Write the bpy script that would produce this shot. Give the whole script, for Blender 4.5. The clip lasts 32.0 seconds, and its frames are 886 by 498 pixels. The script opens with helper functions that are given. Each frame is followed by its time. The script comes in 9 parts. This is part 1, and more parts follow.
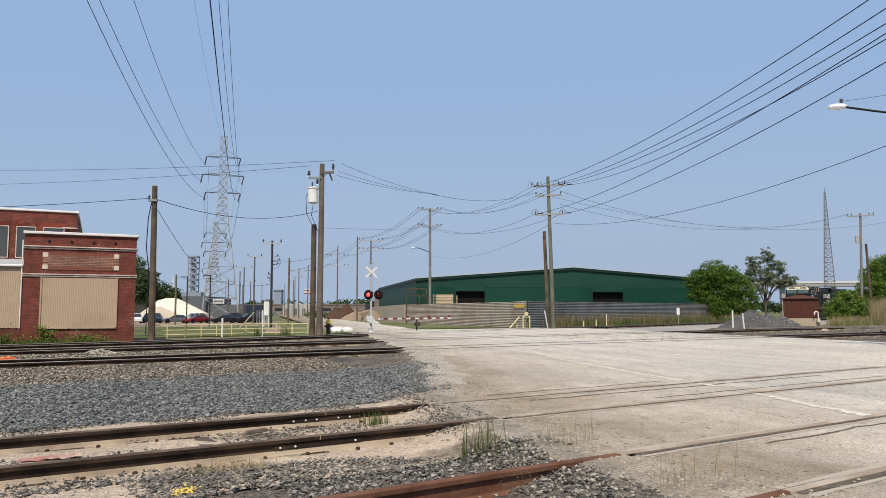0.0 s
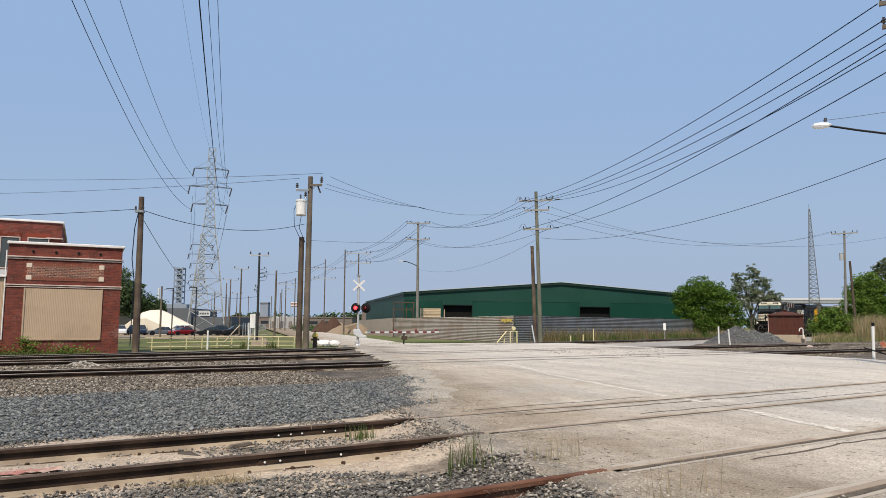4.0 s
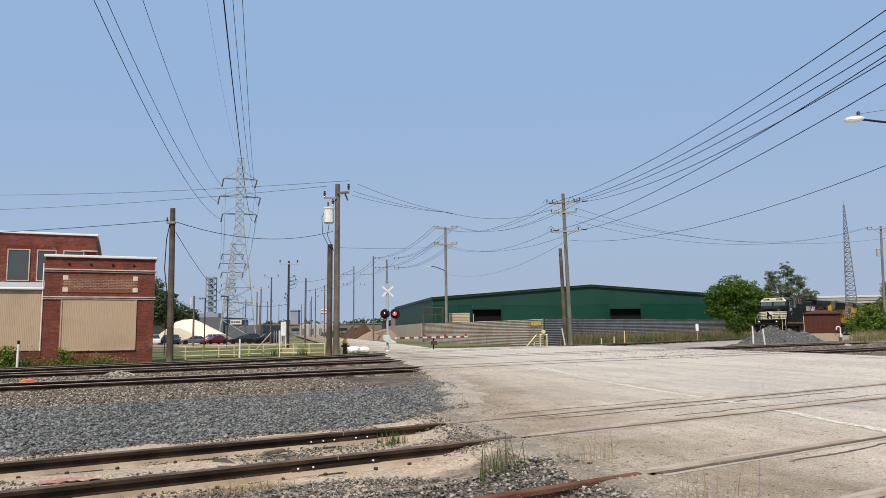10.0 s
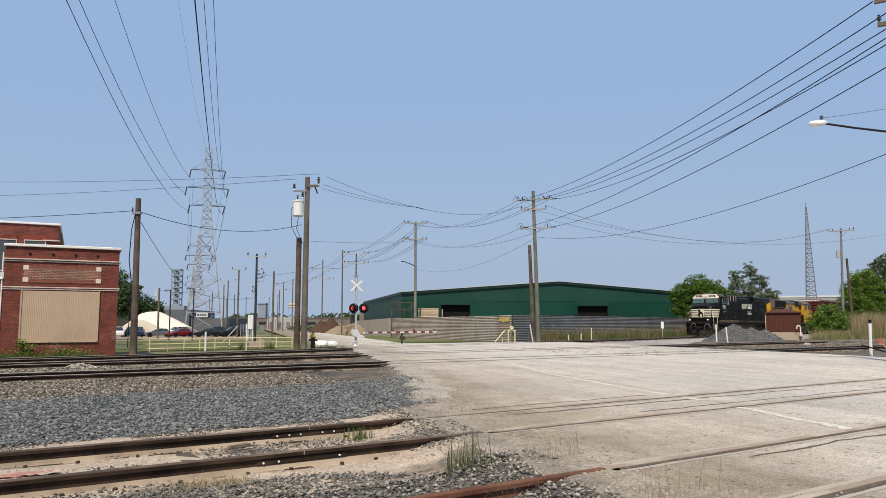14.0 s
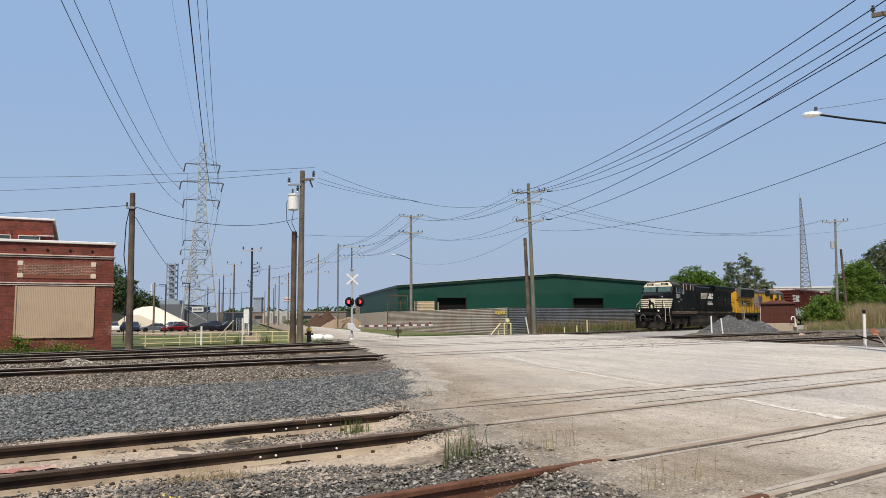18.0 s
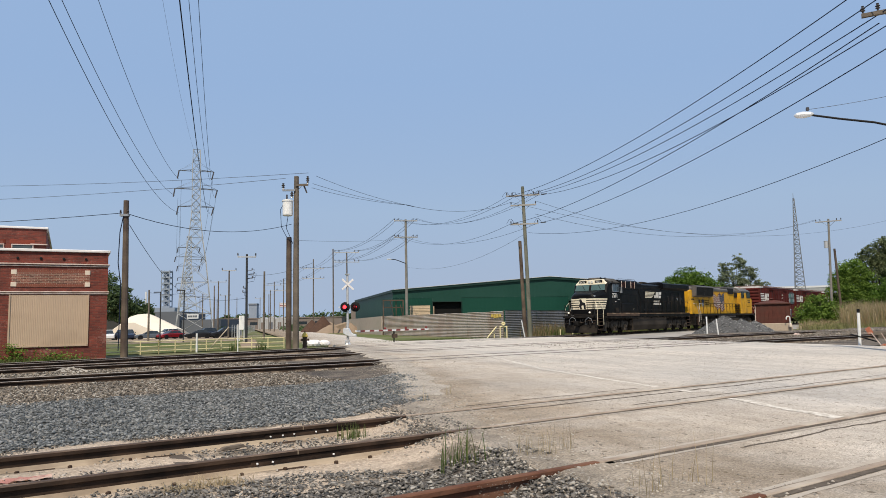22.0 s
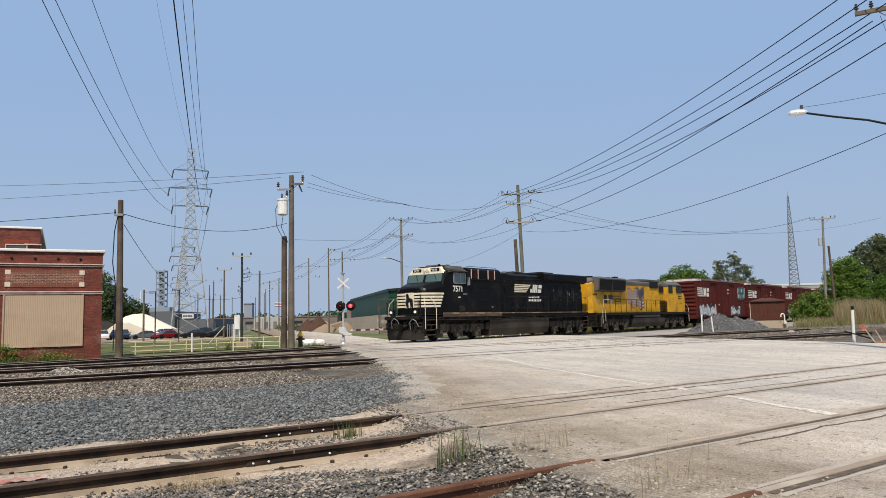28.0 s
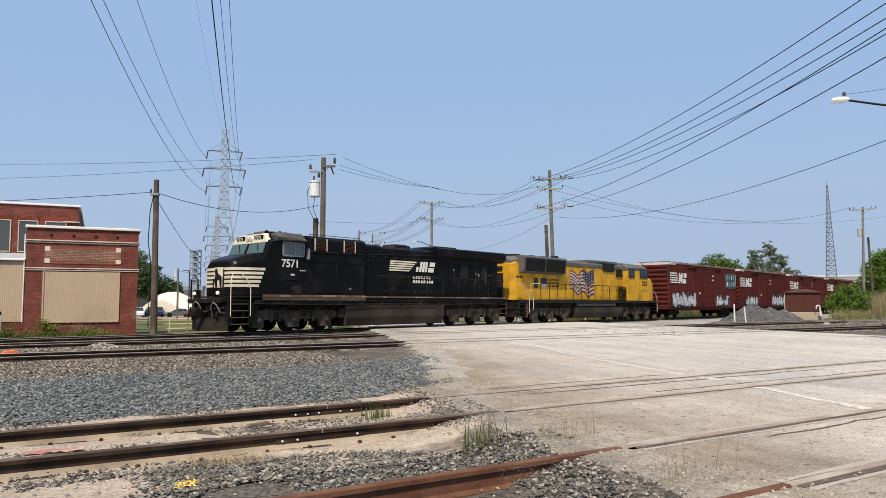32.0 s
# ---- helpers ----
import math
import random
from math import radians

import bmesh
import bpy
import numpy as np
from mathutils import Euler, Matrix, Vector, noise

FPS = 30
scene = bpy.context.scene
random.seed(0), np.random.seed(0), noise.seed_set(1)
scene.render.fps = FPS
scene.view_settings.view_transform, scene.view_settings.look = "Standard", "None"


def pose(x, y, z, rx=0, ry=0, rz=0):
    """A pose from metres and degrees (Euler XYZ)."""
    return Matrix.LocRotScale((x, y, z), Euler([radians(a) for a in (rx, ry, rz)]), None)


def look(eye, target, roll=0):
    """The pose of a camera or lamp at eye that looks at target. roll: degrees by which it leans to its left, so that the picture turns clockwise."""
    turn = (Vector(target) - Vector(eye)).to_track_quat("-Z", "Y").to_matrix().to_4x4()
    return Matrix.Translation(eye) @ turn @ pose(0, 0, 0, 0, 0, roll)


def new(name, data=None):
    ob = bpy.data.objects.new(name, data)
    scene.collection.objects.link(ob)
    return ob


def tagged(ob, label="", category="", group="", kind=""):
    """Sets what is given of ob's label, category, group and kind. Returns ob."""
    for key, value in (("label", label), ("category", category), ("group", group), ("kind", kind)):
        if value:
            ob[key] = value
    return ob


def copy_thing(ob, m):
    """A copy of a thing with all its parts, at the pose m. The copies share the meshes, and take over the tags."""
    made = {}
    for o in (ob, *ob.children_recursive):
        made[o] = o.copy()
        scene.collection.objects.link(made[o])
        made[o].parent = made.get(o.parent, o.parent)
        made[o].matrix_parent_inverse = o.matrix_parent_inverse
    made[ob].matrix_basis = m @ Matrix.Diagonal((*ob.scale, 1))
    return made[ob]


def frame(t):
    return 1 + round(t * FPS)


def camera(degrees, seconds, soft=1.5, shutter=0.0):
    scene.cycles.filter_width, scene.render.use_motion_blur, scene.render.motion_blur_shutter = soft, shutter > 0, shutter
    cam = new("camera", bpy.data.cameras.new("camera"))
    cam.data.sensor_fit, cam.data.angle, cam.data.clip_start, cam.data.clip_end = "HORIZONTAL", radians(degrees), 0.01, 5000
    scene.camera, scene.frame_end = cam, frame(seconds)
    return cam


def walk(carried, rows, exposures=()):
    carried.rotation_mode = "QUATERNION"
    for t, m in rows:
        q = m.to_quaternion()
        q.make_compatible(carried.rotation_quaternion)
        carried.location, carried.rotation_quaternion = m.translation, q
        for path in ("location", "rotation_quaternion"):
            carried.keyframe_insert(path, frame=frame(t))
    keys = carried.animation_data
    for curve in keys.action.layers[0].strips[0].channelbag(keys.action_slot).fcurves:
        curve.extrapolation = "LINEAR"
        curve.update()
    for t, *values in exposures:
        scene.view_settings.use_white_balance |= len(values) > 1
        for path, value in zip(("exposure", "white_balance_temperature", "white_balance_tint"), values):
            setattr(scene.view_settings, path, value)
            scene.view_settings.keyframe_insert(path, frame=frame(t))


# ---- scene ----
cam = camera(62.97, 32.0, soft=0.6)
EYE = 1.2


def aim(yaw, pitch, roll):
    """The eye, held by hand at one spot; yaw to the left, pitch up, roll, in degrees."""
    return pose(0, 0, EYE) @ pose(0, 0, 0, 0, 0, yaw) @ pose(0, 0, 0, 90 + pitch) @ pose(0, 0, 0, 0, 0, roll)


walk(cam, [(t, aim(yaw, pitch, roll)) for t, yaw, pitch, roll in (
    (0, -0.11, 4.94, -0.11), (0.5, 0.65, 5.39, -0.15), (1, 0.81, 5.68, -0.25), (1.5, 0.61, 5.85, -0.31), (2, 0.23, 5.96, -0.28),
    (2.5, -0.19, 6.05, -0.12), (3, -0.58, 6.12, 0.11), (3.5, -0.94, 6.11, 0.32), (5.5, -1.26, 5.76, 0.18), (6, -0.68, 5.82, 0.06),
    (6.5, 0.22, 5.99, -0.09), (7, 1.23, 6.14, -0.21), (7.5, 2.01, 6.23, -0.32), (8, 2.41, 6.24, -0.33), (8.5, 2.33, 6.22, -0.43),
    (9, 1.99, 6.31, -0.46), (9.5, 1.60, 6.34, -0.56), (10, 1.13, 6.41, -0.68), (10.5, 0.68, 6.51, -0.81), (11, 0.19, 6.59, -0.84),
    (11.5, -0.26, 6.62, -0.75), (12, -0.62, 6.54, -0.58), (12.5, -0.85, 6.37, -0.37), (13, -1.00, 6.19, -0.22), (13.5, -1.12, 6.08, -0.08),
    (14, -1.27, 6.02, -0.07), (14.5, -1.43, 6.01, -0.08), (16.5, -1.39, 5.68, -0.15), (17, -1.44, 5.58, -0.19), (17.5, -1.54, 5.50, -0.28),
    (18, -1.62, 5.47, -0.43), (18.5, -1.65, 5.45, -0.60), (19, -1.62, 5.49, -0.75), (19.5, -1.59, 5.59, -0.85), (20, -1.60, 5.70, -0.94),
    (20.5, -1.66, 5.77, -0.95), (21, -1.76, 5.77, -0.97), (21.5, -1.89, 5.76, -1.07), (22, -2.02, 5.78, -1.13), (22.5, -2.20, 5.89, -1.19),
    (23, -2.39, 6.07, -1.28), (23.5, -2.55, 6.23, -1.28), (24, -2.67, 6.35, -1.25), (24.5, -2.70, 6.42, -1.20), (25, -2.65, 6.47, -1.14),
    (25.5, -2.54, 6.46, -1.17), (27.5, -2.50, 5.81, -1.35), (28, -2.38, 5.67, -1.35), (28.5, -1.96, 5.49, -1.33), (29, -1.21, 5.28, -1.30),
    (29.5, -0.22, 5.05, -1.26), (30, 0.66, 4.87, -1.24), (30.5, 1.05, 4.77, -1.08), (31, 0.93, 4.74, -0.83), (31.5, 0.51, 4.71, -0.50),
    (32, 0.02, 4.45, -0.12),
)], exposures=[(0, 0.0), (28, 0.0), (30.5, 0.04), (32, 0.12)])

# ---- light ----
SUN_UP, SUN_ROUND = 55.0, 192.0   # elevation; compass turn from +y towards +x
world = bpy.data.worlds.new("sky")
scene.world = world
world.use_nodes = True
wn = world.node_tree.nodes
sky = wn.new("ShaderNodeTexSky")
sky.sky_type, sky.sun_disc = "NISHITA", False
sky.sun_elevation, sky.sun_rotation = radians(SUN_UP), radians(SUN_ROUND)
sky.air_density, sky.dust_density, sky.ozone_density = 1.0, 1.0, 1.0
wn["Background"].inputs["Strength"].default_value = 0.145
# summer haze: where the clear sky pales towards the horizon, the hazy one turns grey
split = wn.new("ShaderNodeSeparateColor")
thick = wn.new("ShaderNodeMapRange")
thick.inputs[1].default_value, thick.inputs[2].default_value = 1.7, 7.0
haze = wn.new("ShaderNodeValToRGB")
stops = haze.color_ramp.elements
stops.new(0.3)
for stop, (place, tint) in zip(stops, ((0.0, (0.424, 0.622, 0.960)), (0.3, (0.502, 0.676, 0.932)), (1.0, (0.550, 0.640, 0.822)))):
    stop.position, stop.color = place, (*tint, 1)
gain = wn.new("ShaderNodeVectorMath")
gain.operation = "SCALE"
gain.inputs["Scale"].default_value = 5.0
for a, b in ((sky.outputs[0], split.inputs[0]), (split.outputs[0], thick.inputs[0]), (thick.outputs[0], haze.inputs[0]), (haze.outputs[0], gain.inputs[0]), (gain.outputs[0], wn["Background"].inputs["Color"])):
    world.node_tree.links.new(a, b)
sun = new("sun", bpy.data.lights.new("sun", "SUN"))
sun.data.energy, sun.data.angle, sun.data.color = 4.75, radians(1.2), (1.0, 0.885, 0.735)
su, sr = radians(SUN_UP), radians(SUN_ROUND)
sun_way = Vector((math.sin(sr) * math.cos(su), math.cos(sr) * math.cos(su), math.sin(su)))
sun.matrix_world = look(sun_way * 200, (0, 0, 0))


# ---- materials ----
def mat(name, a, b=None, rough=0.7, metal=0.0, grain=6.0, patch=0.6, bump=0.0, c=None, cut=(0.42, 0.62), amount=0.6, bump_size=None, vary=0.0, spec=None):
    """Two-scale procedural surface: colour a, mixed with b by grain and with c in patches. vary: brightness spread from piece to piece."""
    m = bpy.data.materials.new(name)
    m.use_nodes = True
    nt = m.node_tree
    n, link = nt.nodes, nt.links.new
    sh = n["Principled BSDF"]
    sh.inputs["Roughness"].default_value, sh.inputs["Metallic"].default_value = rough, metal
    if spec is None and rough >= 0.7 and metal < 0.3:
        spec = 0.15   # dusty, matt surfaces hardly mirror the sky
    if spec is not None:
        sh.inputs["Specular IOR Level"].default_value = spec
    b = b or tuple(v * 0.7 for v in a)
    co = n.new("ShaderNodeTexCoord")
    fine = n.new("ShaderNodeTexNoise")
    fine.inputs["Scale"].default_value, fine.inputs["Detail"].default_value = grain, 6
    link(co.outputs["Object"], fine.inputs["Vector"])
    ramp = n.new("ShaderNodeMapRange")
    ramp.inputs[1].default_value, ramp.inputs[2].default_value, ramp.inputs[4].default_value = 0.3, 0.7, amount
    link(fine.outputs["Fac"], ramp.inputs[0])
    mix = n.new("ShaderNodeMix")
    mix.data_type = "RGBA"
    mix.inputs[6].default_value, mix.inputs[7].default_value = (*a, 1), (*b, 1)
    link(ramp.outputs[0], mix.inputs[0])
    out = mix.outputs[2]
    if c:
        big = n.new("ShaderNodeTexNoise")
        big.inputs["Scale"].default_value, big.inputs["Detail"].default_value = patch, 5
        link(co.outputs["Object"], big.inputs["Vector"])
        r2 = n.new("ShaderNodeMapRange")
        r2.inputs[1].default_value, r2.inputs[2].default_value = cut
        link(big.outputs["Fac"], r2.inputs[0])
        mix2 = n.new("ShaderNodeMix")
        mix2.data_type = "RGBA"
        mix2.inputs[7].default_value = (*c, 1)
        link(r2.outputs[0], mix2.inputs[0])
        link(out, mix2.inputs[6])
        out = mix2.outputs[2]
    if vary:
        info = n.new("ShaderNodeObjectInfo")
        r3 = n.new("ShaderNodeMapRange")
        r3.inputs[3].default_value, r3.inputs[4].default_value = 1 - vary, 1 + vary
        link(info.outputs["Random"], r3.inputs[0])
        hsv = n.new("ShaderNodeHueSaturation")
        link(r3.outputs[0], hsv.inputs["Value"])
        link(out, hsv.inputs["Color"])
        out = hsv.outputs[0]
    link(out, sh.inputs["Base Color"])
    if bump:
        bn = n.new("ShaderNodeTexNoise")
        bn.inputs["Scale"].default_value, bn.inputs["Detail"].default_value = bump_size or grain * 2, 5
        link(co.outputs["Object"], bn.inputs["Vector"])
        bp = n.new("ShaderNodeBump")
        bp.inputs["Strength"].default_value, bp.inputs["Distance"].default_value = bump, 0.03
        link(bn.outputs["Fac"], bp.inputs["Height"])
        link(bp.outputs[0], sh.inputs["Normal"])
    return m


def island_mat(name, colours, rough=0.85, bump=0.0, leaf=False):
    """A surface whose colour differs from island to island of a joined mesh."""
    m = bpy.data.materials.new(name)
    m.use_nodes = True
    n, link = m.node_tree.nodes, m.node_tree.links.new
    sh = n["Principled BSDF"]
    sh.inputs["Roughness"].default_value, sh.inputs["Specular IOR Level"].default_value = rough, 0.2
    geo = n.new("ShaderNodeNewGeometry")
    ramp = n.new("ShaderNodeValToRGB")
    el = ramp.color_ramp.elements
    while len(el) < len(colours):
        el.new(0.5)
    for i, col in enumerate(colours):
        el[i].position, el[i].color = i / (len(colours) - 1), (*col, 1)
    link(geo.outputs["Random Per Island"], ramp.inputs[0])
    link(ramp.outputs[0], sh.inputs["Base Color"])
    if leaf:
        tr = n.new("ShaderNodeBsdfTranslucent")
        ad = n.new("ShaderNodeMixShader")
        ad.inputs[0].default_value = 0.42
        link(ramp.outputs[0], tr.inputs["Color"])
        link(sh.outputs[0], ad.inputs[1])
        link(tr.outputs[0], ad.inputs[2])
        link(ad.outputs[0], n["Material Output"].inputs["Surface"])
    return m


def glow(name, col, strength, base=(0.05, 0.01, 0.01)):
    m = bpy.data.materials.new(name)
    m.use_nodes = True
    sh = m.node_tree.nodes["Principled BSDF"]
    sh.inputs["Base Color"].default_value = (*base, 1)
    sh.inputs["Roughness"].default_value = 0.2
    sh.inputs["Emission Color"].default_value = (*col, 1)
    sh.inputs["Emission Strength"].default_value = strength
    return m


M_SIDING = mat("siding_dirt", (0.50, 0.405, 0.31), (0.38, 0.305, 0.232), 0.95, grain=8, c=(0.17, 0.138, 0.105), patch=1.1, cut=(0.53, 0.63), bump=0.8, bump_size=36, amount=0.8)
M_FIELD = mat("field", (0.115, 0.135, 0.045), (0.07, 0.09, 0.028), 0.95, grain=1.3, c=(0.17, 0.15, 0.085), patch=0.06, bump=0.5, bump_size=8)
M_LAWN = mat("lawn", (0.085, 0.112, 0.027), (0.048, 0.07, 0.016), 0.95, grain=3, c=(0.15, 0.125, 0.065), patch=0.4, cut=(0.46, 0.64), bump=0.6, bump_size=15)
M_ROAD = mat("road", (0.565, 0.51, 0.44), (0.43, 0.385, 0.33), 0.92, grain=3, c=(0.44, 0.405, 0.36), patch=0.2, cut=(0.42, 0.66), amount=0.5, bump=0.25, bump_size=70)


def aggregate(m, scale, dark, light, low=0.78, high=1.16):
    """Speckles a surface with its stones: fine cells mixed darker and lighter, and worn lanes at larger size."""
    n, link = m.node_tree.nodes, m.node_tree.links.new
    sh = n["Principled BSDF"]
    old = sh.inputs["Base Color"].links[0].from_socket
    co = n.new("ShaderNodeTexCoord")
    cell = n.new("ShaderNodeTexVoronoi")
    cell.inputs["Scale"].default_value = scale
    link(co.outputs["Object"], cell.inputs["Vector"])
    sep = n.new("ShaderNodeSeparateColor")
    link(cell.outputs["Color"], sep.inputs[0])
    mr = n.new("ShaderNodeMapRange")
    mr.inputs[3].default_value, mr.inputs[4].default_value = dark, light
    link(sep.outputs[0], mr.inputs[0])
    coarse = n.new("ShaderNodeTexNoise")
    coarse.inputs["Scale"].default_value, coarse.inputs["Detail"].default_value, coarse.inputs["Roughness"].default_value = 2.6, 9, 0.72
    link(co.outputs["Object"], coarse.inputs["Vector"])
    m2 = n.new("ShaderNodeMapRange")
    m2.inputs[1].default_value, m2.inputs[2].default_value, m2.inputs[3].default_value, m2.inputs[4].default_value = 0.3, 0.7, low, high
    link(coarse.outputs["Fac"], m2.inputs[0])
    mul = n.new("ShaderNodeMath")
    mul.operation = "MULTIPLY"
    link(mr.outputs[0], mul.inputs[0])
    link(m2.outputs[0], mul.inputs[1])
    hsv = n.new("ShaderNodeHueSaturation")
    link(old, hsv.inputs["Color"])
    link(mul.outputs[0], hsv.inputs["Value"])
    link(hsv.outputs[0], sh.inputs["Base Color"])
    return m


aggregate(M_ROAD, 75, 0.70, 1.24, 0.88, 1.09)


def flecks(m, scale, size, tint):
    """Sparse dark stones and tar flecks set in a pavement."""
    n, link = m.node_tree.nodes, m.node_tree.links.new
    sh = n["Principled BSDF"]
    old = sh.inputs["Base Color"].links[0].from_socket
    co = n.new("ShaderNodeTexCoord")
    cell = n.new("ShaderNodeTexVoronoi")
    cell.inputs["Scale"].default_value = scale
    link(co.outputs["Object"], cell.inputs["Vector"])
    sep = n.new("ShaderNodeSeparateColor")
    link(cell.outputs["Color"], sep.inputs[0])
    reach = n.new("ShaderNodeMath")
    reach.operation, reach.inputs[1].default_value = "MULTIPLY", size
    link(sep.outputs[1], reach.inputs[0])
    near = n.new("ShaderNodeMath")
    near.operation = "LESS_THAN"
    link(cell.outputs["Distance"], near.inputs[0])
    link(reach.outputs[0], near.inputs[1])
    some = n.new("ShaderNodeMath")
    some.operation, some.inputs[1].default_value = "GREATER_THAN", 0.8
    link(sep.outputs[0], some.inputs[0])
    both = n.new("ShaderNodeMath")
    both.operation = "MULTIPLY"
    link(near.outputs[0], both.inputs[0])
    link(some.outputs[0], both.inputs[1])
    mix = n.new("ShaderNodeMix")
    mix.data_type = "RGBA"
    mix.inputs[7].default_value = (*tint, 1)
    link(both.outputs[0], mix.inputs[0])
    link(old, mix.inputs[6])
    link(mix.outputs[2], sh.inputs["Base Color"])


flecks(M_ROAD, 13, 0.40, (0.24, 0.205, 0.165))


def streaks(m, along, low, high):
    """Long soft streaks that wheels leave on a pavement, drawn out along a direction."""
    n, link = m.node_tree.nodes, m.node_tree.links.new
    sh = n["Principled BSDF"]
    old = sh.inputs["Base Color"].links[0].from_socket
    co = n.new("ShaderNodeTexCoord")
    d = Vector(along).normalized()
    comb = n.new("ShaderNodeCombineXYZ")
    for k, axis in enumerate(((d.y * 1.5, -d.x * 1.5, 0), (d.x * 0.07, d.y * 0.07, 0))):
        dot = n.new("ShaderNodeVectorMath")
        dot.operation = "DOT_PRODUCT"
        dot.inputs[1].default_value = axis
        link(co.outputs["Object"], dot.inputs[0])
        link(dot.outputs["Value"], comb.inputs[k])
    lanes = n.new("ShaderNodeTexNoise")
    lanes.inputs["Scale"].default_value, lanes.inputs["Detail"].default_value, lanes.inputs["Roughness"].default_value = 1.0, 6, 0.6
    link(comb.outputs[0], lanes.inputs["Vector"])
    mr = n.new("ShaderNodeMapRange")
    mr.inputs[1].default_value, mr.inputs[2].default_value, mr.inputs[3].default_value, mr.inputs[4].default_value = 0.3, 0.7, low, high
    link(lanes.outputs["Fac"], mr.inputs[0])
    hsv = n.new("ShaderNodeHueSaturation")
    link(mr.outputs[0], hsv.inputs["Value"])
    link(old, hsv.inputs["Color"])
    link(hsv.outputs[0], sh.inputs["Base Color"])


streaks(M_ROAD, (-0.28, 1, 0), 0.84, 1.14)


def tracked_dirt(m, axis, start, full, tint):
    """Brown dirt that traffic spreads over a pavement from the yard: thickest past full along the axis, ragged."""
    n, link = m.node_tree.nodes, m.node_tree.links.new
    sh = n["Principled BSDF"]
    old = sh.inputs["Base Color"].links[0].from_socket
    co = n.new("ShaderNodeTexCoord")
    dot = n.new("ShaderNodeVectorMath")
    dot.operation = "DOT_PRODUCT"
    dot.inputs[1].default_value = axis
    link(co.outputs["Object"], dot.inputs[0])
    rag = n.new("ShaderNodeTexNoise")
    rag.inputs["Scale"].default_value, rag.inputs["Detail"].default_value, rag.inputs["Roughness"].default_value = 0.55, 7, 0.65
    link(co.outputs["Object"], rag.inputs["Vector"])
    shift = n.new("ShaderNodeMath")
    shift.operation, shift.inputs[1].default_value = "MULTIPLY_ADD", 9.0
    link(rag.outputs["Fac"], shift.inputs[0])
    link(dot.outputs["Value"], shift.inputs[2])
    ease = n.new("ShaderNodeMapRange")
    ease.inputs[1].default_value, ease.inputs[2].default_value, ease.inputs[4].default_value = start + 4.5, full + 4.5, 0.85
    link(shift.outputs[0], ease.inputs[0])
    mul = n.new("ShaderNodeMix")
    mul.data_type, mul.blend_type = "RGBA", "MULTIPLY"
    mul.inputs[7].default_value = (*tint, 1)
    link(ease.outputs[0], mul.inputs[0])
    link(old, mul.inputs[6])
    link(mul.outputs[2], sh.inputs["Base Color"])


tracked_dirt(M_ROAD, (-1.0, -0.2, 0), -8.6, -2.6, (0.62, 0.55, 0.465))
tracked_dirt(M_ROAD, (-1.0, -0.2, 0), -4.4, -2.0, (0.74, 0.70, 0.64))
M_PAINT = mat("road_paint", (0.74, 0.70, 0.62), (0.52, 0.47, 0.40), 0.85, grain=30, c=(0.45, 0.40, 0.335), patch=9.0, cut=(0.44, 0.56), amount=0.9)
M_BALLAST = mat("ballast", (0.115, 0.098, 0.082), (0.04, 0.035, 0.03), 0.95, grain=22, c=(0.17, 0.142, 0.112), patch=0.8, bump=1.0, bump_size=26)
M_GREYBALLAST = mat("grey_ballast", (0.30, 0.285, 0.265), (0.16, 0.15, 0.14), 0.95, grain=14, c=(0.36, 0.33, 0.29), patch=0.6, bump=0.8, bump_size=20)
M_CRUSHED = mat("crushed", (0.17, 0.175, 0.175), (0.06, 0.062, 0.064), 0.95, grain=20, c=(0.30, 0.28, 0.25), patch=1.1, bump=1.0, bump_size=24)
M_STONE = island_mat("stones", [(0.045, 0.049, 0.05), (0.125, 0.134, 0.137), (0.18, 0.19, 0.19), (0.26, 0.262, 0.256), (0.165, 0.166, 0.158), (0.07, 0.076, 0.077), (0.115, 0.121, 0.122)])
M_STONE_SHARD = island_mat("stones_shard", [(0.05, 0.047, 0.043), (0.085, 0.08, 0.074), (0.13, 0.12, 0.108), (0.20, 0.185, 0.165), (0.10, 0.09, 0.078), (0.36, 0.335, 0.295), (0.065, 0.06, 0.054)])
M_STONE_DARK = island_mat("stones_dark", [(0.045, 0.039, 0.032), (0.095, 0.081, 0.066), (0.165, 0.137, 0.108), (0.26, 0.22, 0.175), (0.115, 0.094, 0.072), (0.44, 0.40, 0.34), (0.075, 0.064, 0.052)])
M_STONE_PILE = island_mat("stones_pile", [(0.055, 0.058, 0.06), (0.12, 0.124, 0.126), (0.18, 0.182, 0.18), (0.26, 0.26, 0.25)])
M_STONE_TAN = island_mat("stones_tan", [(0.16, 0.14, 0.115), (0.30, 0.265, 0.22), (0.45, 0.41, 0.35), (0.24, 0.20, 0.16)])
M_STONE_PALE = island_mat("stones_pale", [(0.30, 0.27, 0.23), (0.44, 0.40, 0.35), (0.36, 0.32, 0.27)])
M_STONE_GRIT = island_mat("stones_grit", [(0.14, 0.12, 0.10), (0.30, 0.27, 0.23), (0.44, 0.40, 0.35), (0.55, 0.52, 0.47)])
M_SPILL = mat("spill", (0.31, 0.26, 0.20), (0.22, 0.18, 0.138), 0.95, grain=11, c=(0.36, 0.305, 0.24), patch=1.6, cut=(0.45, 0.6))
M_SPILL_PALE = mat("spill_pale", (0.36, 0.315, 0.26), (0.27, 0.235, 0.19), 0.95, grain=11, c=(0.40, 0.355, 0.295), patch=1.4, cut=(0.42, 0.58))
aggregate(M_SPILL, 60, 0.65, 1.2)
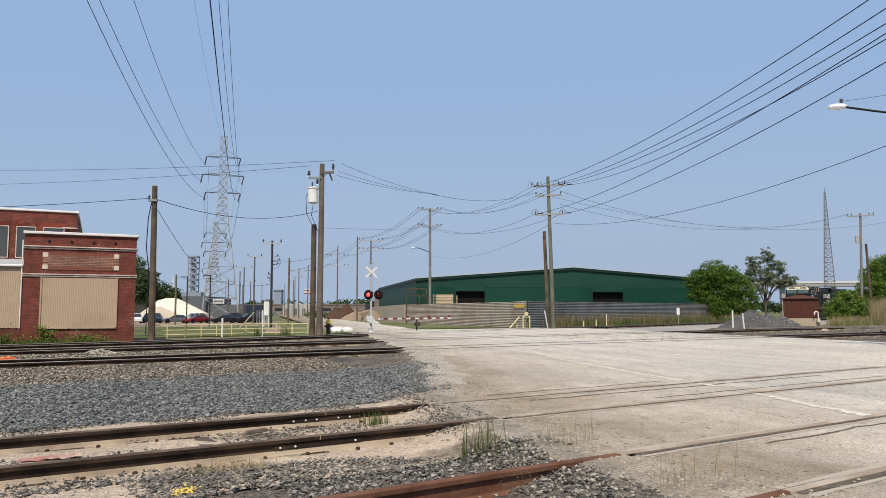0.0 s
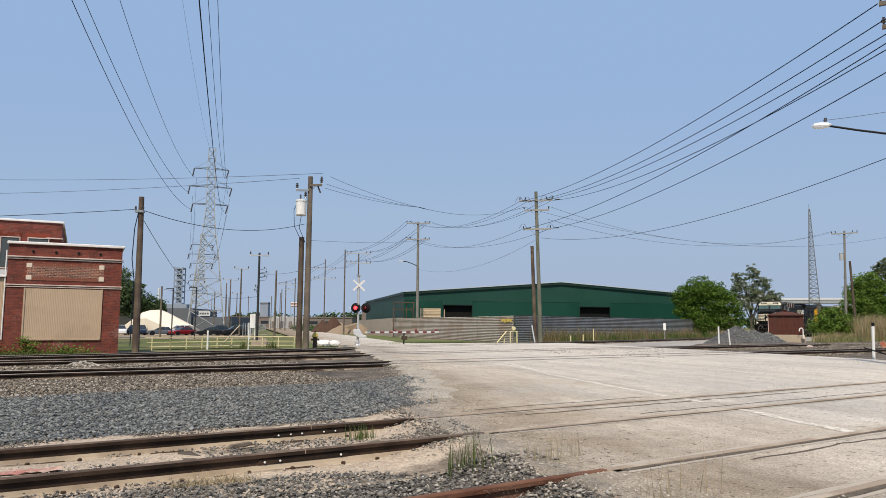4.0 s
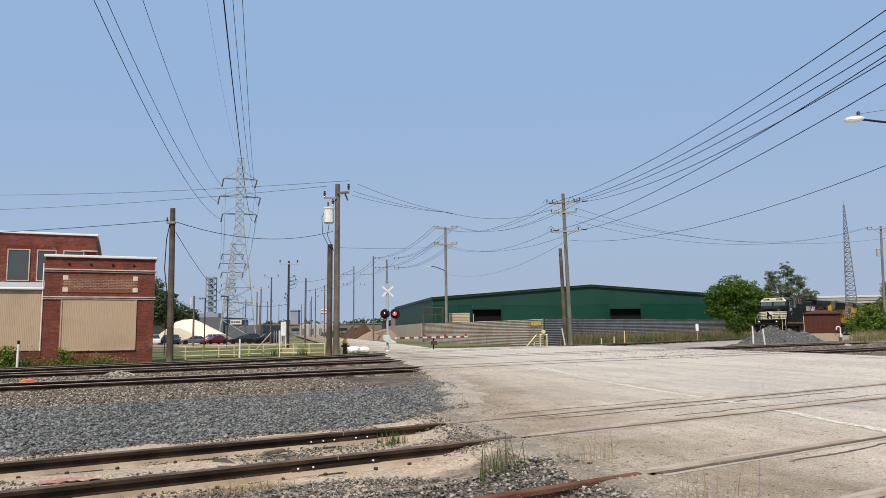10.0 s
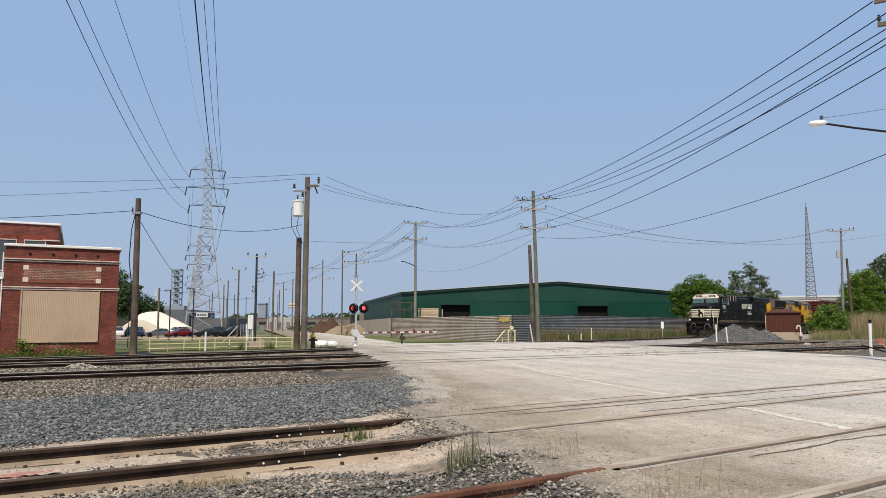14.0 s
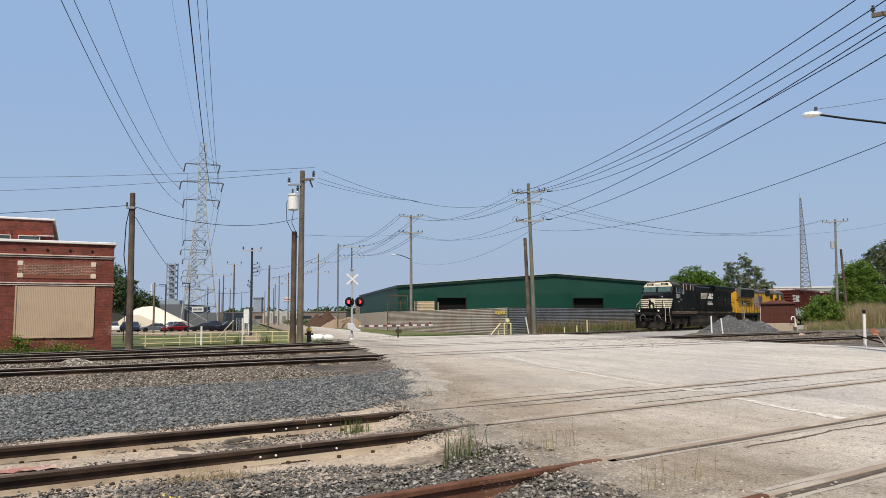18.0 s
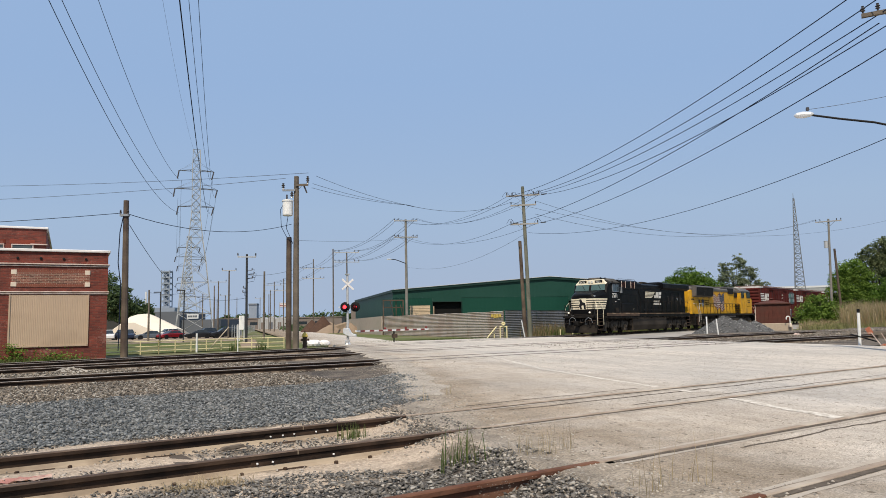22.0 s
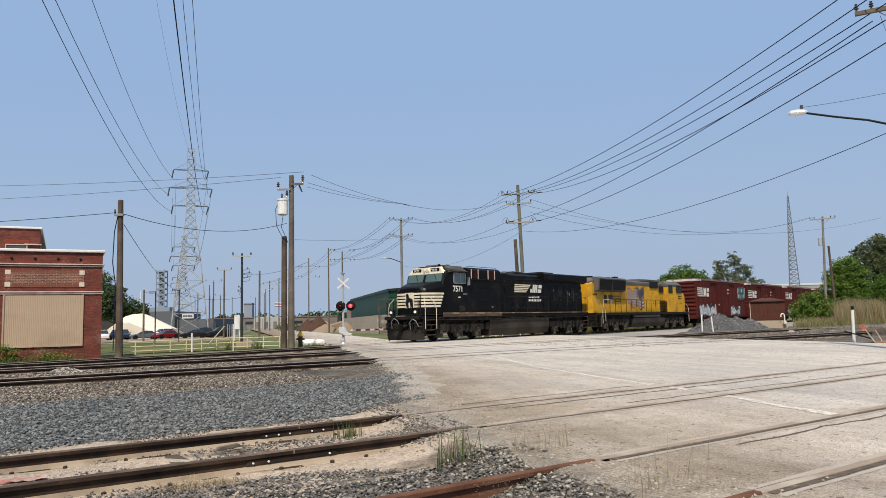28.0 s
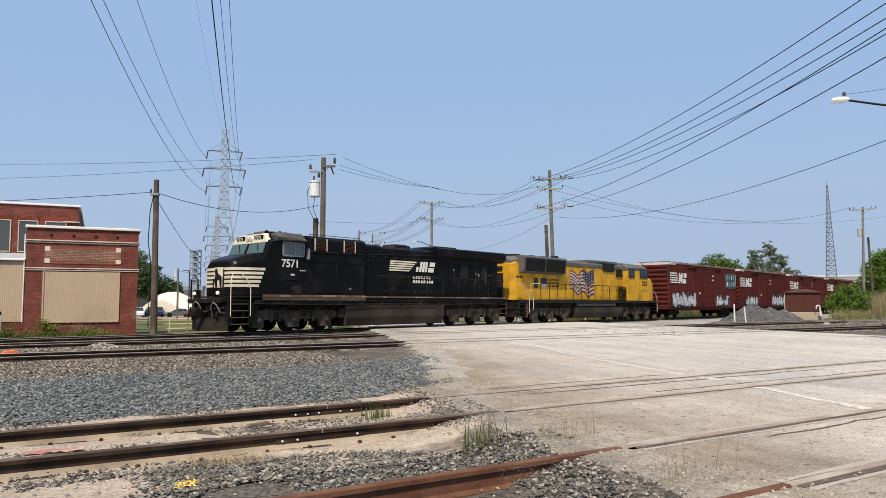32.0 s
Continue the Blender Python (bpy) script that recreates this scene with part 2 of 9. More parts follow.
aggregate(M_SPILL_PALE, 60, 0.7, 1.2)
aggregate(M_SIDING, 45, 0.72, 1.18, 0.86, 1.1)
aggregate(M_BALLAST, 32, 0.45, 1.5)
M_RAIL = mat("rail_side", (0.028, 0.019, 0.014), (0.016, 0.012, 0.010), 0.85, grain=12, c=(0.06, 0.038, 0.026), patch=2.0, bump=0.3)
M_RAIL_RED = mat("rail_rusty", (0.13, 0.055, 0.033), (0.065, 0.034, 0.024), 0.88, grain=12, c=(0.16, 0.08, 0.05), patch=2.0, bump=0.3)
M_RAIL_TOP = mat("rail_top", (0.34, 0.30, 0.26), (0.20, 0.165, 0.135), 0.5, metal=0.4, grain=20)
M_RAIL_FOOT = mat("rail_foot_dust", (0.36, 0.29, 0.22), (0.20, 0.16, 0.12), 0.95, grain=10, c=(0.08, 0.058, 0.042), patch=2.4, cut=(0.46, 0.6))
M_RAIL_SAND = mat("rail_foot_sand", (0.30, 0.235, 0.17), (0.20, 0.155, 0.112), 0.95, grain=10, c=(0.37, 0.30, 0.22), patch=1.6, cut=(0.42, 0.6))
M_RAIL_DULL = mat("rail_dull_top", (0.085, 0.058, 0.044), (0.05, 0.036, 0.028), 0.7, grain=18, c=(0.14, 0.10, 0.075), patch=1.6)
M_RAIL_PAVED = mat("rail_dusty", (0.33, 0.265, 0.205), (0.22, 0.17, 0.13), 0.85, grain=18, c=(0.42, 0.36, 0.29), patch=1.2, cut=(0.45, 0.6))
M_RAIL_DUST = mat("rail_side_dust", (0.42, 0.365, 0.30), (0.30, 0.255, 0.205), 0.95, grain=14, c=(0.40, 0.35, 0.29), patch=2.0)
M_TIE = mat("tie_wood", (0.13, 0.105, 0.085), (0.075, 0.062, 0.052), 0.9, grain=10, c=(0.20, 0.165, 0.125), patch=2, bump=0.5, vary=0.3)
M_GROOVE = mat("groove", (0.075, 0.06, 0.047), (0.19, 0.155, 0.12), 0.95, grain=12)
M_BRICK = mat("brick_red", (0.19, 0.042, 0.025), (0.115, 0.03, 0.02), 0.88, grain=16, c=(0.31, 0.12, 0.09), patch=1.6, cut=(0.55, 0.7), bump=0.25, bump_size=40, vary=0.4)
M_COPING = mat("coping", (0.78, 0.75, 0.72), (0.62, 0.58, 0.55), 0.7, grain=5, amount=0.4)
M_PINK = mat("faded_cloth", (0.42, 0.20, 0.17), (0.30, 0.13, 0.11), 0.95, grain=20, c=(0.46, 0.33, 0.27), patch=6)
M_LEDGE = mat("stone_ledge", (0.52, 0.40, 0.34), (0.38, 0.27, 0.22), 0.85, grain=12, c=(0.60, 0.50, 0.44), patch=2)
M_CREAM = mat("cream_stone", (0.70, 0.60, 0.48), (0.58, 0.48, 0.38), 0.85, grain=10)
M_TANSHEET = mat("tan_sheet", (0.47, 0.345, 0.235), (0.41, 0.30, 0.205), 0.6, grain=2.2, c=(0.37, 0.268, 0.18), patch=0.7, cut=(0.5, 0.75), amount=0.5)
M_WHITE = mat("white_paint", (0.78, 0.78, 0.76), (0.62, 0.61, 0.58), 0.6, grain=6, amount=0.5)
M_GREY = mat("grey_paint", (0.42, 0.43, 0.44), (0.32, 0.33, 0.34), 0.6, grain=5)
M_DARKGLASS = mat("dark_glass", (0.03, 0.04, 0.05), (0.02, 0.024, 0.03), 0.12, grain=0.6, spec=0.3)
M_PANE = mat("pane_glass", (0.075, 0.088, 0.092), (0.05, 0.06, 0.064), 0.15, grain=0.8, spec=0.25)
M_GREEN = mat("shed_green", (0.0035, 0.046, 0.029), (0.003, 0.037, 0.024), 0.5, grain=1.5, c=(0.006, 0.053, 0.034), patch=0.15, amount=0.5, spec=0.3)
M_GREEN_PALE = mat("shed_green_pale", (0.010, 0.052, 0.036), (0.008, 0.043, 0.03), 0.5, grain=1.5, c=(0.014, 0.058, 0.042), patch=0.15, amount=0.5, spec=0.3)
M_TRIM = mat("shed_trim", (0.003, 0.028, 0.018), (0.003, 0.022, 0.015), 0.5, grain=2)
M_BLACK = mat("painted_dark_inside", (0.008, 0.008, 0.008), (0.012, 0.011, 0.01), 0.9, grain=1)
M_ROOF = mat("metal_roof", (0.50, 0.53, 0.53), (0.42, 0.45, 0.45), 0.4, grain=1)
M_TIN = mat("galvanised", (0.27, 0.275, 0.285), (0.17, 0.175, 0.18), 0.5, metal=0.4, grain=3, c=(0.20, 0.19, 0.18), patch=0.6, amount=0.6)
M_TIN_TAN = mat("galvanised_tan", (0.50, 0.44, 0.37), (0.40, 0.34, 0.28), 0.6, metal=0.2, grain=3, c=(0.40, 0.31, 0.24), patch=0.5, amount=0.6)
M_TANWALL = mat("tan_wall", (0.44, 0.37, 0.29), (0.36, 0.30, 0.235), 0.8, grain=1.2)
M_POLE = mat("pole_wood", (0.088, 0.064, 0.052), (0.05, 0.038, 0.032), 0.92, grain=9, c=(0.14, 0.108, 0.08), patch=1.1, bump=0.5, bump_size=20, vary=0.12)
M_POLE_GREY = mat("pole_grey", (0.135, 0.112, 0.09), (0.07, 0.06, 0.05), 0.92, grain=9, c=(0.175, 0.145, 0.115), patch=1.1, bump=0.5, vary=0.15)
M_POLE_PALE = mat("pole_pale", (0.20, 0.19, 0.17), (0.125, 0.118, 0.105), 0.9, grain=9, c=(0.24, 0.225, 0.20), patch=0.9, bump=0.4)
M_ARM_PALE = mat("arm_pale", (0.34, 0.33, 0.31), (0.24, 0.23, 0.21), 0.85, grain=7)
M_POLE_GREEN = mat("pole_treated", (0.145, 0.15, 0.115), (0.095, 0.097, 0.075), 0.9, grain=9, c=(0.175, 0.17, 0.135), patch=0.8, bump=0.4)
M_POLE_BLACK = mat("pole_black", (0.022, 0.022, 0.024), (0.03, 0.03, 0.03), 0.6, grain=3)
M_STEEL = mat("steel_grey", (0.30, 0.32, 0.34), (0.23, 0.25, 0.27), 0.5, metal=0.4, grain=2)
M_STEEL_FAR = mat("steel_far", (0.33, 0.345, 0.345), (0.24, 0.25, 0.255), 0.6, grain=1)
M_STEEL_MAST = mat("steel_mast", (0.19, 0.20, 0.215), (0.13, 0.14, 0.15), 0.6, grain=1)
# distant plant steel: the haze before it is mixed into this pale blue
M_STEEL_HAZED = mat("steel_hazed", (0.27, 0.31, 0.37), (0.20, 0.235, 0.285), 0.7, grain=0.4)
M_WIRE = mat("wire", (0.010, 0.016, 0.036), (0.014, 0.019, 0.04), 0.75, grain=1)
M_WIRE_THIN = mat("wire_thin", (0.05, 0.057, 0.075), (0.06, 0.065, 0.08), 0.6, grain=1)
# pylon arms: the shade of their undersides is put into this dark steel
M_STEEL_ARM_SHADE = mat("steel_arm_shade", (0.09, 0.1, 0.115), (0.06, 0.068, 0.08), 0.6, grain=1)
M_INSUL = mat("insulator", (0.05, 0.045, 0.045), (0.09, 0.08, 0.08), 0.3, grain=5)
M_ALU = mat("aluminium", (0.72, 0.73, 0.74), (0.60, 0.61, 0.62), 0.35, metal=0.3, grain=3)
M_BARK = mat("bark", (0.12, 0.10, 0.08), (0.07, 0.06, 0.05), 0.95, grain=8, bump=0.7)
M_LEAF = island_mat("leaves", [(0.04, 0.08, 0.012), (0.09, 0.165, 0.022), (0.165, 0.27, 0.04), (0.06, 0.12, 0.017)], 0.6, leaf=True)
M_LEAF_MID = island_mat("leaves_mid", [(0.065, 0.115, 0.018), (0.135, 0.22, 0.036), (0.21, 0.315, 0.06), (0.09, 0.16, 0.026)], 0.65, leaf=True)
M_LEAF_DULL = island_mat("leaves_dull", [(0.085, 0.11, 0.05), (0.14, 0.17, 0.078), (0.20, 0.225, 0.115)], 0.7, leaf=True)
# grey-green leaves, paled further to paint in the haze of distance
M_LEAF_HAZED = island_mat("leaves_hazed", [(0.14, 0.175, 0.10), (0.21, 0.25, 0.15), (0.29, 0.32, 0.205)], 0.7, leaf=True)
M_LEAF_FAR = island_mat("leaves_far", [(0.05, 0.085, 0.03), (0.08, 0.12, 0.05), (0.11, 0.155, 0.07)], 0.7, leaf=True)
M_BLADE = island_mat("blades", [(0.05, 0.09, 0.02), (0.09, 0.14, 0.035), (0.20, 0.19, 0.085), (0.07, 0.12, 0.03)], 0.7, leaf=True)
M_STRAW = island_mat("straw", [(0.42, 0.33, 0.19), (0.32, 0.25, 0.14), (0.50, 0.41, 0.26), (0.24, 0.19, 0.11)], 0.8, leaf=True)
M_REED = island_mat("reeds", [(0.36, 0.255, 0.15), (0.25, 0.18, 0.10), (0.15, 0.15, 0.06), (0.44, 0.32, 0.20)], 0.8, leaf=True)
M_REED_PALE = island_mat("reeds_pale", [(0.46, 0.34, 0.20), (0.34, 0.25, 0.14), (0.25, 0.235, 0.10), (0.56, 0.43, 0.28)], 0.8, leaf=True)
M_GRASS_PALE = island_mat("grass_pale", [(0.14, 0.17, 0.055), (0.22, 0.225, 0.085), (0.36, 0.29, 0.15), (0.11, 0.15, 0.045)], 0.8, leaf=True)
M_CONCRETE = mat("concrete", (0.42, 0.35, 0.265), (0.33, 0.27, 0.20), 0.9, grain=6, bump=0.3)
M_RUSTBOX = mat("rusty_red", (0.105, 0.036, 0.026), (0.066, 0.027, 0.021), 0.85, grain=4, c=(0.08, 0.036, 0.027), patch=1.2, amount=0.8)
M_YELLOW = mat("yellow_paint", (0.72, 0.52, 0.10), (0.58, 0.40, 0.08), 0.6, grain=6)
M_PALE_YELLOW = mat("pale_yellow", (0.70, 0.62, 0.36), (0.56, 0.48, 0.27), 0.7, grain=6)
M_ORANGE = mat("orange_plastic", (0.80, 0.16, 0.04), (0.62, 0.12, 0.03), 0.5, grain=4)
M_ORANGE_WORN = mat("orange_worn", (0.40, 0.13, 0.075), (0.27, 0.10, 0.065), 0.7, grain=9, c=(0.42, 0.29, 0.22), patch=5, cut=(0.5, 0.62))
M_RED = mat("red_paint", (0.20, 0.035, 0.03), (0.19, 0.025, 0.025), 0.5, grain=5)
M_SIGN_BLACK = mat("matt_black", (0.007, 0.007, 0.008), (0.012, 0.012, 0.013), 0.6, grain=5, spec=0.2)
M_TENT = mat("tent_fabric", (0.72, 0.64, 0.52), (0.66, 0.58, 0.47), 0.7, grain=0.8, amount=0.4)
M_LUMBER = mat("lumber", (0.62, 0.48, 0.33), (0.48, 0.36, 0.24), 0.8, grain=4, vary=0.2)
M_FARBROWN = mat("far_brown", (0.20, 0.165, 0.145), (0.16, 0.135, 0.12), 0.9, grain=0.3)
M_FARGREY = mat("far_grey", (0.13, 0.14, 0.16), (0.10, 0.11, 0.125), 0.8, grain=0.3)
M_FARTAN = mat("far_tan", (0.27, 0.205, 0.145), (0.19, 0.145, 0.105), 0.9, grain=0.5, bump=0.4)
M_FARPALE = mat("far_pale", (0.40, 0.405, 0.40), (0.32, 0.325, 0.325), 0.8, grain=0.5)
M_MULCH = mat("mulch", (0.085, 0.05, 0.035), (0.05, 0.03, 0.022), 0.95, grain=2, bump=0.6)
M_FARWHITE = mat("far_white", (0.62, 0.63, 0.64), (0.54, 0.55, 0.56), 0.7, grain=0.4)
M_REDLAMP = glow("red_lamp_lit", (1.0, 0.03, 0.04), 5.0)
M_REDLENS = mat("red_lens", (0.10, 0.01, 0.012), (0.07, 0.008, 0.01), 0.15, grain=3)


# ---- building helpers ----
def box(bm, x0, x1, y0, y1, z0, z1, m=None):
    pts = [Vector((x, y, z)) for x in (x0, x1) for y in (y0, y1) for z in (z0, z1)]
    v = [bm.verts.new(m @ p if m else p) for p in pts]
    for f in ((0, 1, 3, 2), (4, 6, 7, 5), (0, 4, 5, 1), (2, 3, 7, 6), (0, 2, 6, 4), (1, 5, 7, 3)):
        bm.faces.new([v[i] for i in f])
    return bm


def prism(bm, outline, y0, y1, m=None):
    """A closed outline of (x, z) drawn out from y0 to y1."""
    a = [bm.verts.new(m @ Vector((x, y0, z)) if m else (x, y0, z)) for x, z in outline]
    b = [bm.verts.new(m @ Vector((x, y1, z)) if m else (x, y1, z)) for x, z in outline]
    bm.faces.new(a)
    bm.faces.new(b[::-1])
    k = len(a)
    for i in range(k):
        bm.faces.new((a[i - 1], b[i - 1], b[i], a[i]))
    return bm


def rod(bm, p, q, r, r2=None, seg=6, caps=True):
    """A round bar from p to q, tapering from r to r2."""
    p, q = Vector(p), Vector(q)
    r2 = r if r2 is None else r2
    w = (q - p).normalized()
    u = w.orthogonal().normalized()
    v = w.cross(u)
    ring = [[bm.verts.new(c + (u * math.cos(a) + v * math.sin(a)) * rr) for a in (2 * math.pi * i / seg for i in range(seg))] for c, rr in ((p, r), (q, r2))]
    for i in range(seg):
        bm.faces.new((ring[0][i - 1], ring[0][i], ring[1][i], ring[1][i - 1]))
    if caps:
        bm.faces.new(ring[0][::-1])
        bm.faces.new(ring[1])
    return bm


def pipe(bm, pts, r, seg=5):
    """A round bar along a line of points."""
    pts = [Vector(p) for p in pts]
    rings = []
    u = None
    for i, p in enumerate(pts):
        w = (pts[min(i + 1, len(pts) - 1)] - pts[max(i - 1, 0)]).normalized()
        if u is None:
            u = w.orthogonal().normalized()
        u = (u - w * u.dot(w)).normalized()
        v = w.cross(u)
        rings.append([bm.verts.new(p + (u * math.cos(a) + v * math.sin(a)) * r) for a in (2 * math.pi * k / seg for k in range(seg))])
    for a, b in zip(rings, rings[1:]):
        for i in range(seg):
            bm.faces.new((a[i - 1], a[i], b[i], b[i - 1]))
    bm.faces.new(rings[0][::-1])
    bm.faces.new(rings[-1])
    return bm


def lathe(bm, profile, m=None, seg=12):
    """A solid of revolution round z from (radius, z) pairs."""
    rings = []
    for r, z in profile:
        rings.append([bm.verts.new((m or Matrix()) @ Vector((r * math.cos(a), r * math.sin(a), z))) for a in (2 * math.pi * k / seg for k in range(seg))])
    for a, b in zip(rings, rings[1:]):
        for i in range(seg):
            bm.faces.new((a[i - 1], a[i], b[i], b[i - 1]))
    bm.faces.new(rings[0][::-1])
    bm.faces.new(rings[-1])
    return bm


def soften(bm, width, seg=1):
    bmesh.ops.bevel(bm, geom=list(bm.edges), offset=width, segments=seg, affect="EDGES", clamp_overlap=True)
    return bm


def mesh_of(name, bm, material):
    bmesh.ops.recalc_face_normals(bm, faces=list(bm.faces))
    data = bpy.data.meshes.new(name)
    bm.to_mesh(data)
    bm.free()
    data.materials.append(material)
    return data


def part(name, bm, material, parent=None, label="", m=None, smooth=False):
    """Links a bmesh as one mesh object, under a thing or a part if given."""
    ob = new(name, mesh_of(name, bm, material) if not isinstance(bm, bpy.types.Mesh) else bm)
    if smooth:
        ob.data.shade_smooth()
    if parent:
        ob.parent = parent
    if m is not None:
        ob.matrix_basis = m
    return tagged(ob, label)


def thing(name, m, label, category, group="", kind=""):
    ob = new(name)
    ob.empty_display_size = 0.2
    ob.matrix_basis = m
    return tagged(ob, label, category, group, kind)


def B():
    return bmesh.new()


def sag(p, q, drop, n=14):
    p, q = Vector(p), Vector(q)
    return [p.lerp(q, i / n) - Vector((0, 0, 4 * drop * (i / n) * (1 - i / n))) for i in range(n + 1)]


def soup(name, verts, faces, material):
    """A mesh from arrays of corners and triangles."""
    data = bpy.data.meshes.new(name)
    data.vertices.add(len(verts))
    data.vertices.foreach_set("co", np.asarray(verts, np.float32).ravel())
    data.loops.add(faces.size)
    data.loops.foreach_set("vertex_index", faces.astype(np.int32).ravel())
    data.polygons.add(len(faces))
    data.polygons.foreach_set("loop_start", np.arange(0, faces.size, 3, dtype=np.int32))
    data.update(calc_edges=True)
    data.materials.append(material)
    return data


def spun(n, rng, tilt):
    """n turns: any way round z after a tilt of up to that much."""
    a, b, c = rng.uniform(0, 6.283, n), rng.uniform(-tilt, tilt, n), rng.uniform(-tilt, tilt, n)
    ca, sa, cb, sb, cc, sc = np.cos(a), np.sin(a), np.cos(b), np.sin(b), np.cos(c), np.sin(c)
    z, o = np.zeros(n), np.ones(n)
    rz = np.stack([ca, -sa, z, sa, ca, z, z, z, o], 1).reshape(n, 3, 3)
    rx = np.stack([o, z, z, z, cb, -sb, z, sb, cb], 1).reshape(n, 3, 3)
    ry = np.stack([cc, z, sc, z, o, z, -sc, z, cc], 1).reshape(n, 3, 3)
    return rz @ rx @ ry


def stones(name, places, low, high, material, flat=0.55, seed=1):
    """Broken stones: irregular wedges with flat faces and sharp edges."""
    rng = np.random.default_rng(seed)
    places = np.asarray(places, float)
    n = len(places)
    shape = np.array([(1, 0.1, -0.55), (-0.7, 0.85, -0.5), (-0.65, -0.8, -0.45), (0.6, -0.25, 0.55), (-0.35, 0.65, 0.6), (-0.6, -0.45, 0.45)], float)
    size = rng.uniform(0, 1, n) ** 1.6 * (high - low) + low
    v = shape[None] * rng.uniform(0.6, 1.25, (n, 6, 3)) * size[:, None, None] * np.array([1.25, 0.85, flat * 1.25])
    v = np.einsum("nij,nkj->nki", spun(n, rng, 0.6), v) + places[:, None]
    f = np.array([(0, 2, 1), (3, 4, 5), (0, 1, 4), (0, 4, 3), (1, 2, 5), (1, 5, 4), (2, 0, 3), (2, 3, 5)])
    return soup(name, v.reshape(-1, 3), (f[None] + 6 * np.arange(n)[:, None, None]).reshape(-1, 3), material)


def sprays(name, places, size, material, seed=1):
    """Small bent sprays of leaves, two triangles each."""
    rng = np.random.default_rng(seed)
    places = np.asarray(places, float)
    n = len(places)
    shape = np.array([(-1, 0, 0), (0, -0.55, 0.2), (1, 0, 0.1), (0, 0.55, 0.25)], float)
    v = shape[None] * (size * rng.uniform(0.6, 1.3, n))[:, None, None]
    v = np.einsum("nij,nkj->nki", spun(n, rng, 1.1), v) + places[:, None]
    f = np.array([(0, 1, 3), (1, 2, 3)])
    return soup(name, v.reshape(-1, 3), (f[None] + 4 * np.arange(n)[:, None, None]).reshape(-1, 3), material)


# the two directions of the railway: the main line, and the yard lines at a slant to it
MAIN, YARD = radians(41.317), radians(57.5)
MD, MN = Vector((math.sin(MAIN), math.cos(MAIN), 0)), Vector((math.cos(MAIN), -math.sin(MAIN), 0))
YD, YN = Vector((math.sin(YARD), math.cos(YARD), 0)), Vector((math.cos(YARD), -math.sin(YARD), 0))
M0 = Vector((-7.672, 34.691, 0))


def on_main(a, n=0.0, z=0.0):
    """A point a metres along the main line and n metres to its near side."""
    return M0 + MD * a + MN * n + Vector((0, 0, z))


def on_yard(u, v, z=0.0):
    return YD * u + YN * v + Vector((0, 0, z))


M_NSBLACK = mat("loco_black", (0.0045, 0.0048, 0.0056), (0.0085, 0.0084, 0.0088), 0.38, grain=1.6, c=(0.02, 0.018, 0.0165), patch=0.7, cut=(0.5, 0.75), bump=0.05, spec=0.07)
M_GRIME = mat("grime", (0.075, 0.055, 0.042), (0.045, 0.036, 0.029), 0.8, grain=3, c=(0.12, 0.078, 0.055), patch=0.7)
M_UNDER = mat("underframe", (0.012, 0.0103, 0.009), (0.005, 0.0046, 0.0042), 0.85, grain=5, c=(0.03, 0.0245, 0.0195), patch=1.4)
M_TRUCK = mat("truck_steel", (0.05, 0.043, 0.035), (0.014, 0.012, 0.010), 0.85, grain=6, c=(0.085, 0.072, 0.057), patch=1.6)
M_SILL = mat("sill_rust", (0.16, 0.105, 0.068), (0.075, 0.05, 0.036), 0.85, grain=5, c=(0.25, 0.18, 0.12), patch=1.6, cut=(0.5, 0.62), amount=0.8)
M_TANK = mat("tank_dusty", (0.034, 0.028, 0.021), (0.022, 0.018, 0.015), 0.7, grain=2, c=(0.055, 0.045, 0.035), patch=0.6)
M_WHEEL = mat("wheel_steel", (0.012, 0.0105, 0.009), (0.007, 0.0065, 0.006), 0.8, grain=6)
M_STRIPE = mat("cream_stripe", (0.72, 0.66, 0.50), (0.58, 0.51, 0.37), 0.5, grain=5, c=(0.50, 0.42, 0.30), patch=1.5, cut=(0.55, 0.75))
M_LETTER = mat("letter_white", (0.74, 0.72, 0.66), (0.60, 0.57, 0.50), 0.5, grain=8)
M_CABROOF = mat("cab_roof", (0.075, 0.07, 0.062), (0.04, 0.038, 0.035), 0.75, grain=3, c=(0.12, 0.11, 0.095), patch=1.2)
# both cab glasses: reflected sky painted in as a lighter teal base
M_SCREEN_SKY = mat("screen_sky_glass", (0.07, 0.115, 0.105), (0.045, 0.08, 0.075), 0.1, grain=0.7, spec=0.6)
M_CABGLASS_SKY = mat("cab_sky_glass", (0.075, 0.105, 0.10), (0.05, 0.072, 0.07), 0.06, grain=0.7, spec=0.9)
M_UPYELLOW = mat("loco_yellow", (0.64, 0.34, 0.018), (0.50, 0.26, 0.016), 0.5, grain=1.6, c=(0.30, 0.165, 0.03), patch=1.1, cut=(0.5, 0.74), spec=0.2)
M_UPGREY = mat("loco_grey", (0.085, 0.08, 0.073), (0.058, 0.055, 0.05), 0.6, grain=1.6, c=(0.12, 0.105, 0.09), patch=0.6)
M_UPDARK = mat("grille_dark", (0.013, 0.0125, 0.012), (0.022, 0.02, 0.018), 0.7, grain=8)
M_UPRED = mat("flag_red", (0.16, 0.022, 0.022), (0.10, 0.016, 0.017), 0.5, grain=4)
M_UPBLUE = mat("flag_blue", (0.008, 0.012, 0.035), (0.014, 0.02, 0.05), 0.5, grain=4)
M_FLAGWHITE = mat("flag_white", (0.55, 0.50, 0.43), (0.36, 0.33, 0.29), 0.5, grain=4)
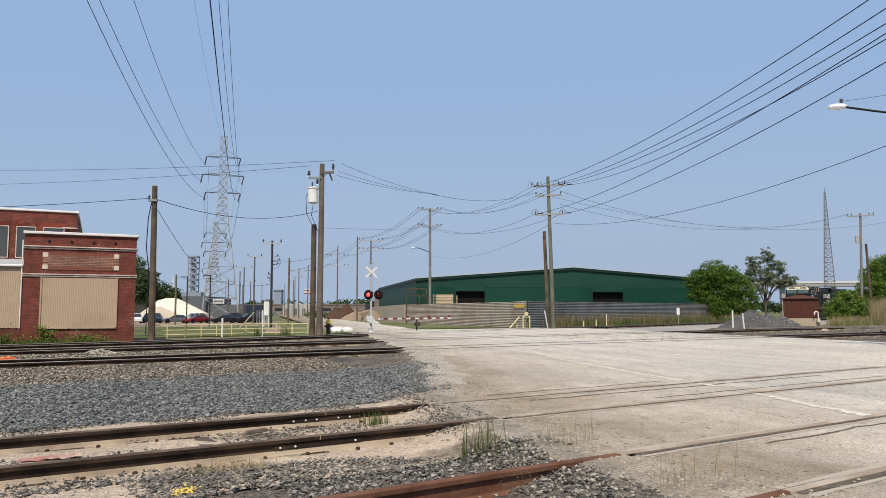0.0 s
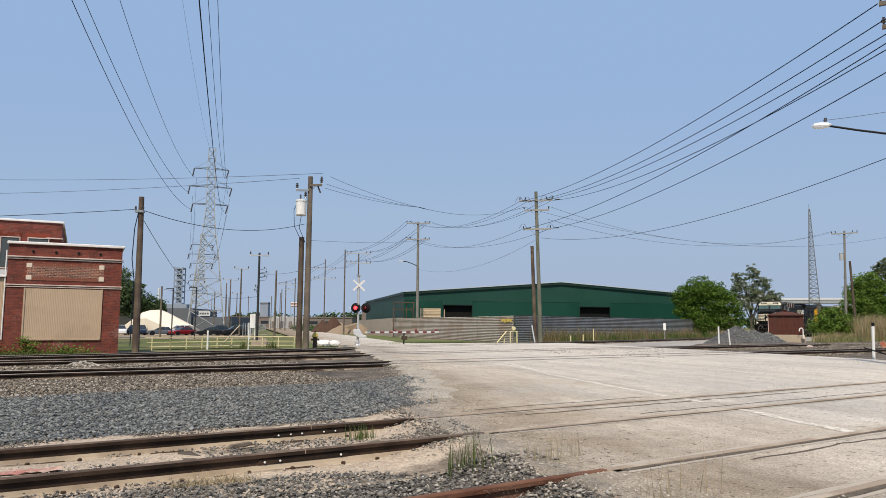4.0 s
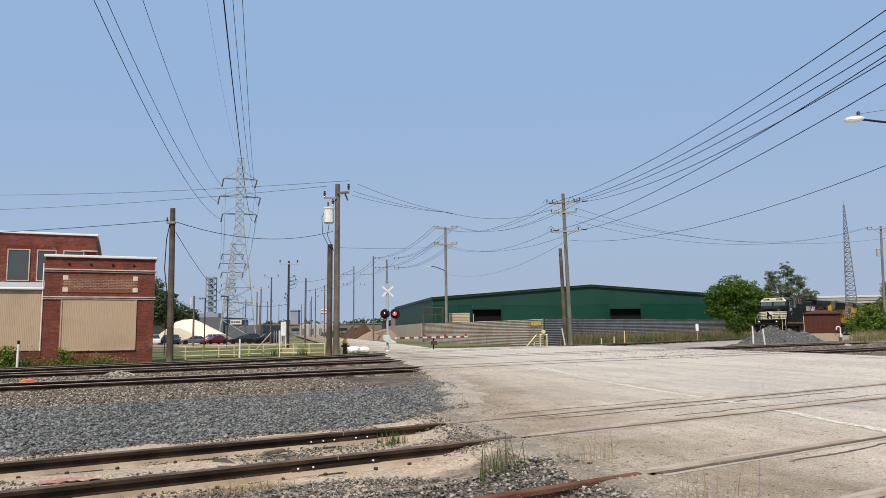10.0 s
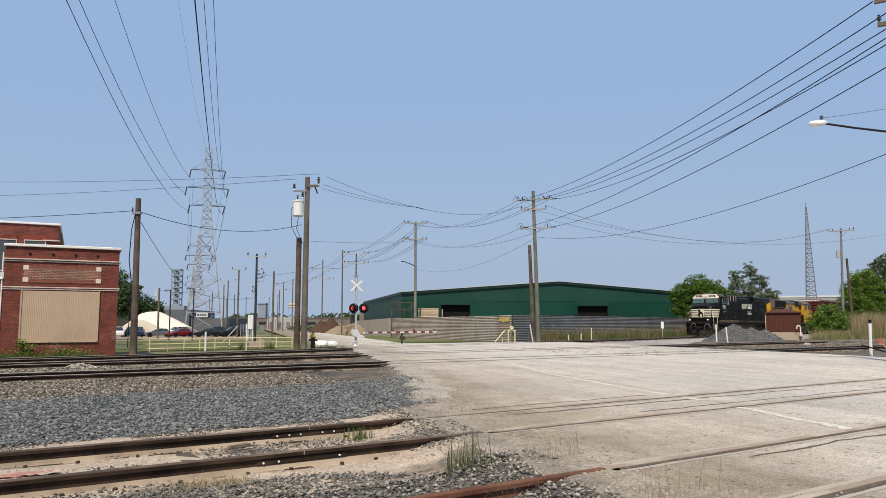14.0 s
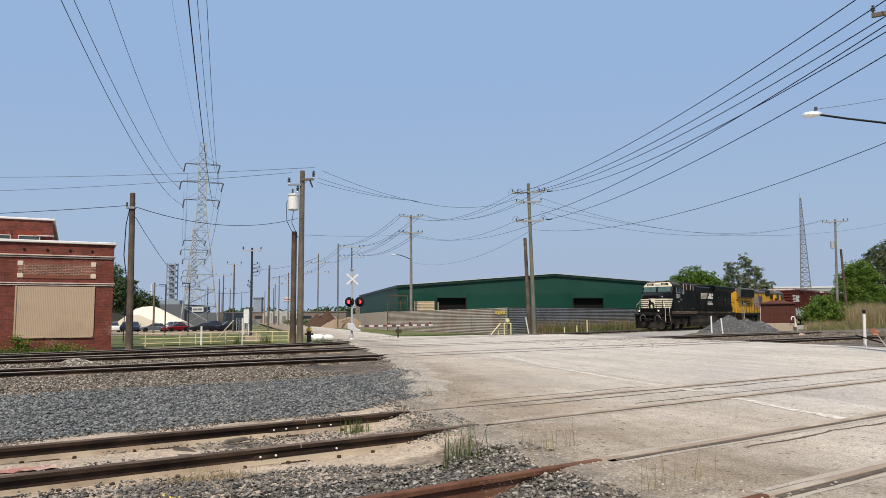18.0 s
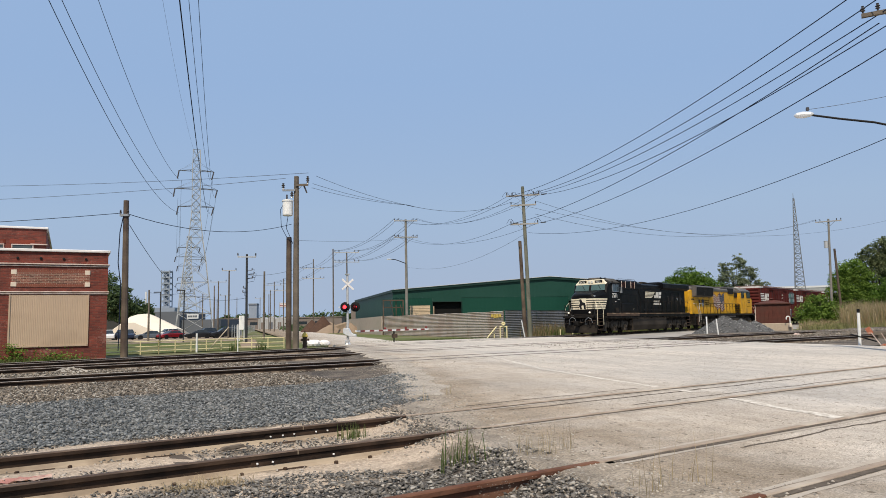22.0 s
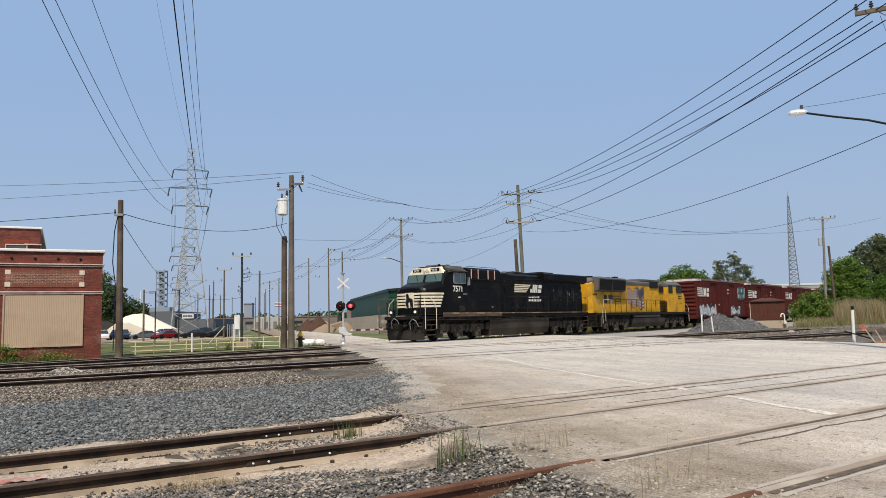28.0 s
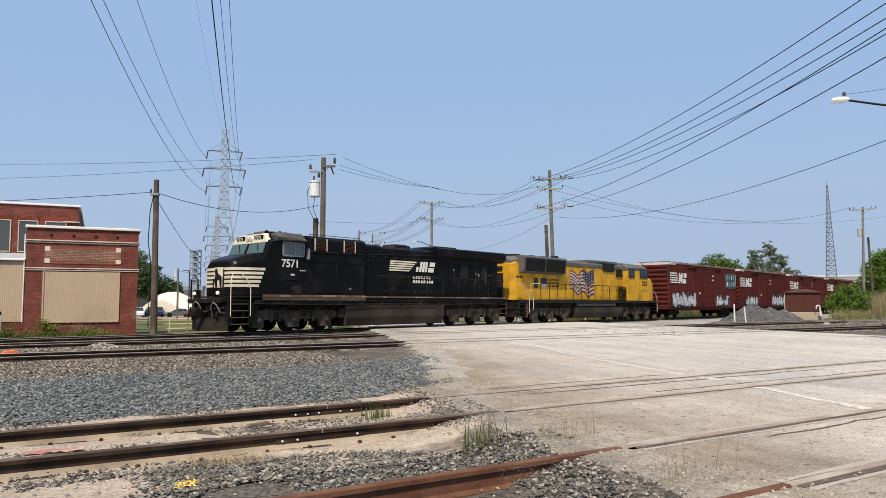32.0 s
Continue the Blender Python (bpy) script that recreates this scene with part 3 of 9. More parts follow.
M_BOX = mat("boxcar_red", (0.105, 0.02, 0.016), (0.062, 0.0145, 0.0125), 0.75, grain=2.4, c=(0.06, 0.019, 0.016), patch=0.8, cut=(0.45, 0.7), bump=0.08, spec=0.08, vary=0.16)
M_BOXROOF = mat("boxcar_roof", (0.24, 0.16, 0.14), (0.15, 0.09, 0.075), 0.6, metal=0.2, grain=2, c=(0.12, 0.06, 0.05), patch=1.0)
M_GRAF_W = mat("graffiti_pale", (0.62, 0.63, 0.64), (0.40, 0.42, 0.45), 0.6, grain=6, c=(0.30, 0.31, 0.34), patch=3.5)
M_GRAF_D = mat("graffiti_dark", (0.03, 0.04, 0.05), (0.05, 0.08, 0.08), 0.6, grain=6)
M_GRAF_G = mat("graffiti_green", (0.10, 0.28, 0.24), (0.07, 0.2, 0.18), 0.6, grain=6)
M_RUSTGRILLE = mat("rusty_grille", (0.11, 0.035, 0.022), (0.06, 0.024, 0.018), 0.8, grain=8)
M_CAPWHITE = mat("cap_white", (0.62, 0.60, 0.58), (0.42, 0.38, 0.36), 0.6, grain=3, c=(0.30, 0.22, 0.19), patch=1.6, cut=(0.55, 0.68))
M_HEADLAMP = glow("headlamp", (1.0, 0.86, 0.62), 0.7, (0.6, 0.6, 0.55))


# ---- ground, pavement and tracks ----
EDGE = [((3.2, -14), (26, -14)), ((2.9, 0), (23, 0)), ((2.6, 2.5), (22.5, 2.5)), ((1.9, 4.9), (21.6, 5)), ((1.4, 6.1), (21, 7)), ((0.6, 8.2), (20, 10)),
        ((0.15, 10.5), (19, 14)), ((0.08, 13.2), (18.4, 19)), ((-0.16, 17.6), (17.3, 27)), ((-0.8, 24), (15.8, 33)), ((-2.2, 31), (14.2, 38.5)),
        ((-3.4, 38), (10.2, 52.4)), ((-4.2, 44), (2.2, 51.8)), ((-8, 57), (-2.4, 59.5)), ((-16.5, 90), (-9.6, 92)), ((-40, 188), (-32.5, 190)), ((-120, 520), (-112, 522))]


def edge_x(y):
    """Where the pavement's left edge lies at that depth."""
    for (a, _), (b, _) in zip(EDGE, EDGE[1:]):
        if a[1] <= y <= b[1]:
            return a[0] + (b[0] - a[0]) * (y - a[1]) / (b[1] - a[1])
    return 3.2


def right_x(y):
    """Where the pavement's other edge lies at that depth, up to the street's mouth."""
    for (_, a), (_, b) in zip(EDGE, EDGE[1:]):
        if a[1] <= y <= b[1]:
            return a[0] + (b[0] - a[0]) * (y - a[1]) / (b[1] - a[1])
    return 26


def bank(x, y, level):
    """Dirt rises to the pavement along its edge."""
    if x > edge_x(y) + 4:
        gap = x - right_x(y) if y < 52.4 else -1
    else:
        gap = edge_x(y) - x
    gap += 0.25 * noise.noise(Vector((x * 1.3, y * 1.3, 9.0)))
    f = min(1, max(0, 1 - (gap - 0.35) / 0.9))
    return level + (-0.028 - level) * f * f * (3 - 2 * f)


def ground_z(x, y):
    """Level of the open ground: the yard lies a little under the rails, the land behind the main line lower."""
    n = (Vector((x, y, 0)) - M0).dot(MN)
    dip = min(1, max(0, (-n - 9) / 28)) * min(1, max(0, (-x - 7 - y * 0.12) / 6))
    return -0.21 - 0.13 * min(1, max(0, (-n - 2.2) / 5)) - 0.42 * dip


def sheet(name, xs, ys, height, material, label, to_world=lambda x, y: (x, y)):
    bm = B()
    rows = []
    for y in ys:
        row = []
        for x in xs:
            p = to_world(x, y)
            row.append(bm.verts.new((p[0], p[1], height(p[0], p[1]))))
        rows.append(row)
    for a, b in zip(rows, rows[1:]):
        for i in range(len(a) - 1):
            bm.faces.new((a[i], a[i + 1], b[i + 1], b[i]))
    return tagged(part(name, bm, material), label, "ground", kind="structure")


def steps(*stops):
    """Coordinates through the stops: (from, to, step), ..."""
    out = []
    for lo, hi, st in stops:
        k = max(1, round((hi - lo) / st))
        out += [lo + (hi - lo) * i / k for i in range(k)]
    return out + [stops[-1][1]]


wide = steps((-3000, -300, 900), (-300, -60, 40), (-60, 80, 7), (80, 300, 40), (300, 3000, 900))
deep = steps((-400, -40, 90), (-40, 90, 6.5), (90, 300, 30), (300, 4500, 1000))
sheet("ground", wide, deep, ground_z, M_FIELD, "flat grassy and dusty land reaching the horizon")


def yard_strip(name, u0, u1, v0, v1, level, rough, material, label, step=0.35):
    us, vs = steps((u0, u1, step)), steps((v0, v1, min(step, (v1 - v0) / 3)))
    edge = {vs[0], vs[-1]}

    def height(x, y):
        v = Vector((x, y, 0)).dot(YN)
        calm = 0 if min(abs(v - e) for e in edge) < 1e-3 else 1
        w = noise.noise(Vector((x * 0.9, y * 0.9, 3.1))) * 0.6 + noise.noise(Vector((x * 3.1, y * 3.1, 7.7))) * 0.4
        return bank(x, y, level) + calm * rough * w * (0.25 if edge_x(y) - x < 0.3 else 1)

    return sheet(name, us, vs, height, material, label, lambda u, v: on_yard(u, v)[:2])


yard_strip("yard_ground_near", -30, 16, -5.6, 8.0, -0.165, 0.035, M_BALLAST, "brown ballast and dirt beside the near siding")
yard_strip("yard_ground_siding", -30, 20, -9.7, -5.6, -0.15, 0.03, M_SIDING, "dusty tan dirt between and around siding rails")
yard_strip("yard_ground_crushed", -40, 20, -15.4, -9.7, -0.15, 0.05, M_CRUSHED, "blue-grey crushed stone spread between tracks")
yard_strip("yard_ground_ballast", -60, 90, -24.0, -15.4, -0.16, 0.03, M_BALLAST, "brown-grey track ballast", 0.7)
yard_strip("yard_ground_far_ballast", -70, 110, -34.0, -24.0, -0.17, 0.02, M_BALLAST, "brown-grey track ballast under far tracks", 1.0)

sheet("main_ballast", steps((8, 150, 2.0)), steps((-2.6, 9.5, 1.0)), lambda x, y: -0.172 + 0.02 * noise.noise(Vector((x, y, 1.5))), M_GREYBALLAST, "pale grey gravel beside the main line", lambda a, n: on_main(a, n)[:2])
sheet("main_ballast_left", steps((-60, 8, 2.0)), steps((-2.6, 2.6, 1.0)), lambda x, y: -0.172 + 0.02 * noise.noise(Vector((x, y, 1.5))), M_BALLAST, "brown ballast under the main line", lambda a, n: on_main(a, n + (0 if a > -1.6 else -((a + 1.6) ** 2) / 120))[:2])

def road_z(p):
    n = (Vector((p[0], p[1], 0)) - M0).dot(MN)
    return -0.012 - 0.19 * min(1, max(0, (-n - 3.0) / 7)) + 0.035 * min(1, max(0, (-n - 12) / 5)) - 0.05


def make_road():
    bm = B()
    rows = []
    fine = []
    for (a0, b0), (a1, b1) in zip(EDGE, EDGE[1:]):
        k = max(1, min(10, round((Vector(a1) - Vector(a0)).length / 0.8)))
        fine += [(Vector(a0).lerp(Vector(a1), i / k), Vector(b0).lerp(Vector(b1), i / k)) for i in range(k)]
    for a, b in fine:
        if abs(a.y) < 60:
            a = a + Vector((noise.noise(Vector((a.x, a.y * 1.7, 0))) * 0.22, 0))
        row = [bm.verts.new((a.x - 0.12, a.y, road_z(a) - 0.16))]
        for i in range(13):
            p = a.lerp(b, (i / 12) ** 1.3)
            row.append(bm.verts.new((p.x, p.y, road_z(p) + 0.05)))
        row.append(bm.verts.new((b.x + 0.7, b.y, road_z(b) - 0.06)))
        rows.append(row)
    for a, b in zip(rows, rows[1:]):
        for i in range(len(a) - 1):
            bm.faces.new((a[i], a[i + 1], b[i + 1], b[i]))
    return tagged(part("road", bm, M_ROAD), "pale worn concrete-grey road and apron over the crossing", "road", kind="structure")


road = make_road()


def stripe(pts, width, z=0.004):
    bm = B()
    rows = []
    pts = [Vector((*p, 0)) for p in pts]
    for i, p in enumerate(pts):
        w = (pts[min(i + 1, len(pts) - 1)] - pts[max(i - 1, 0)]).normalized()
        s = Vector((w.y, -w.x, 0)) * width / 2
        rows.append([bm.verts.new((q.x, q.y, road_z(q) + 0.05 + z)) for q in (p - s, p + s)])
    for a, b in zip(rows, rows[1:]):
        bm.faces.new((a[0], a[1], b[1], b[0]))
    return bm


def worn_stripe(pts, width, z, seed):
    """A stripe of uneven width."""
    bm = B()
    rows = []
    pts = [Vector((*p, 0)) for p in pts]
    for i, p in enumerate(pts):
        w = (pts[min(i + 1, len(pts) - 1)] - pts[max(i - 1, 0)]).normalized()
        s = Vector((w.y, -w.x, 0)) * width / 2
        a, b = (1 + 0.9 * noise.noise(Vector((p.x * 2.3, p.y * 2.3, seed + k * 5))) for k in (0, 1))
        rows.append([bm.verts.new((q.x, q.y, road_z(q) + 0.05 + z)) for q in (p - s * max(0.08, a), p + s * max(0.08, b))])
    for a, b in zip(rows, rows[1:]):
        bm.faces.new((a[0], a[1], b[1], b[0]))
    return bm


def along(pts, step):
    """The same broken line in short steps."""
    out = []
    for a, b in zip(pts, pts[1:]):
        a, b = Vector(a), Vector(b)
        k = max(1, round((b - a).length / step))
        out += [tuple(a.lerp(b, i / k)) for i in range(k)]
    return out + [tuple(pts[-1])]


for n, line in enumerate(([(2.55, 24.4), (2.66, 23.4), (3.05, 18.3), (3.68, 15.08), (4.2, 12.85)], [(4.33, 12.3), (4.45, 11.8)], [(4.62, 10.85), (4.72, 9.9), (4.95, 8.4)])):
    part("centre_line", worn_stripe(along(line, 0.16), 0.15, 0.004, 3.0 * n), M_PAINT, road, "worn white painted line")

RAIL_PROFILE = [(-0.07, -0.172), (0.07, -0.172), (0.07, -0.158), (0.014, -0.14), (0.013, -0.108), (0.012, -0.045), (0.036, -0.036), (0.036, -0.004), (0.028, 0.005), (-0.028, 0.005), (-0.036, -0.004), (-0.036, -0.036), (-0.012, -0.045), (-0.013, -0.108), (-0.014, -0.14), (-0.07, -0.158)]


# the same with dust packed on its foot
RAIL_DUSTY = [(y * (1.1 if y < 0 else 1), z) if abs(y) > 0.06 else ((0.034 if y > 0 else -0.034), -0.136) if z == -0.14 else ((0.014 if y > 0 else -0.014), -0.104) if z == -0.108 else (y, z) for y, z in RAIL_PROFILE]


def rail_mesh(pts, side, profile):
    """A rail along the points, side metres off the line's middle to its near side."""
    bm = B()
    rings = []
    for i, p in enumerate(pts):
        w = (pts[min(i + 1, len(pts) - 1)] - pts[max(i - 1, 0)]).normalized()
        near = Vector((w.y, -w.x, 0))
        rings.append([bm.verts.new(p + near * (side + y) + Vector((0, 0, z))) for y, z in profile])
    k = len(profile)
    for a, b in zip(rings, rings[1:]):
        for i in range(k):
            f = bm.faces.new((a[i], b[i], b[(i + 1) % k], a[(i + 1) % k]))
            f.material_index = 1 if i in (7, 8, 9) else 2 if i in (1, 2, 3, 13, 14, 15) else 0
    bm.faces.new(rings[0])
    bm.faces.new(rings[-1][::-1])
    return bm


tie_bm = box(B(), -0.115, 0.115, -1.3, 1.3, -0.34, -0.168)
tie_mesh = mesh_of("tie", soften(tie_bm, 0.012), M_TIE)


def track(name, pts, label, side_material=None, tie_range=None, top_material=None, sunk=None, profile=RAIL_PROFILE):
    tr = tagged(new(name), label, "railway track", kind="structure")
    for s in (-0.755, 0.755):
        k = next((i for i, p in enumerate(pts) if sunk and p == sunk), len(pts) - 1)
        ob = part("rail", rail_mesh(pts[:k + 1], s, profile), side_material or M_RAIL, tr)
        ob.data.materials.append(top_material or M_RAIL_TOP)
        ob.data.materials.append(M_RAIL_RED if side_material else M_RAIL_SAND if profile is RAIL_DUSTY else M_RAIL_FOOT)
        if k < len(pts) - 1:
            ob = part("rail", rail_mesh(pts[k:], s, profile), M_RAIL_PAVED, tr, "dusty rail sunk in the pavement")
            ob.data.materials.append(M_RAIL_PAVED)
            ob.data.materials.append(M_RAIL_PAVED)
    if tie_range:
        p0, p1 = pts[0], pts[-1]
        w = (p1 - p0).normalized()
        turn = math.atan2(w.y, w.x)
        lo, hi = tie_range
        for i in range(int((hi - lo) / 0.55)):
            c = p0 + w * (lo + i * 0.55 + random.uniform(-0.05, 0.05))
            part("tie", tie_mesh, M_TIE, tr, m=Matrix.Translation(c + Vector((0, 0, random.uniform(-0.02, 0.015)))) @ Matrix.Rotation(turn + random.uniform(-0.03, 0.03), 4, "Z"))
    return tr


track_siding = track("track_siding", [on_yard(u, -7.46) for u in steps((-32, 5.0, 4), (5.0, 60, 4))], "siding rails, rusty brown with worn tops, half sunk in dirt", None, (17, 40), M_RAIL_DULL, on_yard(5.0, -7.46), RAIL_DUSTY)
track_near = track("track_near", [on_yard(u, -3.7) for u in steps((-32, 4.6, 4), (4.6, 60, 4))], "rust-red near siding rails running into the pavement", M_RAIL_RED, (14, 34), M_RAIL_RED, on_yard(4.6, -3.7))
track_third = track("track_third", [on_yard(u, -20.85) for u in steps((-60, 120, 6))], "dark rails with shiny tops across the crossing", tie_range=(40, 66))
T2A, T2B = Vector((-14.0, 22.9, 0)), Vector((33.3, 56.5, 0))
T2D = (T2B - T2A).normalized()
track_second = track("track_second", [T2A + T2D * s for s in steps((-50, 130, 6))], "dark rails with shiny tops across the crossing", tie_range=(36, 62))
bend = []
for i in range(9):
    phi = radians(16.18) * i / 8
    bend.append(on_main(-1.6, -60) + 60 * (MN * math.cos(phi) - MD * math.sin(phi)))
main_pts = [bend[-1] - YD * s for s in (90, 60, 40, 20, 8)] + bend[::-1] + [on_main(a) for a in steps((4, 64, 6), (64, 260, 14))]
track_main = track("track_main", main_pts, "main line rails, bending away past the crossing")
for a in range(-2, 30):
    part("tie", tie_mesh, M_TIE, track_main, m=Matrix.Translation(on_main(26 + a * 0.6)) @ Matrix.Rotation(math.pi / 2 - MAIN, 4, "Z"))
# flangeways and packed dust beside the rails where they run through the pavement
for v, u0, u1 in ((-7.46, 5.05, 24), (-3.7, 4.65, 24)):
    for s in (-0.755, 0.755):
        us = steps((u0, u1, 0.3))
        part("packed_dust", worn_stripe([on_yard(u, v + s + 0.14)[:2] for u in us], 0.06, 0.0032, s + v), M_RAIL_DUST, road)
        part("packed_dust", worn_stripe([on_yard(u, v + s - 0.10)[:2] for u in us], 0.07, 0.0032, s - v), M_RAIL_DUST, road)
        part("flangeway", worn_stripe([on_yard(u, v + s + 0.07)[:2] for u in us], 0.068, 0.0045, s * 3 + v), M_GROOVE, road)
        part("flangeway", worn_stripe([on_yard(u, v + s - 0.046)[:2] for u in us], 0.026, 0.0045, s * 3 - v), M_GROOVE, road)

# cracked strips of pavement that run beside the sunk rails
for v, u0, u1, wide in ((-7.78, 6.4, 13.5, 0.05), (-7.05, 8.0, 16.0, 0.03), (-8.62, 6.2, 10.0, 0.03), (-4.12, 6.2, 12.0, 0.035), (-2.5, 7.5, 13.0, 0.03)):
    us = steps((u0, u1, 0.12))
    line = [on_yard(u, v + 0.07 * noise.noise(Vector((u * 1.1, v, 0))) + 0.03 * noise.noise(Vector((u * 4.3, v, 2))))[:2] for u in us]
    part("crack", worn_stripe(line, wide, 0.0036, v), M_GROOVE, road, "dark crack in the pavement")


def edge_dirt(y0, y1, seed, inner, outer, material, label):
    """Loose dirt drawn over the pavement's ragged edge and down to the ground."""
    bm = B()
    rows = []
    for y in steps((y0, y1, 0.22)):
        e = edge_x(y)
        a = e + inner * (1 + 1.1 * noise.noise(Vector((y * 0.9, seed, 0))) + 0.4 * noise.noise(Vector((y * 3.7, seed, 4))))
        b = e - outer * (1 + 0.7 * noise.noise(Vector((y * 0.8, seed, 8))) + 0.35 * noise.noise(Vector((y * 3.1, seed, 2))))
        row = []
        for k in range(9):
            x = a + (b - a) * k / 8
            top = road_z((x, y)) + 0.0545
            f = min(1, max(0, (e - 0.22 - x) / 0.5))
            row.append(bm.verts.new((x, y, top + (bank(x, y, -0.15) + 0.006 - top) * f - (0.09 if k == 8 else 0.022 if k == 7 else 0))))
        rows.append(row)
    for a, b in zip(rows, rows[1:]):
        for i in range(8):
            bm.faces.new((a[i], b[i], b[i + 1], a[i + 1]))
    tagged(part("edge_dirt", bm, material), label, "dirt", kind="structure")


edge_dirt(3.2, 12.3, 1.0, 0.3, 0.5, M_SPILL, "brown dirt drifted over the ragged pavement edge")
edge_dirt(12.3, 23.0, 2.0, 0.35, 0.5, M_SPILL_PALE, "pale dust drifted over the pavement edge")
edge_dirt(23.0, 43.0, 3.0, 0.5, 0.5, M_SPILL_PALE, "pale dust and gravel along the pavement edge")


# ---- brick building by the main line ----
def wall_turn(p, q):
    p, q = Vector(p), Vector(q)
    return Matrix.Translation((p.x, p.y, 0)) @ Matrix.Rotation(math.atan2(q.y - p.y, q.x - p.x), 4, "Z")


def brick_mat(name, a, b, mortar, wide=0.215, tall=0.0733):
    """Brickwork seen from afar: courses and joints with relief, in the wall's own x and z."""
    m = bpy.data.materials.new(name)
    m.use_nodes = True
    n, link = m.node_tree.nodes, m.node_tree.links.new
    sh = n["Principled BSDF"]
    sh.inputs["Roughness"].default_value = 0.9
    co = n.new("ShaderNodeTexCoord")
    sep, comb = n.new("ShaderNodeSeparateXYZ"), n.new("ShaderNodeCombineXYZ")
    link(co.outputs["Object"], sep.inputs[0])
    add = n.new("ShaderNodeMath")
    link(sep.outputs[0], add.inputs[0])
    link(sep.outputs[1], add.inputs[1])
    link(add.outputs[0], comb.inputs[0])
    link(sep.outputs[2], comb.inputs[1])
    br = n.new("ShaderNodeTexBrick")
    br.inputs["Scale"].default_value = 1.0
    br.inputs["Brick Width"].default_value, br.inputs["Row Height"].default_value = wide, tall
    br.inputs["Mortar Size"].default_value, br.inputs["Mortar Smooth"].default_value, br.inputs["Bias"].default_value = 0.007, 0.2, -0.1
    br.inputs["Color1"].default_value, br.inputs["Color2"].default_value, br.inputs["Mortar"].default_value = (*a, 1), (*b, 1), (*mortar, 1)
    link(comb.outputs[0], br.inputs["Vector"])
    big = n.new("ShaderNodeTexNoise")
    big.inputs["Scale"].default_value, big.inputs["Detail"].default_value = 1.6, 7
    link(co.outputs["Object"], big.inputs["Vector"])
    mr = n.new("ShaderNodeMapRange")
    mr.inputs[1].default_value, mr.inputs[2].default_value, mr.inputs[3].default_value, mr.inputs[4].default_value = 0.3, 0.7, 0.72, 1.2
    link(big.outputs["Fac"], mr.inputs[0])
    bloom = n.new("ShaderNodeTexNoise")
    bloom.inputs["Scale"].default_value, bloom.inputs["Detail"].default_value, bloom.inputs["Roughness"].default_value = 9.0, 4, 0.7
    link(comb.outputs[0], bloom.inputs["Vector"])
    where = n.new("ShaderNodeTexNoise")
    where.inputs["Scale"].default_value, where.inputs["Detail"].default_value = 0.7, 3
    link(co.outputs["Object"], where.inputs["Vector"])
    prod = n.new("ShaderNodeMath")
    prod.operation = "MULTIPLY"
    link(bloom.outputs["Fac"], prod.inputs[0])
    link(where.outputs["Fac"], prod.inputs[1])
    pick = n.new("ShaderNodeMapRange")
    pick.inputs[1].default_value, pick.inputs[2].default_value, pick.inputs[4].default_value = 0.30, 0.38, 0.32
    link(prod.outputs[0], pick.inputs[0])
    pale = n.new("ShaderNodeMix")
    pale.data_type = "RGBA"
    pale.inputs[7].default_value = (0.36, 0.22, 0.18, 1)
    link(pick.outputs[0], pale.inputs[0])
    link(br.outputs["Color"], pale.inputs[6])
    hsv = n.new("ShaderNodeHueSaturation")
    link(pale.outputs[2], hsv.inputs["Color"])
    link(mr.outputs[0], hsv.inputs["Value"])
    link(hsv.outputs[0], sh.inputs["Base Color"])
    bp = n.new("ShaderNodeBump")
    bp.inputs["Strength"].default_value, bp.inputs["Distance"].default_value, bp.invert = 0.5, 0.01, True
    link(br.outputs["Fac"], bp.inputs["Height"])
    link(bp.outputs[0], sh.inputs["Normal"])
    return m


M_WALLBRICK = brick_mat("wall_brick", (0.205, 0.040, 0.024), (0.10, 0.025, 0.018), (0.14, 0.06, 0.043))
M_FACEBRICK = brick_mat("panel_brick", (0.23, 0.078, 0.05), (0.085, 0.04, 0.03), (0.40, 0.29, 0.21))
M_SHINGLE = mat("grey_roofing", (0.40, 0.41, 0.42), (0.33, 0.34, 0.35), 0.7, grain=3)


def corrugated(bm, x0, x1, z0, z1, y, pitch, depth, upright=True):
    """Ribbed sheet in the xz plane; ribs stand upright or lie level."""
    lo, hi = (x0, x1) if upright else (z0, z1)
    k = int((hi - lo) / pitch)
    prev = None
    for i in range(k + 1):
        for j, f in enumerate((0.0, 0.45, 0.55, 0.95)):
            s = min(hi, lo + (i + f) * pitch)
            d = depth if j in (1, 2) else 0
            pair = [bm.verts.new((s, y - d, z) if upright else (z, y - d, s)) for z in ((z0, z1) if upright else (x0, x1))]
            if prev:
                bm.faces.new((prev[0], pair[0], pair[1], prev[1]))
            prev = pair
    return bm


brick = thing("brick_building", wall_turn((-18.43, 31.87), (-14.3, 33.83)), "low red brick workshop with pale copings and boarded openings", "building")
part("front_wall", box(B(), 0, 4.57, 0, 0.35, -0.4, 4.68), M_WALLBRICK, brick)
part("side_wall", box(B(), 4.22, 4.57, 0.35, 9, -0.4, 4.68), M_WALLBRICK, brick)
part("side_wall", box(B(), 0, 0.35, 0.35, 9, -0.4, 4.68), M_WALLBRICK, brick)
part("back_wall", box(B(), 0.35, 4.22, 8.65, 9, -0.4, 4.68), M_WALLBRICK, brick)
part("roof", box(B(), 0.35, 4.22, 0.35, 8.65, 4.3, 4.4), M_SHINGLE, brick)
part("coping", soften(box(B(), -0.06, 4.66, -0.09, 0.42, 4.68, 4.80), 0.02), M_COPING, brick, "pale stone coping")
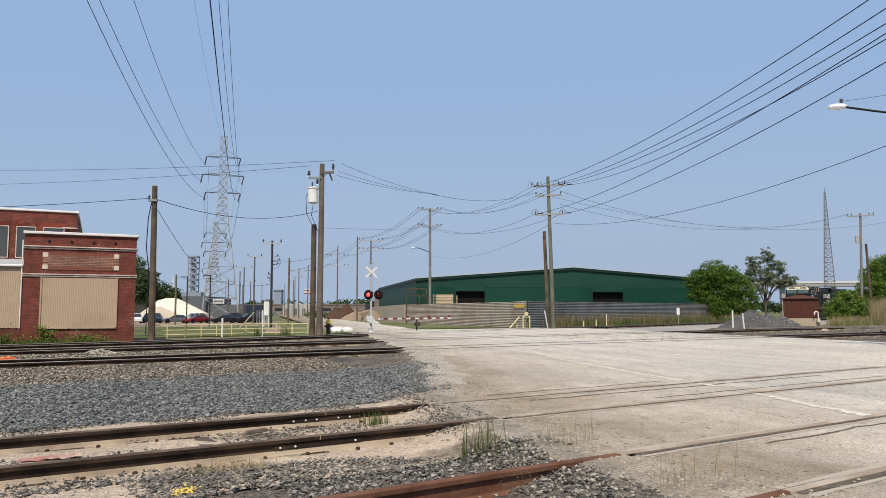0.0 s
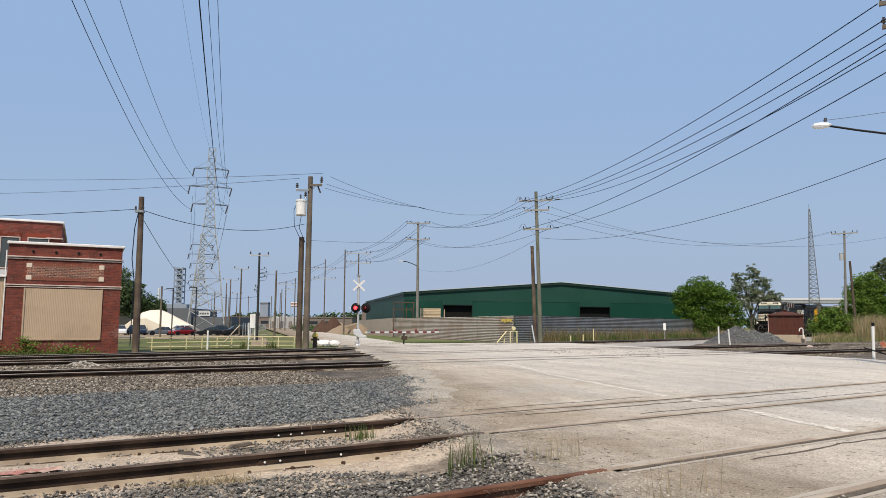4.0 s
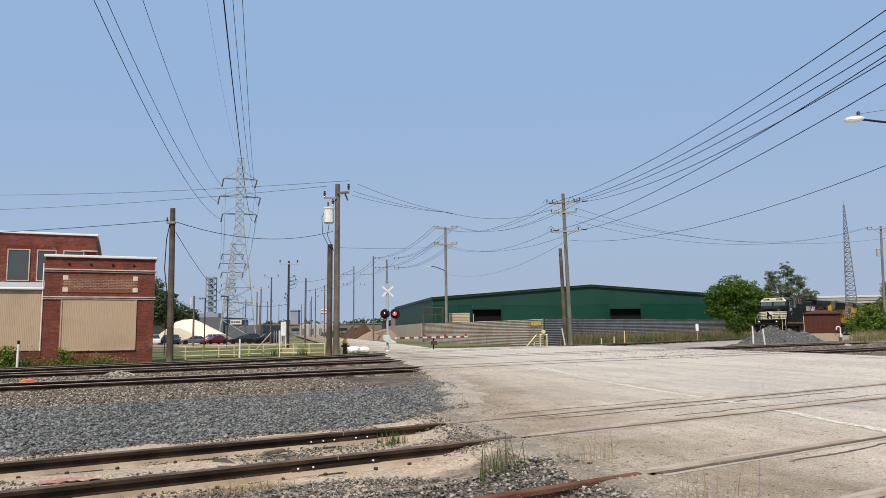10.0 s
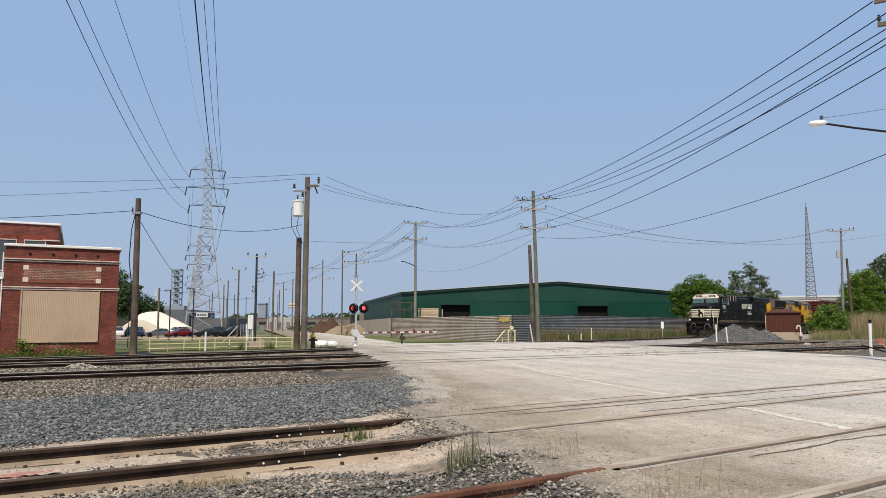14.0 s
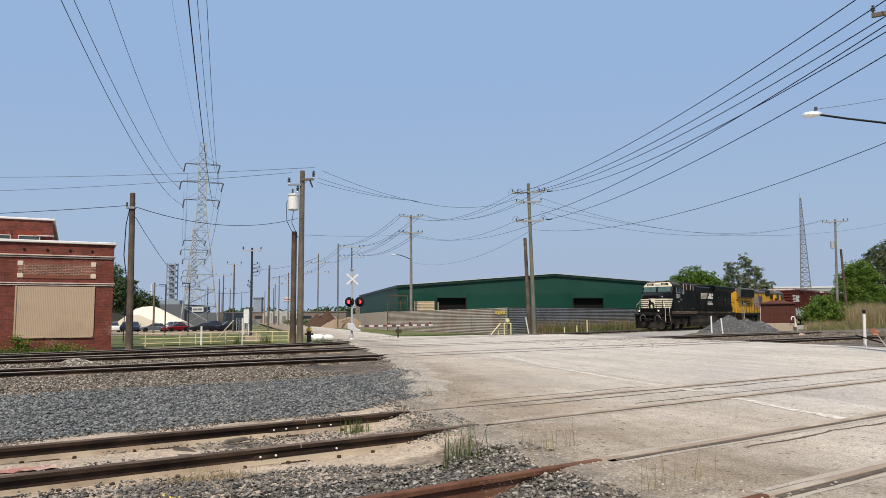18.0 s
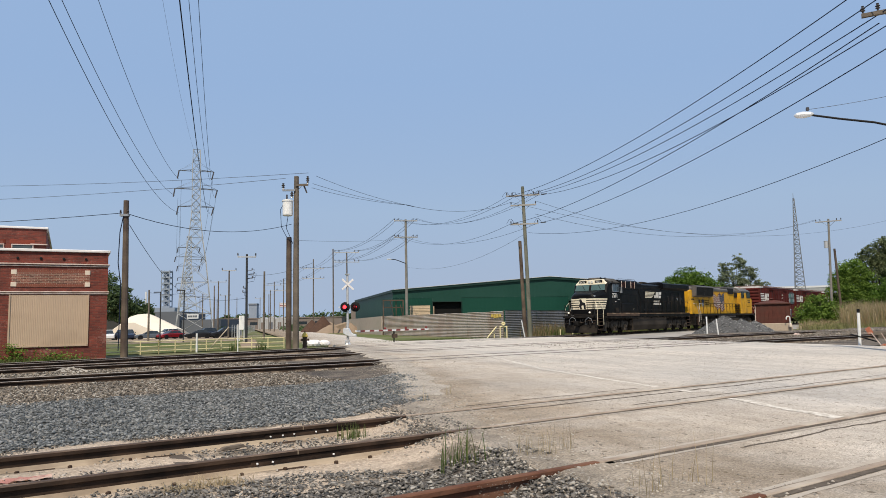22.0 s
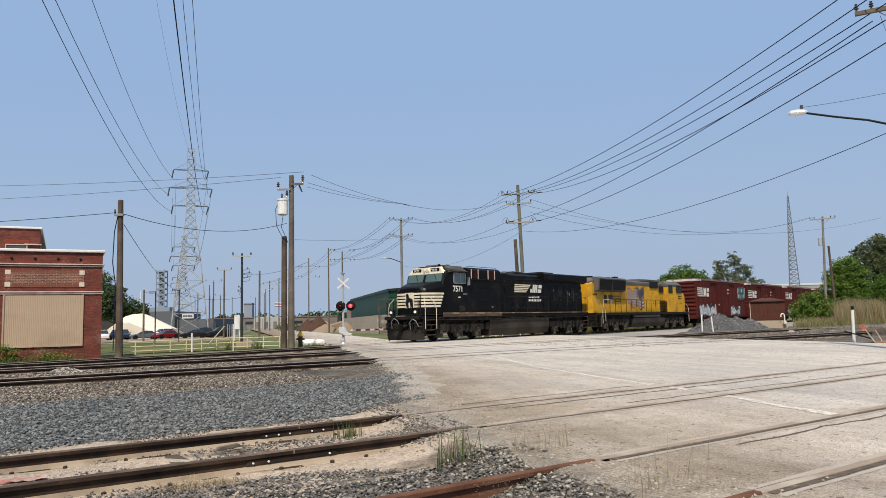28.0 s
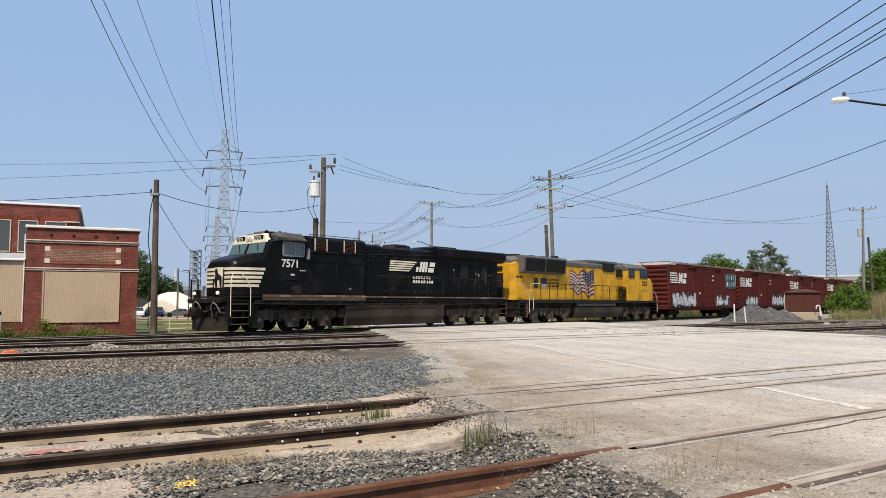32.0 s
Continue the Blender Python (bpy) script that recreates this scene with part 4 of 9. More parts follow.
part("coping", soften(box(B(), 4.18, 4.66, 0.42, 9.05, 4.68, 4.80), 0.02), M_COPING, brick, "pale stone coping")
for z, d in ((4.10, 0.09), (4.02, 0.05), (2.86, 0.07), (2.78, 0.04)):
    part("ledge", soften(box(B(), -0.03, 4.60 + d * 0.5, -d, 0.02, z, z + 0.055), 0.01), M_LEDGE, brick, "weathered stone string course")
part("brick_panel", box(B(), 0.86, 3.70, -0.018, 0.0, 3.12, 3.86), M_FACEBRICK, brick, "panel of patterned dark brick")
M_SOLDIER = mat("soldier_brick", (0.22, 0.07, 0.045), (0.15, 0.05, 0.036), 0.9, grain=6, c=(0.30, 0.13, 0.09), patch=3.0)
soldier = box(B(), -0.028, 0.028, -0.024, -0.0, 0, 0.14)
soldier_mesh = mesh_of("brick", soldier, M_SOLDIER)
for i in range(38):
    for z in (3.1, 3.74):
        part("brick", soldier_mesh, M_SOLDIER, brick, m=pose(0.93 + i * 0.0725, 0, z))
for x in (0.72, 3.62):
    for z in (3.12, 3.66):
        part("stone_block", soften(box(B(), x, x + 0.22, -0.035, 0.02, z, z + 0.2), 0.01), M_CREAM, brick, "cream stone block")
    side = box(B(), x + 0.02, x + 0.2, -0.028, 0.02, 3.32, 3.66)
    part("brick_panel", side, M_FACEBRICK, brick)
# black discs stand in for the dark vent holes in the parapet
for i in range(4):
    part("anchor_plate", lathe(B(), [(0.06, 0), (0.06, 0.03), (0.001, 0.04)], pose(0.95 + i * 0.9, -0.005, 4.38, 90, 0, 0), 8), M_SIGN_BLACK, brick)
part("boarded_opening", corrugated(B(), 0.72, 3.78, 0.52, 2.74, -0.02, 0.068, 0.007), M_TANSHEET, brick, "ribbed tan metal sheet over an opening")
fr = B()
for x0, x1, z0, z1 in ((0.68, 0.74, 0.48, 2.76), (3.76, 3.82, 0.48, 2.76), (0.68, 3.82, 0.46, 0.52)):
    box(fr, x0, x1, -0.06, 0.0, z0, z1)
part("opening_trim", fr, M_TANSHEET, brick)
# low wing with a long boarded front
part("wing_wall", box(B(), -14, -0.02, 0.12, 0.4, -0.4, 3.2), M_WALLBRICK, brick)
part("boarded_opening", corrugated(B(), -7.4, -0.1, 0.52, 3.18, 0.10, 0.068, 0.007), M_TANSHEET, brick, "ribbed tan metal sheet across the wing")
part("coping", soften(box(B(), -14, -0.02, -0.02, 0.45, 3.2, 3.3), 0.02), M_COPING, brick)
part("downpipe", rod(B(), (-0.06, 0.04, 0.5), (-0.06, 0.04, 4.4), 0.03), M_COPING, brick)
bm = B()
vs = [bm.verts.new(p) for p in ((-14, 0.2, 3.28), (-0.02, 0.2, 3.28), (-0.02, 7.3, 4.0), (-14, 7.3, 4.0))]
bm.faces.new(vs)
part("wing_roof", bm, M_SHINGLE, brick, "grey sloping roof")
# taller block behind
part("upper_wall", box(B(), -2.98, 1.83, 7.3, 7.6, -0.4, 6.58), M_WALLBRICK, brick)
part("upper_wall", box(B(), 1.53, 1.83, 7.6, 20, -0.4, 6.58), M_WALLBRICK, brick)
part("upper_wall", box(B(), -2.98, -2.68, 7.6, 20, -0.4, 6.58), M_WALLBRICK, brick)
part("upper_wall", box(B(), -22, -2.98, 9.3, 9.6, -0.4, 6.05), M_WALLBRICK, brick)
part("upper_roof", box(B(), -22, 1.53, 9.6, 20, 5.7, 5.85), M_SHINGLE, brick)
part("coping", soften(box(B(), -3.06, 1.92, 7.22, 7.68, 6.58, 6.69), 0.02), M_COPING, brick)
part("coping", soften(box(B(), 1.46, 1.92, 7.68, 20, 6.58, 6.69), 0.02), M_COPING, brick)
part("coping", soften(box(B(), -3.06, -2.6, 7.68, 20, 6.58, 6.69), 0.02), M_COPING, brick)
part("coping", soften(box(B(), -22, -3.06, 9.22, 9.7, 6.05, 6.16), 0.02), M_COPING, brick)
part("ledge", box(B(), 1.1, 1.9, 7.2, 7.3, 5.72, 5.78), M_LEDGE, brick)
for x0, x1 in ((-2.33, -1.38), (-0.96, -0.14), (0.28, 1.2)):
    y = 7.3
    w = part("window", box(B(), x0, x1, y - 0.03, y + 0.02, 4.1, 5.7), M_PANE, brick, "tall dusty window")
    wf = B()
    for a, b, c, e in ((x0 - 0.05, x0, 4.05, 5.75), (x1, x1 + 0.05, 4.05, 5.75), (x0, x1, 5.7, 5.75), (x0, x1, 4.05, 4.1)):
        box(wf, a, b, y - 0.06, y + 0.02, c, e)
    part("window_frame", wf, M_LEDGE, w)
    part("lintel", soften(box(B(), x0 - 0.12, x1 + 0.12, y - 0.02, y + 0.02, 5.76, 5.98), 0.01), M_BRICK, w, "soldier-course brick lintel")
part("rain_pipe", rod(B(), (-3.3, 9.22, 4.05), (-3.3, 9.22, 6.0), 0.04, seg=8), M_RUSTBOX, brick)
part("vent_pipe", rod(B(), (-3.75, 9.45, 6.1), (-3.75, 9.45, 6.55), 0.07, seg=8), M_SIGN_BLACK, brick)


# ---- green shed and its fences ----
def frame_at(p, q, z=0.0):
    """x along the ground from p to q, y away from the viewer."""
    return Matrix.Translation((0, 0, z)) @ wall_turn(p, q)


SHED_A, SHED_B = (-3.5, 99.5), (41.0, 108.88)
shed = thing("green_shed", frame_at(SHED_A, SHED_B), "large dark green metal shed with a low gable and dark openings", "warehouse")
WIDTH, PEAK = (Vector(SHED_B) - Vector(SHED_A)).length, 23.0
OPEN = [(5.6, 9.7, 1.6, 4.0), (25.9, 30.6, 1.6, 3.95)]


def eave(x):
    return 5.4 + 1.75 * (x / PEAK) if x < PEAK else 7.15 - 1.55 * (x - PEAK) / (WIDTH - PEAK)


edges = sorted({0, PEAK, WIDTH, *[v for o in OPEN for v in o[:2]]})
for a, b in zip(edges, edges[1:]):
    hole = next((o for o in OPEN if o[0] <= a < o[1]), None)
    for lo, hi in (((-0.5, hole[2]), (hole[3], None)) if hole else ((-0.5, 4.6), (4.6, None))):
        bm = B()
        k = max(1, int((b - a) / 0.3))
        prev = None
        for i in range(k + 1):
            x = a + (b - a) * i / k
            pair = [bm.verts.new((x, -0.008 * (i % 2) - (0.03 if hi is None else 0), z)) for z in (lo, eave(x) if hi is None else hi)]
            if prev:
                bm.faces.new((prev[0], pair[0], pair[1], prev[1]))
            prev = pair
        part("wall_panel", bm, M_GREEN_PALE if hi is None else M_GREEN, shed)
for x0, x1, z0, z1 in OPEN:
    # solid near-black block stands in for the shade inside the doorway
    part("opening", box(B(), x0 - 0.1, x1 + 0.1, 0.5, 9, z0 - 0.1, z1 + 0.1), M_BLACK, shed, "black block painting the dark inside of an open doorway")
    t = B()
    for a, b, c, e in ((x0 - 0.12, x0, z0, z1 + 0.12), (x1, x1 + 0.12, z0, z1 + 0.12), (x0, x1, z1, z1 + 0.12)):
        box(t, a, b, -0.1, 0.3, c, e)
    part("opening_trim", t, M_TRIM, shed)
for a, b in ((0, PEAK), (PEAK, WIDTH)):
    bm = B()
    for dz in (0, 0.35):
        for y in (-0.25, 42):
            bm.verts.new((a - (0.15 if a == 0 else 0), y, eave(a) + dz))
            bm.verts.new((b, y, eave(b) + dz))
    v = list(bm.verts)
    for f in ((0, 1, 5, 4), (2, 3, 7, 6), (4, 5, 7, 6), (0, 1, 3, 2), (0, 2, 6, 4), (1, 3, 7, 5)):
        bm.faces.new([v[i] for i in f])
    part("roof", bm, M_TRIM, shed, "dark green roof edge")
    edge = B()
    rod(edge, (a, -0.28, eave(a) + 0.37), (b, -0.28, eave(b) + 0.37), 0.05, seg=4)
    part("roof_flashing", edge, M_ROOF, shed, "pale metal flashing")
side = corrugated(B(), 0, 42, -0.5, 5.4, 0, 0.6, 0.015)
part("side_wall", side, M_GREEN, shed, m=Matrix.Rotation(radians(90), 4, "Z"))
part("yard_floor", box(B(), 0, WIDTH, 0.2, 45, -0.5, -0.3), M_CONCRETE, shed)


def tin_fence(name, p, q, z0, z1, material, label, lean=0.0):
    """A fence of level-ribbed tin sheets, each sheet a piece, on posts behind."""
    f = thing(name, frame_at(p, q), label, "fence", "tin fences by the shed")
    length = (Vector(q) - Vector(p)).length
    k = max(1, round(length / 2.6))
    for i in range(k):
        a, b = length * i / k, length * (i + 1) / k
        dz = random.uniform(-0.03, 0.03)
        part("sheet", corrugated(B(), a + 0.01, b + 0.03, z0, z1 + dz, random.uniform(-0.02, 0.02), 0.15, 0.055, False), material, f)
        part("post", rod(B(), (a, 0.1, z0 - 0.1), (a, 0.1, z1 - 0.02), 0.05), M_POLE_GREY, f)
    return f


tin_fence("tin_fence", (7.45, 63.0), (36.5, 95.5), -0.45, 2.14, M_TIN, "blue-grey corrugated metal fence along the railway")
tin_fence("tin_fence", (1.2, 81.5), (7.4, 63.1), -0.45, 2.08, M_TIN_TAN, "tan weathered corrugated metal fence along the street")
tin_fence("tin_fence", (-3.3, 92.5), (1.2, 81.5), -0.45, 2.12, M_TIN_TAN, "tan weathered corrugated metal fence along the street")
tin_fence("tin_fence", (-4.9, 97.0), (-3.3, 92.5), -0.45, 2.16, M_TIN_TAN, "tan corrugated fence end rounding the yard corner")
yard_wall = thing("yard_wall", frame_at((-14.5, 150), (-5.0, 97.4)), "plain tan yard wall continuing from the fence", "wall")
for i in range(9):
    part("panel", box(B(), i * 6.0, i * 6.0 + 5.96, -0.06, 0.06, -0.45, 2.15), M_TANWALL, yard_wall)
# corner post boards: a leaning frame and a crate stack behind the fence
gantry = thing("steel_frame", pose(-3.9, 94.95, 0, 0, 0, 8), "rusty brown steel lifting frame behind the fence", "frame")
for x in (-0.7, 1.9):
    part("leg", box(B(), x - 0.06, x + 0.06, -0.06, 0.06, -0.4, 4.15), M_GRIME, gantry)
part("beam", box(B(), -0.8, 2.0, -0.07, 0.07, 4.1, 4.25), M_GRIME, gantry)
part("brace", rod(B(), (0.2, 0, 4.1), (0.75, 0, 1.8), 0.05), M_GRIME, gantry)
part("brace", rod(B(), (1.5, 0, 3.6), (1.9, 0, 1.9), 0.05), M_GRIME, gantry)
part("post", box(B(), 0.95, 1.06, 0.3, 0.4, -0.4, 4.1), M_GRIME, gantry)
part("rail", box(B(), -0.75, 1.95, 0.3, 0.38, 3.2, 3.3), M_GRIME, gantry)
crates = thing("timber_stack", pose(0.2, 95.5, 0), "stack of pale sawn timber on a trailer behind the fence", "timber")
for i in range(7):
    part("timber_layer", box(B(), -1.35 + 0.03 * (i % 2), 1.3, -0.8, 0.8, 2.05 + i * 0.2, 2.21 + i * 0.2), M_LUMBER, crates)
part("trailer_bed", box(B(), -1.9, 1.9, -0.9, 0.9, -0.3, 2.03), M_FARGREY, crates)
part("side_post", box(B(), 1.75, 1.85, -0.05, 0.05, 2.0, 3.3), M_LUMBER, crates)
# painted yellow marks on the fence: unreadable, so plain bars
mark = thing("fence_marking", frame_at((5.3, 69.3), (7.4, 63.1)), "yellow painted marking on the tin fence", "marking")
bm = B()
for i, (z, h) in enumerate(((1.62, 0.2), (1.55, 0.26), (1.58, 0.24), (1.6, 0.22))):
    box(bm, 4.1 + i * 0.55, 4.5 + i * 0.55, -0.11, -0.075, z - 0.06, z + h)
part("painted_bar", bm, M_YELLOW, mark)


# ---- crossing equipment ----
sig = thing("crossing_signal", pose(-4.42, 45.36, -0.2, 0, 0, -8), "railway crossing signal with a crossbuck, red lamps and lowered gate", "crossing signal")
part("mast", rod(B(), (0, 0, 0), (0, 0, 4.45), 0.075, 0.07, seg=10), M_GREY, sig)
part("base", lathe(B(), [(0.22, 0), (0.22, 0.08), (0.12, 0.3), (0.1, 0.32)], None, 10), M_ALU, sig)
for a in (40, -40):
    part("crossbuck", soften(box(B(), -0.5, 0.5, -0.1 - 0.02 * (a > 0), -0.085 - 0.02 * (a > 0), -0.06, 0.06, pose(-0.02, 0, 3.86, 0, 0, 38) @ pose(0, 0, 0, 0, a, 0)), 0.004), M_COPING, sig, "weathered white crossbuck board")
part("crossarm", box(B(), -0.55, 0.55, -0.06, 0.0, 2.42, 2.5), M_ALU, sig)
FLASHERS = []   # (added turning ball for a flashing lens, its place across the mast, half a turn ahead or not)
for x, lit in ((-0.14, True), (0.50, False)):
    hood = part("lamp_hood", lathe(B(), [(0.31, -0.02), (0.31, 0.0), (0.16, 0.02), (0.16, 0.2), (0.14, 0.2), (0.14, 0.03), (0.001, 0.03)], pose(x, -0.06, 2.46, 90, 0, 0), 18), M_SIGN_BLACK, sig, "black lamp with round backing")
    # made-up turning ball, half glowing and half dark, imitates the lamp's blinking
    ball = B()
    bmesh.ops.create_uvsphere(ball, u_segments=16, v_segments=10, radius=0.118)
    for f in ball.faces:
        f.material_index = 0 if f.calc_center_median().y < 0 else 1
    lens = part("lens", ball, M_REDLAMP, sig, "half-glowing red ball, added and turned to imitate a flashing lamp", m=pose(x, -0.15, 2.46))
    lens.data.materials.append(M_REDLENS)
    FLASHERS.append((lens, x, not lit))
    part("lens", lathe(B(), [(0.138, 0.035), (0.12, 0.06), (0.001, 0.07)], pose(x, 0.10, 2.46, -90, 0, 0), 14), M_REDLENS, sig)
    part("lamp_back", lathe(B(), [(0.31, 0.0), (0.14, 0.05), (0.001, 0.06)], pose(x, -0.05, 2.46, -90, 0, 0), 18), M_SIGN_BLACK, sig)
mech = soften(prism(B(), [(-0.26, 1.02), (-0.22, 0.8), (0.15, 0.62), (0.55, 0.62), (0.55, 0.74), (0.24, 0.82), (0.1, 1.14), (-0.22, 1.14)], -0.2, 0.08), 0.02)
part("gate_mechanism", mech, M_ALU, sig, "pale grey gate housing with counterweight")
part("counterweight", soften(box(B(), -0.16, 0.1, -0.16, 0.12, 0.2, 0.42), 0.03), M_GREY, sig)
part("bell", lathe(B(), [(0.02, 0), (0.12, 0.03), (0.16, 0.1), (0.001, 0.12)], pose(0, 0, 4.42), 12), M_ALU, sig)
arm_dir = (Vector((0.55, 51.2, 0)) - Vector((-4.07, 46.05, 0))).normalized()
arm_turn = math.atan2(arm_dir.y, arm_dir.x)
gate = thing("gate_arm", pose(-4.0, 46.0, 0.74, 0, 0, math.degrees(arm_turn)), "lowered gate arm striped red and white", "gate arm")
for i in range(17):
    part("arm_piece", box(B(), i * 0.41, i * 0.41 + 0.408, -0.03, 0.03, -0.05, 0.055), M_RED if i % 2 else M_WHITE, gate)
for x in (2.6, 4.6, 6.7):
    part("arm_lamp", soften(box(B(), x, x + 0.13, -0.06, 0.06, 0.06, 0.2), 0.02), M_RED, gate)
part("arm_support", rod(B(), (3.6, 0.1, -1.0), (3.6, 0.1, -0.06), 0.05), M_SIGN_BLACK, gate)
part("support_head", soften(box(B(), 3.45, 3.75, -0.1, 0.2, -0.5, -0.25), 0.02), M_GRIME, gate)


def marker(name, x, y, z, h, r, material, label, lean=(0, 0), cap=None, category="post"):
    o = thing(name, pose(x, y, z), label, category)
    part("shaft", rod(B(), (0, 0, -0.15), (lean[0], lean[1], h), r, r, seg=8), material, o)
    if cap:
        part("cap", rod(B(), (lean[0], lean[1], h), (lean[0], lean[1], h + 0.16), r * 1.02, seg=8), cap, o)
    return o


marker("marker_post", 19.24, 31.24, -0.16, 1.42, 0.062, M_WHITE, "white plastic marker post with a black top", (0.04, 0), M_SIGN_BLACK)
marker("marker_post", -18.78, 30.72, -0.3, 1.12, 0.05, M_WHITE, "white plastic marker post with a black top", (0.02, 0), M_SIGN_BLACK)
marker("white_stake", 21.2, 52.9, -0.05, 1.28, 0.055, M_WHITE, "white wooden stake by the gravel heap")
marker("white_stake", 21.9, 52.6, -0.05, 1.1, 0.05, M_WHITE, "white wooden stake by the gravel heap", (-0.1, 0))
def beyond(x, y, n=-2.7):
    """Farther along the same line of sight, behind the main line."""
    s = (n + M0.dot(MN)) / Vector((x, y, 0)).dot(MN)
    return x * s, y * s, s


px, py, ps = beyond(19.2, 58.95)
marker("white_stake", px, py, -0.25, 1.44 * ps, 0.03, M_GREY, "thin stake with a white plate")
part("plate", box(B(), -0.15, 0.15, -0.03, 0.0, 0.85 * ps, 1.4 * ps), M_WHITE, bpy.data.objects["white_stake.002"])
for x, y, h in ((10.73, 54.96, 0.5), (11.64, 54.78, 0.55), (13.7, 60.4, 1.05)):
    x, y, ps = beyond(x, y)
    marker("pipe_stub", x, y, -0.25, h * ps + 0.1, 0.05, M_PALE_YELLOW, "short pale pipe stub by the rails")
yp = thing("pipe_guard", pose(7.0, 60.3, -0.2), "pale yellow pipe frame guarding a valve by the fence", "pipe guard")
for x in (-0.25, 0.3):
    part("upright", rod(B(), (x, 0, 0), (x, 0, 0.95), 0.055, seg=8), M_PALE_YELLOW, yp)
part("top_bar", rod(B(), (-0.3, 0, 0.93), (0.35, 0, 0.93), 0.055, seg=8), M_PALE_YELLOW, yp)
part("brace_pipe", rod(B(), (-1.4, -0.3, 0.0), (-0.55, 0, 0.95), 0.055, seg=8), M_PALE_YELLOW, yp)
part("short_post", rod(B(), (-0.75, 0.1, 0), (-0.75, 0.1, 0.5), 0.05, seg=8), M_PALE_YELLOW, yp)
part("valve_wheel", lathe(B(), [(0.1, 0), (0.17, 0.02), (0.17, 0.06), (0.1, 0.08), (0.001, 0.04)], pose(0.02, -0.05, 1.18, 90, 0, 0), 12), M_PALE_YELLOW, yp)
part("valve_stem", rod(B(), (0.02, 0, 0.93), (0.02, 0, 1.35), 0.03), M_PALE_YELLOW, yp)
hyd = thing("fire_hydrant", pose(-6.95, 44.6, -0.25) @ Matrix.Scale(1.12, 4), "weathered yellow and brown fire hydrant beside the poles", "hydrant")
part("barrel", lathe(B(), [(0.17, 0), (0.17, 0.05), (0.12, 0.08), (0.12, 0.62), (0.16, 0.64), (0.16, 0.7), (0.12, 0.8), (0.05, 0.88), (0.03, 0.95), (0.001, 0.96)], None, 12), M_GRIME, hyd)
part("bonnet", lathe(B(), [(0.165, 0.645), (0.165, 0.71), (0.125, 0.81), (0.055, 0.89), (0.001, 0.9)], None, 12), M_YELLOW, hyd, "yellow painted bonnet")
for s in (-1, 1):
    part("nozzle", rod(B(), (s * 0.1, 0, 0.5), (s * 0.22, 0, 0.5), 0.06, seg=8), M_GRIME, hyd)
for x, y, s in ((-7.3, 51.0, 0.5), (-6.65, 51.2, 0.42), (-8.0, 52.3, 0.35)):
    rk = thing("pale_boulder", pose(x, y, -0.32), "pale limestone boulder at the roadside", "boulder")
    bm = B()
    bmesh.ops.create_icosphere(bm, subdivisions=2, radius=s)
    for v in bm.verts:
        v.co *= 1 + 0.25 * noise.noise(v.co * 2.3 + Vector((x, y, 0)))
        v.co.z = v.co.z * 0.6 + 0.2
    part("rock", bm, M_COPING, rk)


# ---- rusty hut, gravel heap ----
hut = thing("relay_hut", frame_at((28.16, 59.80), (30.52, 58.63)), "rust-red ribbed steel hut on a concrete base", "hut")
part("base", soften(prism(B(), [(-0.12, -0.3), (2.78, -0.3), (2.66, 0.58), (-0.06, 0.58)], -0.15, 2.3), 0.03), M_CONCRETE, hut, "tan concrete base")
part("floor_beam", box(B(), -0.03, 2.61, -0.03, 2.2, 0.58, 0.66), M_RUSTBOX, hut)
for i in range(8):
    part("wall_sheet", soften(box(B(), i * 0.3225, i * 0.3225 + 0.316, -0.012 * (i % 2), 0.03, 0.66, 2.14), 0.006), M_RUSTBOX, hut)
part("body", box(B(), 0.0, 2.58, 0.03, 2.15, 0.66, 2.14), M_RUSTBOX, hut)
part("corner_trim", box(B(), -0.045, 0.0, -0.03, 0.05, 0.66, 2.14), M_LEDGE, hut, "pale worn corner strip")
part("corner_trim", box(B(), 2.58, 2.625, -0.03, 0.05, 0.66, 2.14), M_RUSTBOX, hut)
part("eave", soften(box(B(), -0.1, 2.68, -0.12, 2.27, 2.14, 2.23), 0.01), M_RUSTBOX, hut)
hip = B()
low, top = [hip.verts.new(v) for v in ((-0.1, -0.12, 2.23), (2.68, -0.12, 2.23), (2.68, 2.27, 2.23), (-0.1, 2.27, 2.23))], [hip.verts.new(v) for v in ((0.95, 0.95, 2.5), (1.6, 0.95, 2.5), (1.6, 1.2, 2.5), (0.95, 1.2, 2.5))]
for k in range(4):
    hip.faces.new((low[k - 1], low[k], top[k], top[k - 1]))
hip.faces.new(top)
part("roof", hip, M_RUSTBOX, hut)
part("roof_vent", lathe(B(), [(0.12, 0), (0.12, 0.1), (0.2, 0.12), (0.05, 0.2)], pose(1.25, 1.05, 2.49), 10), M_RUSTBOX, hut)
goose = thing("gooseneck_pipe", pose(30.3, 58.4, 0.12) @ Matrix.Scale(0.75, 4), "white gooseneck vent pipe by the hut", "pipe")
part("pipe", pipe(B(), [(0, 0, 0.3), (0, 0, 1.15)] + [(-0.2 + 0.2 * math.cos(a), 0, 1.15 + 0.2 * math.sin(a)) for a in [i * math.pi / 8 for i in range(1, 9)]] + [(-0.4, 0, 1.0)], 0.06, 8), M_WHITE, goose)
part("flange", soften(box(B(), -0.14, 0.14, -0.14, 0.14, 0.2, 0.55), 0.02), M_CREAM, goose)


M_PILE = mat("pile_core", (0.10, 0.10, 0.10), (0.05, 0.05, 0.052), 0.95, grain=14, bump=0.8)


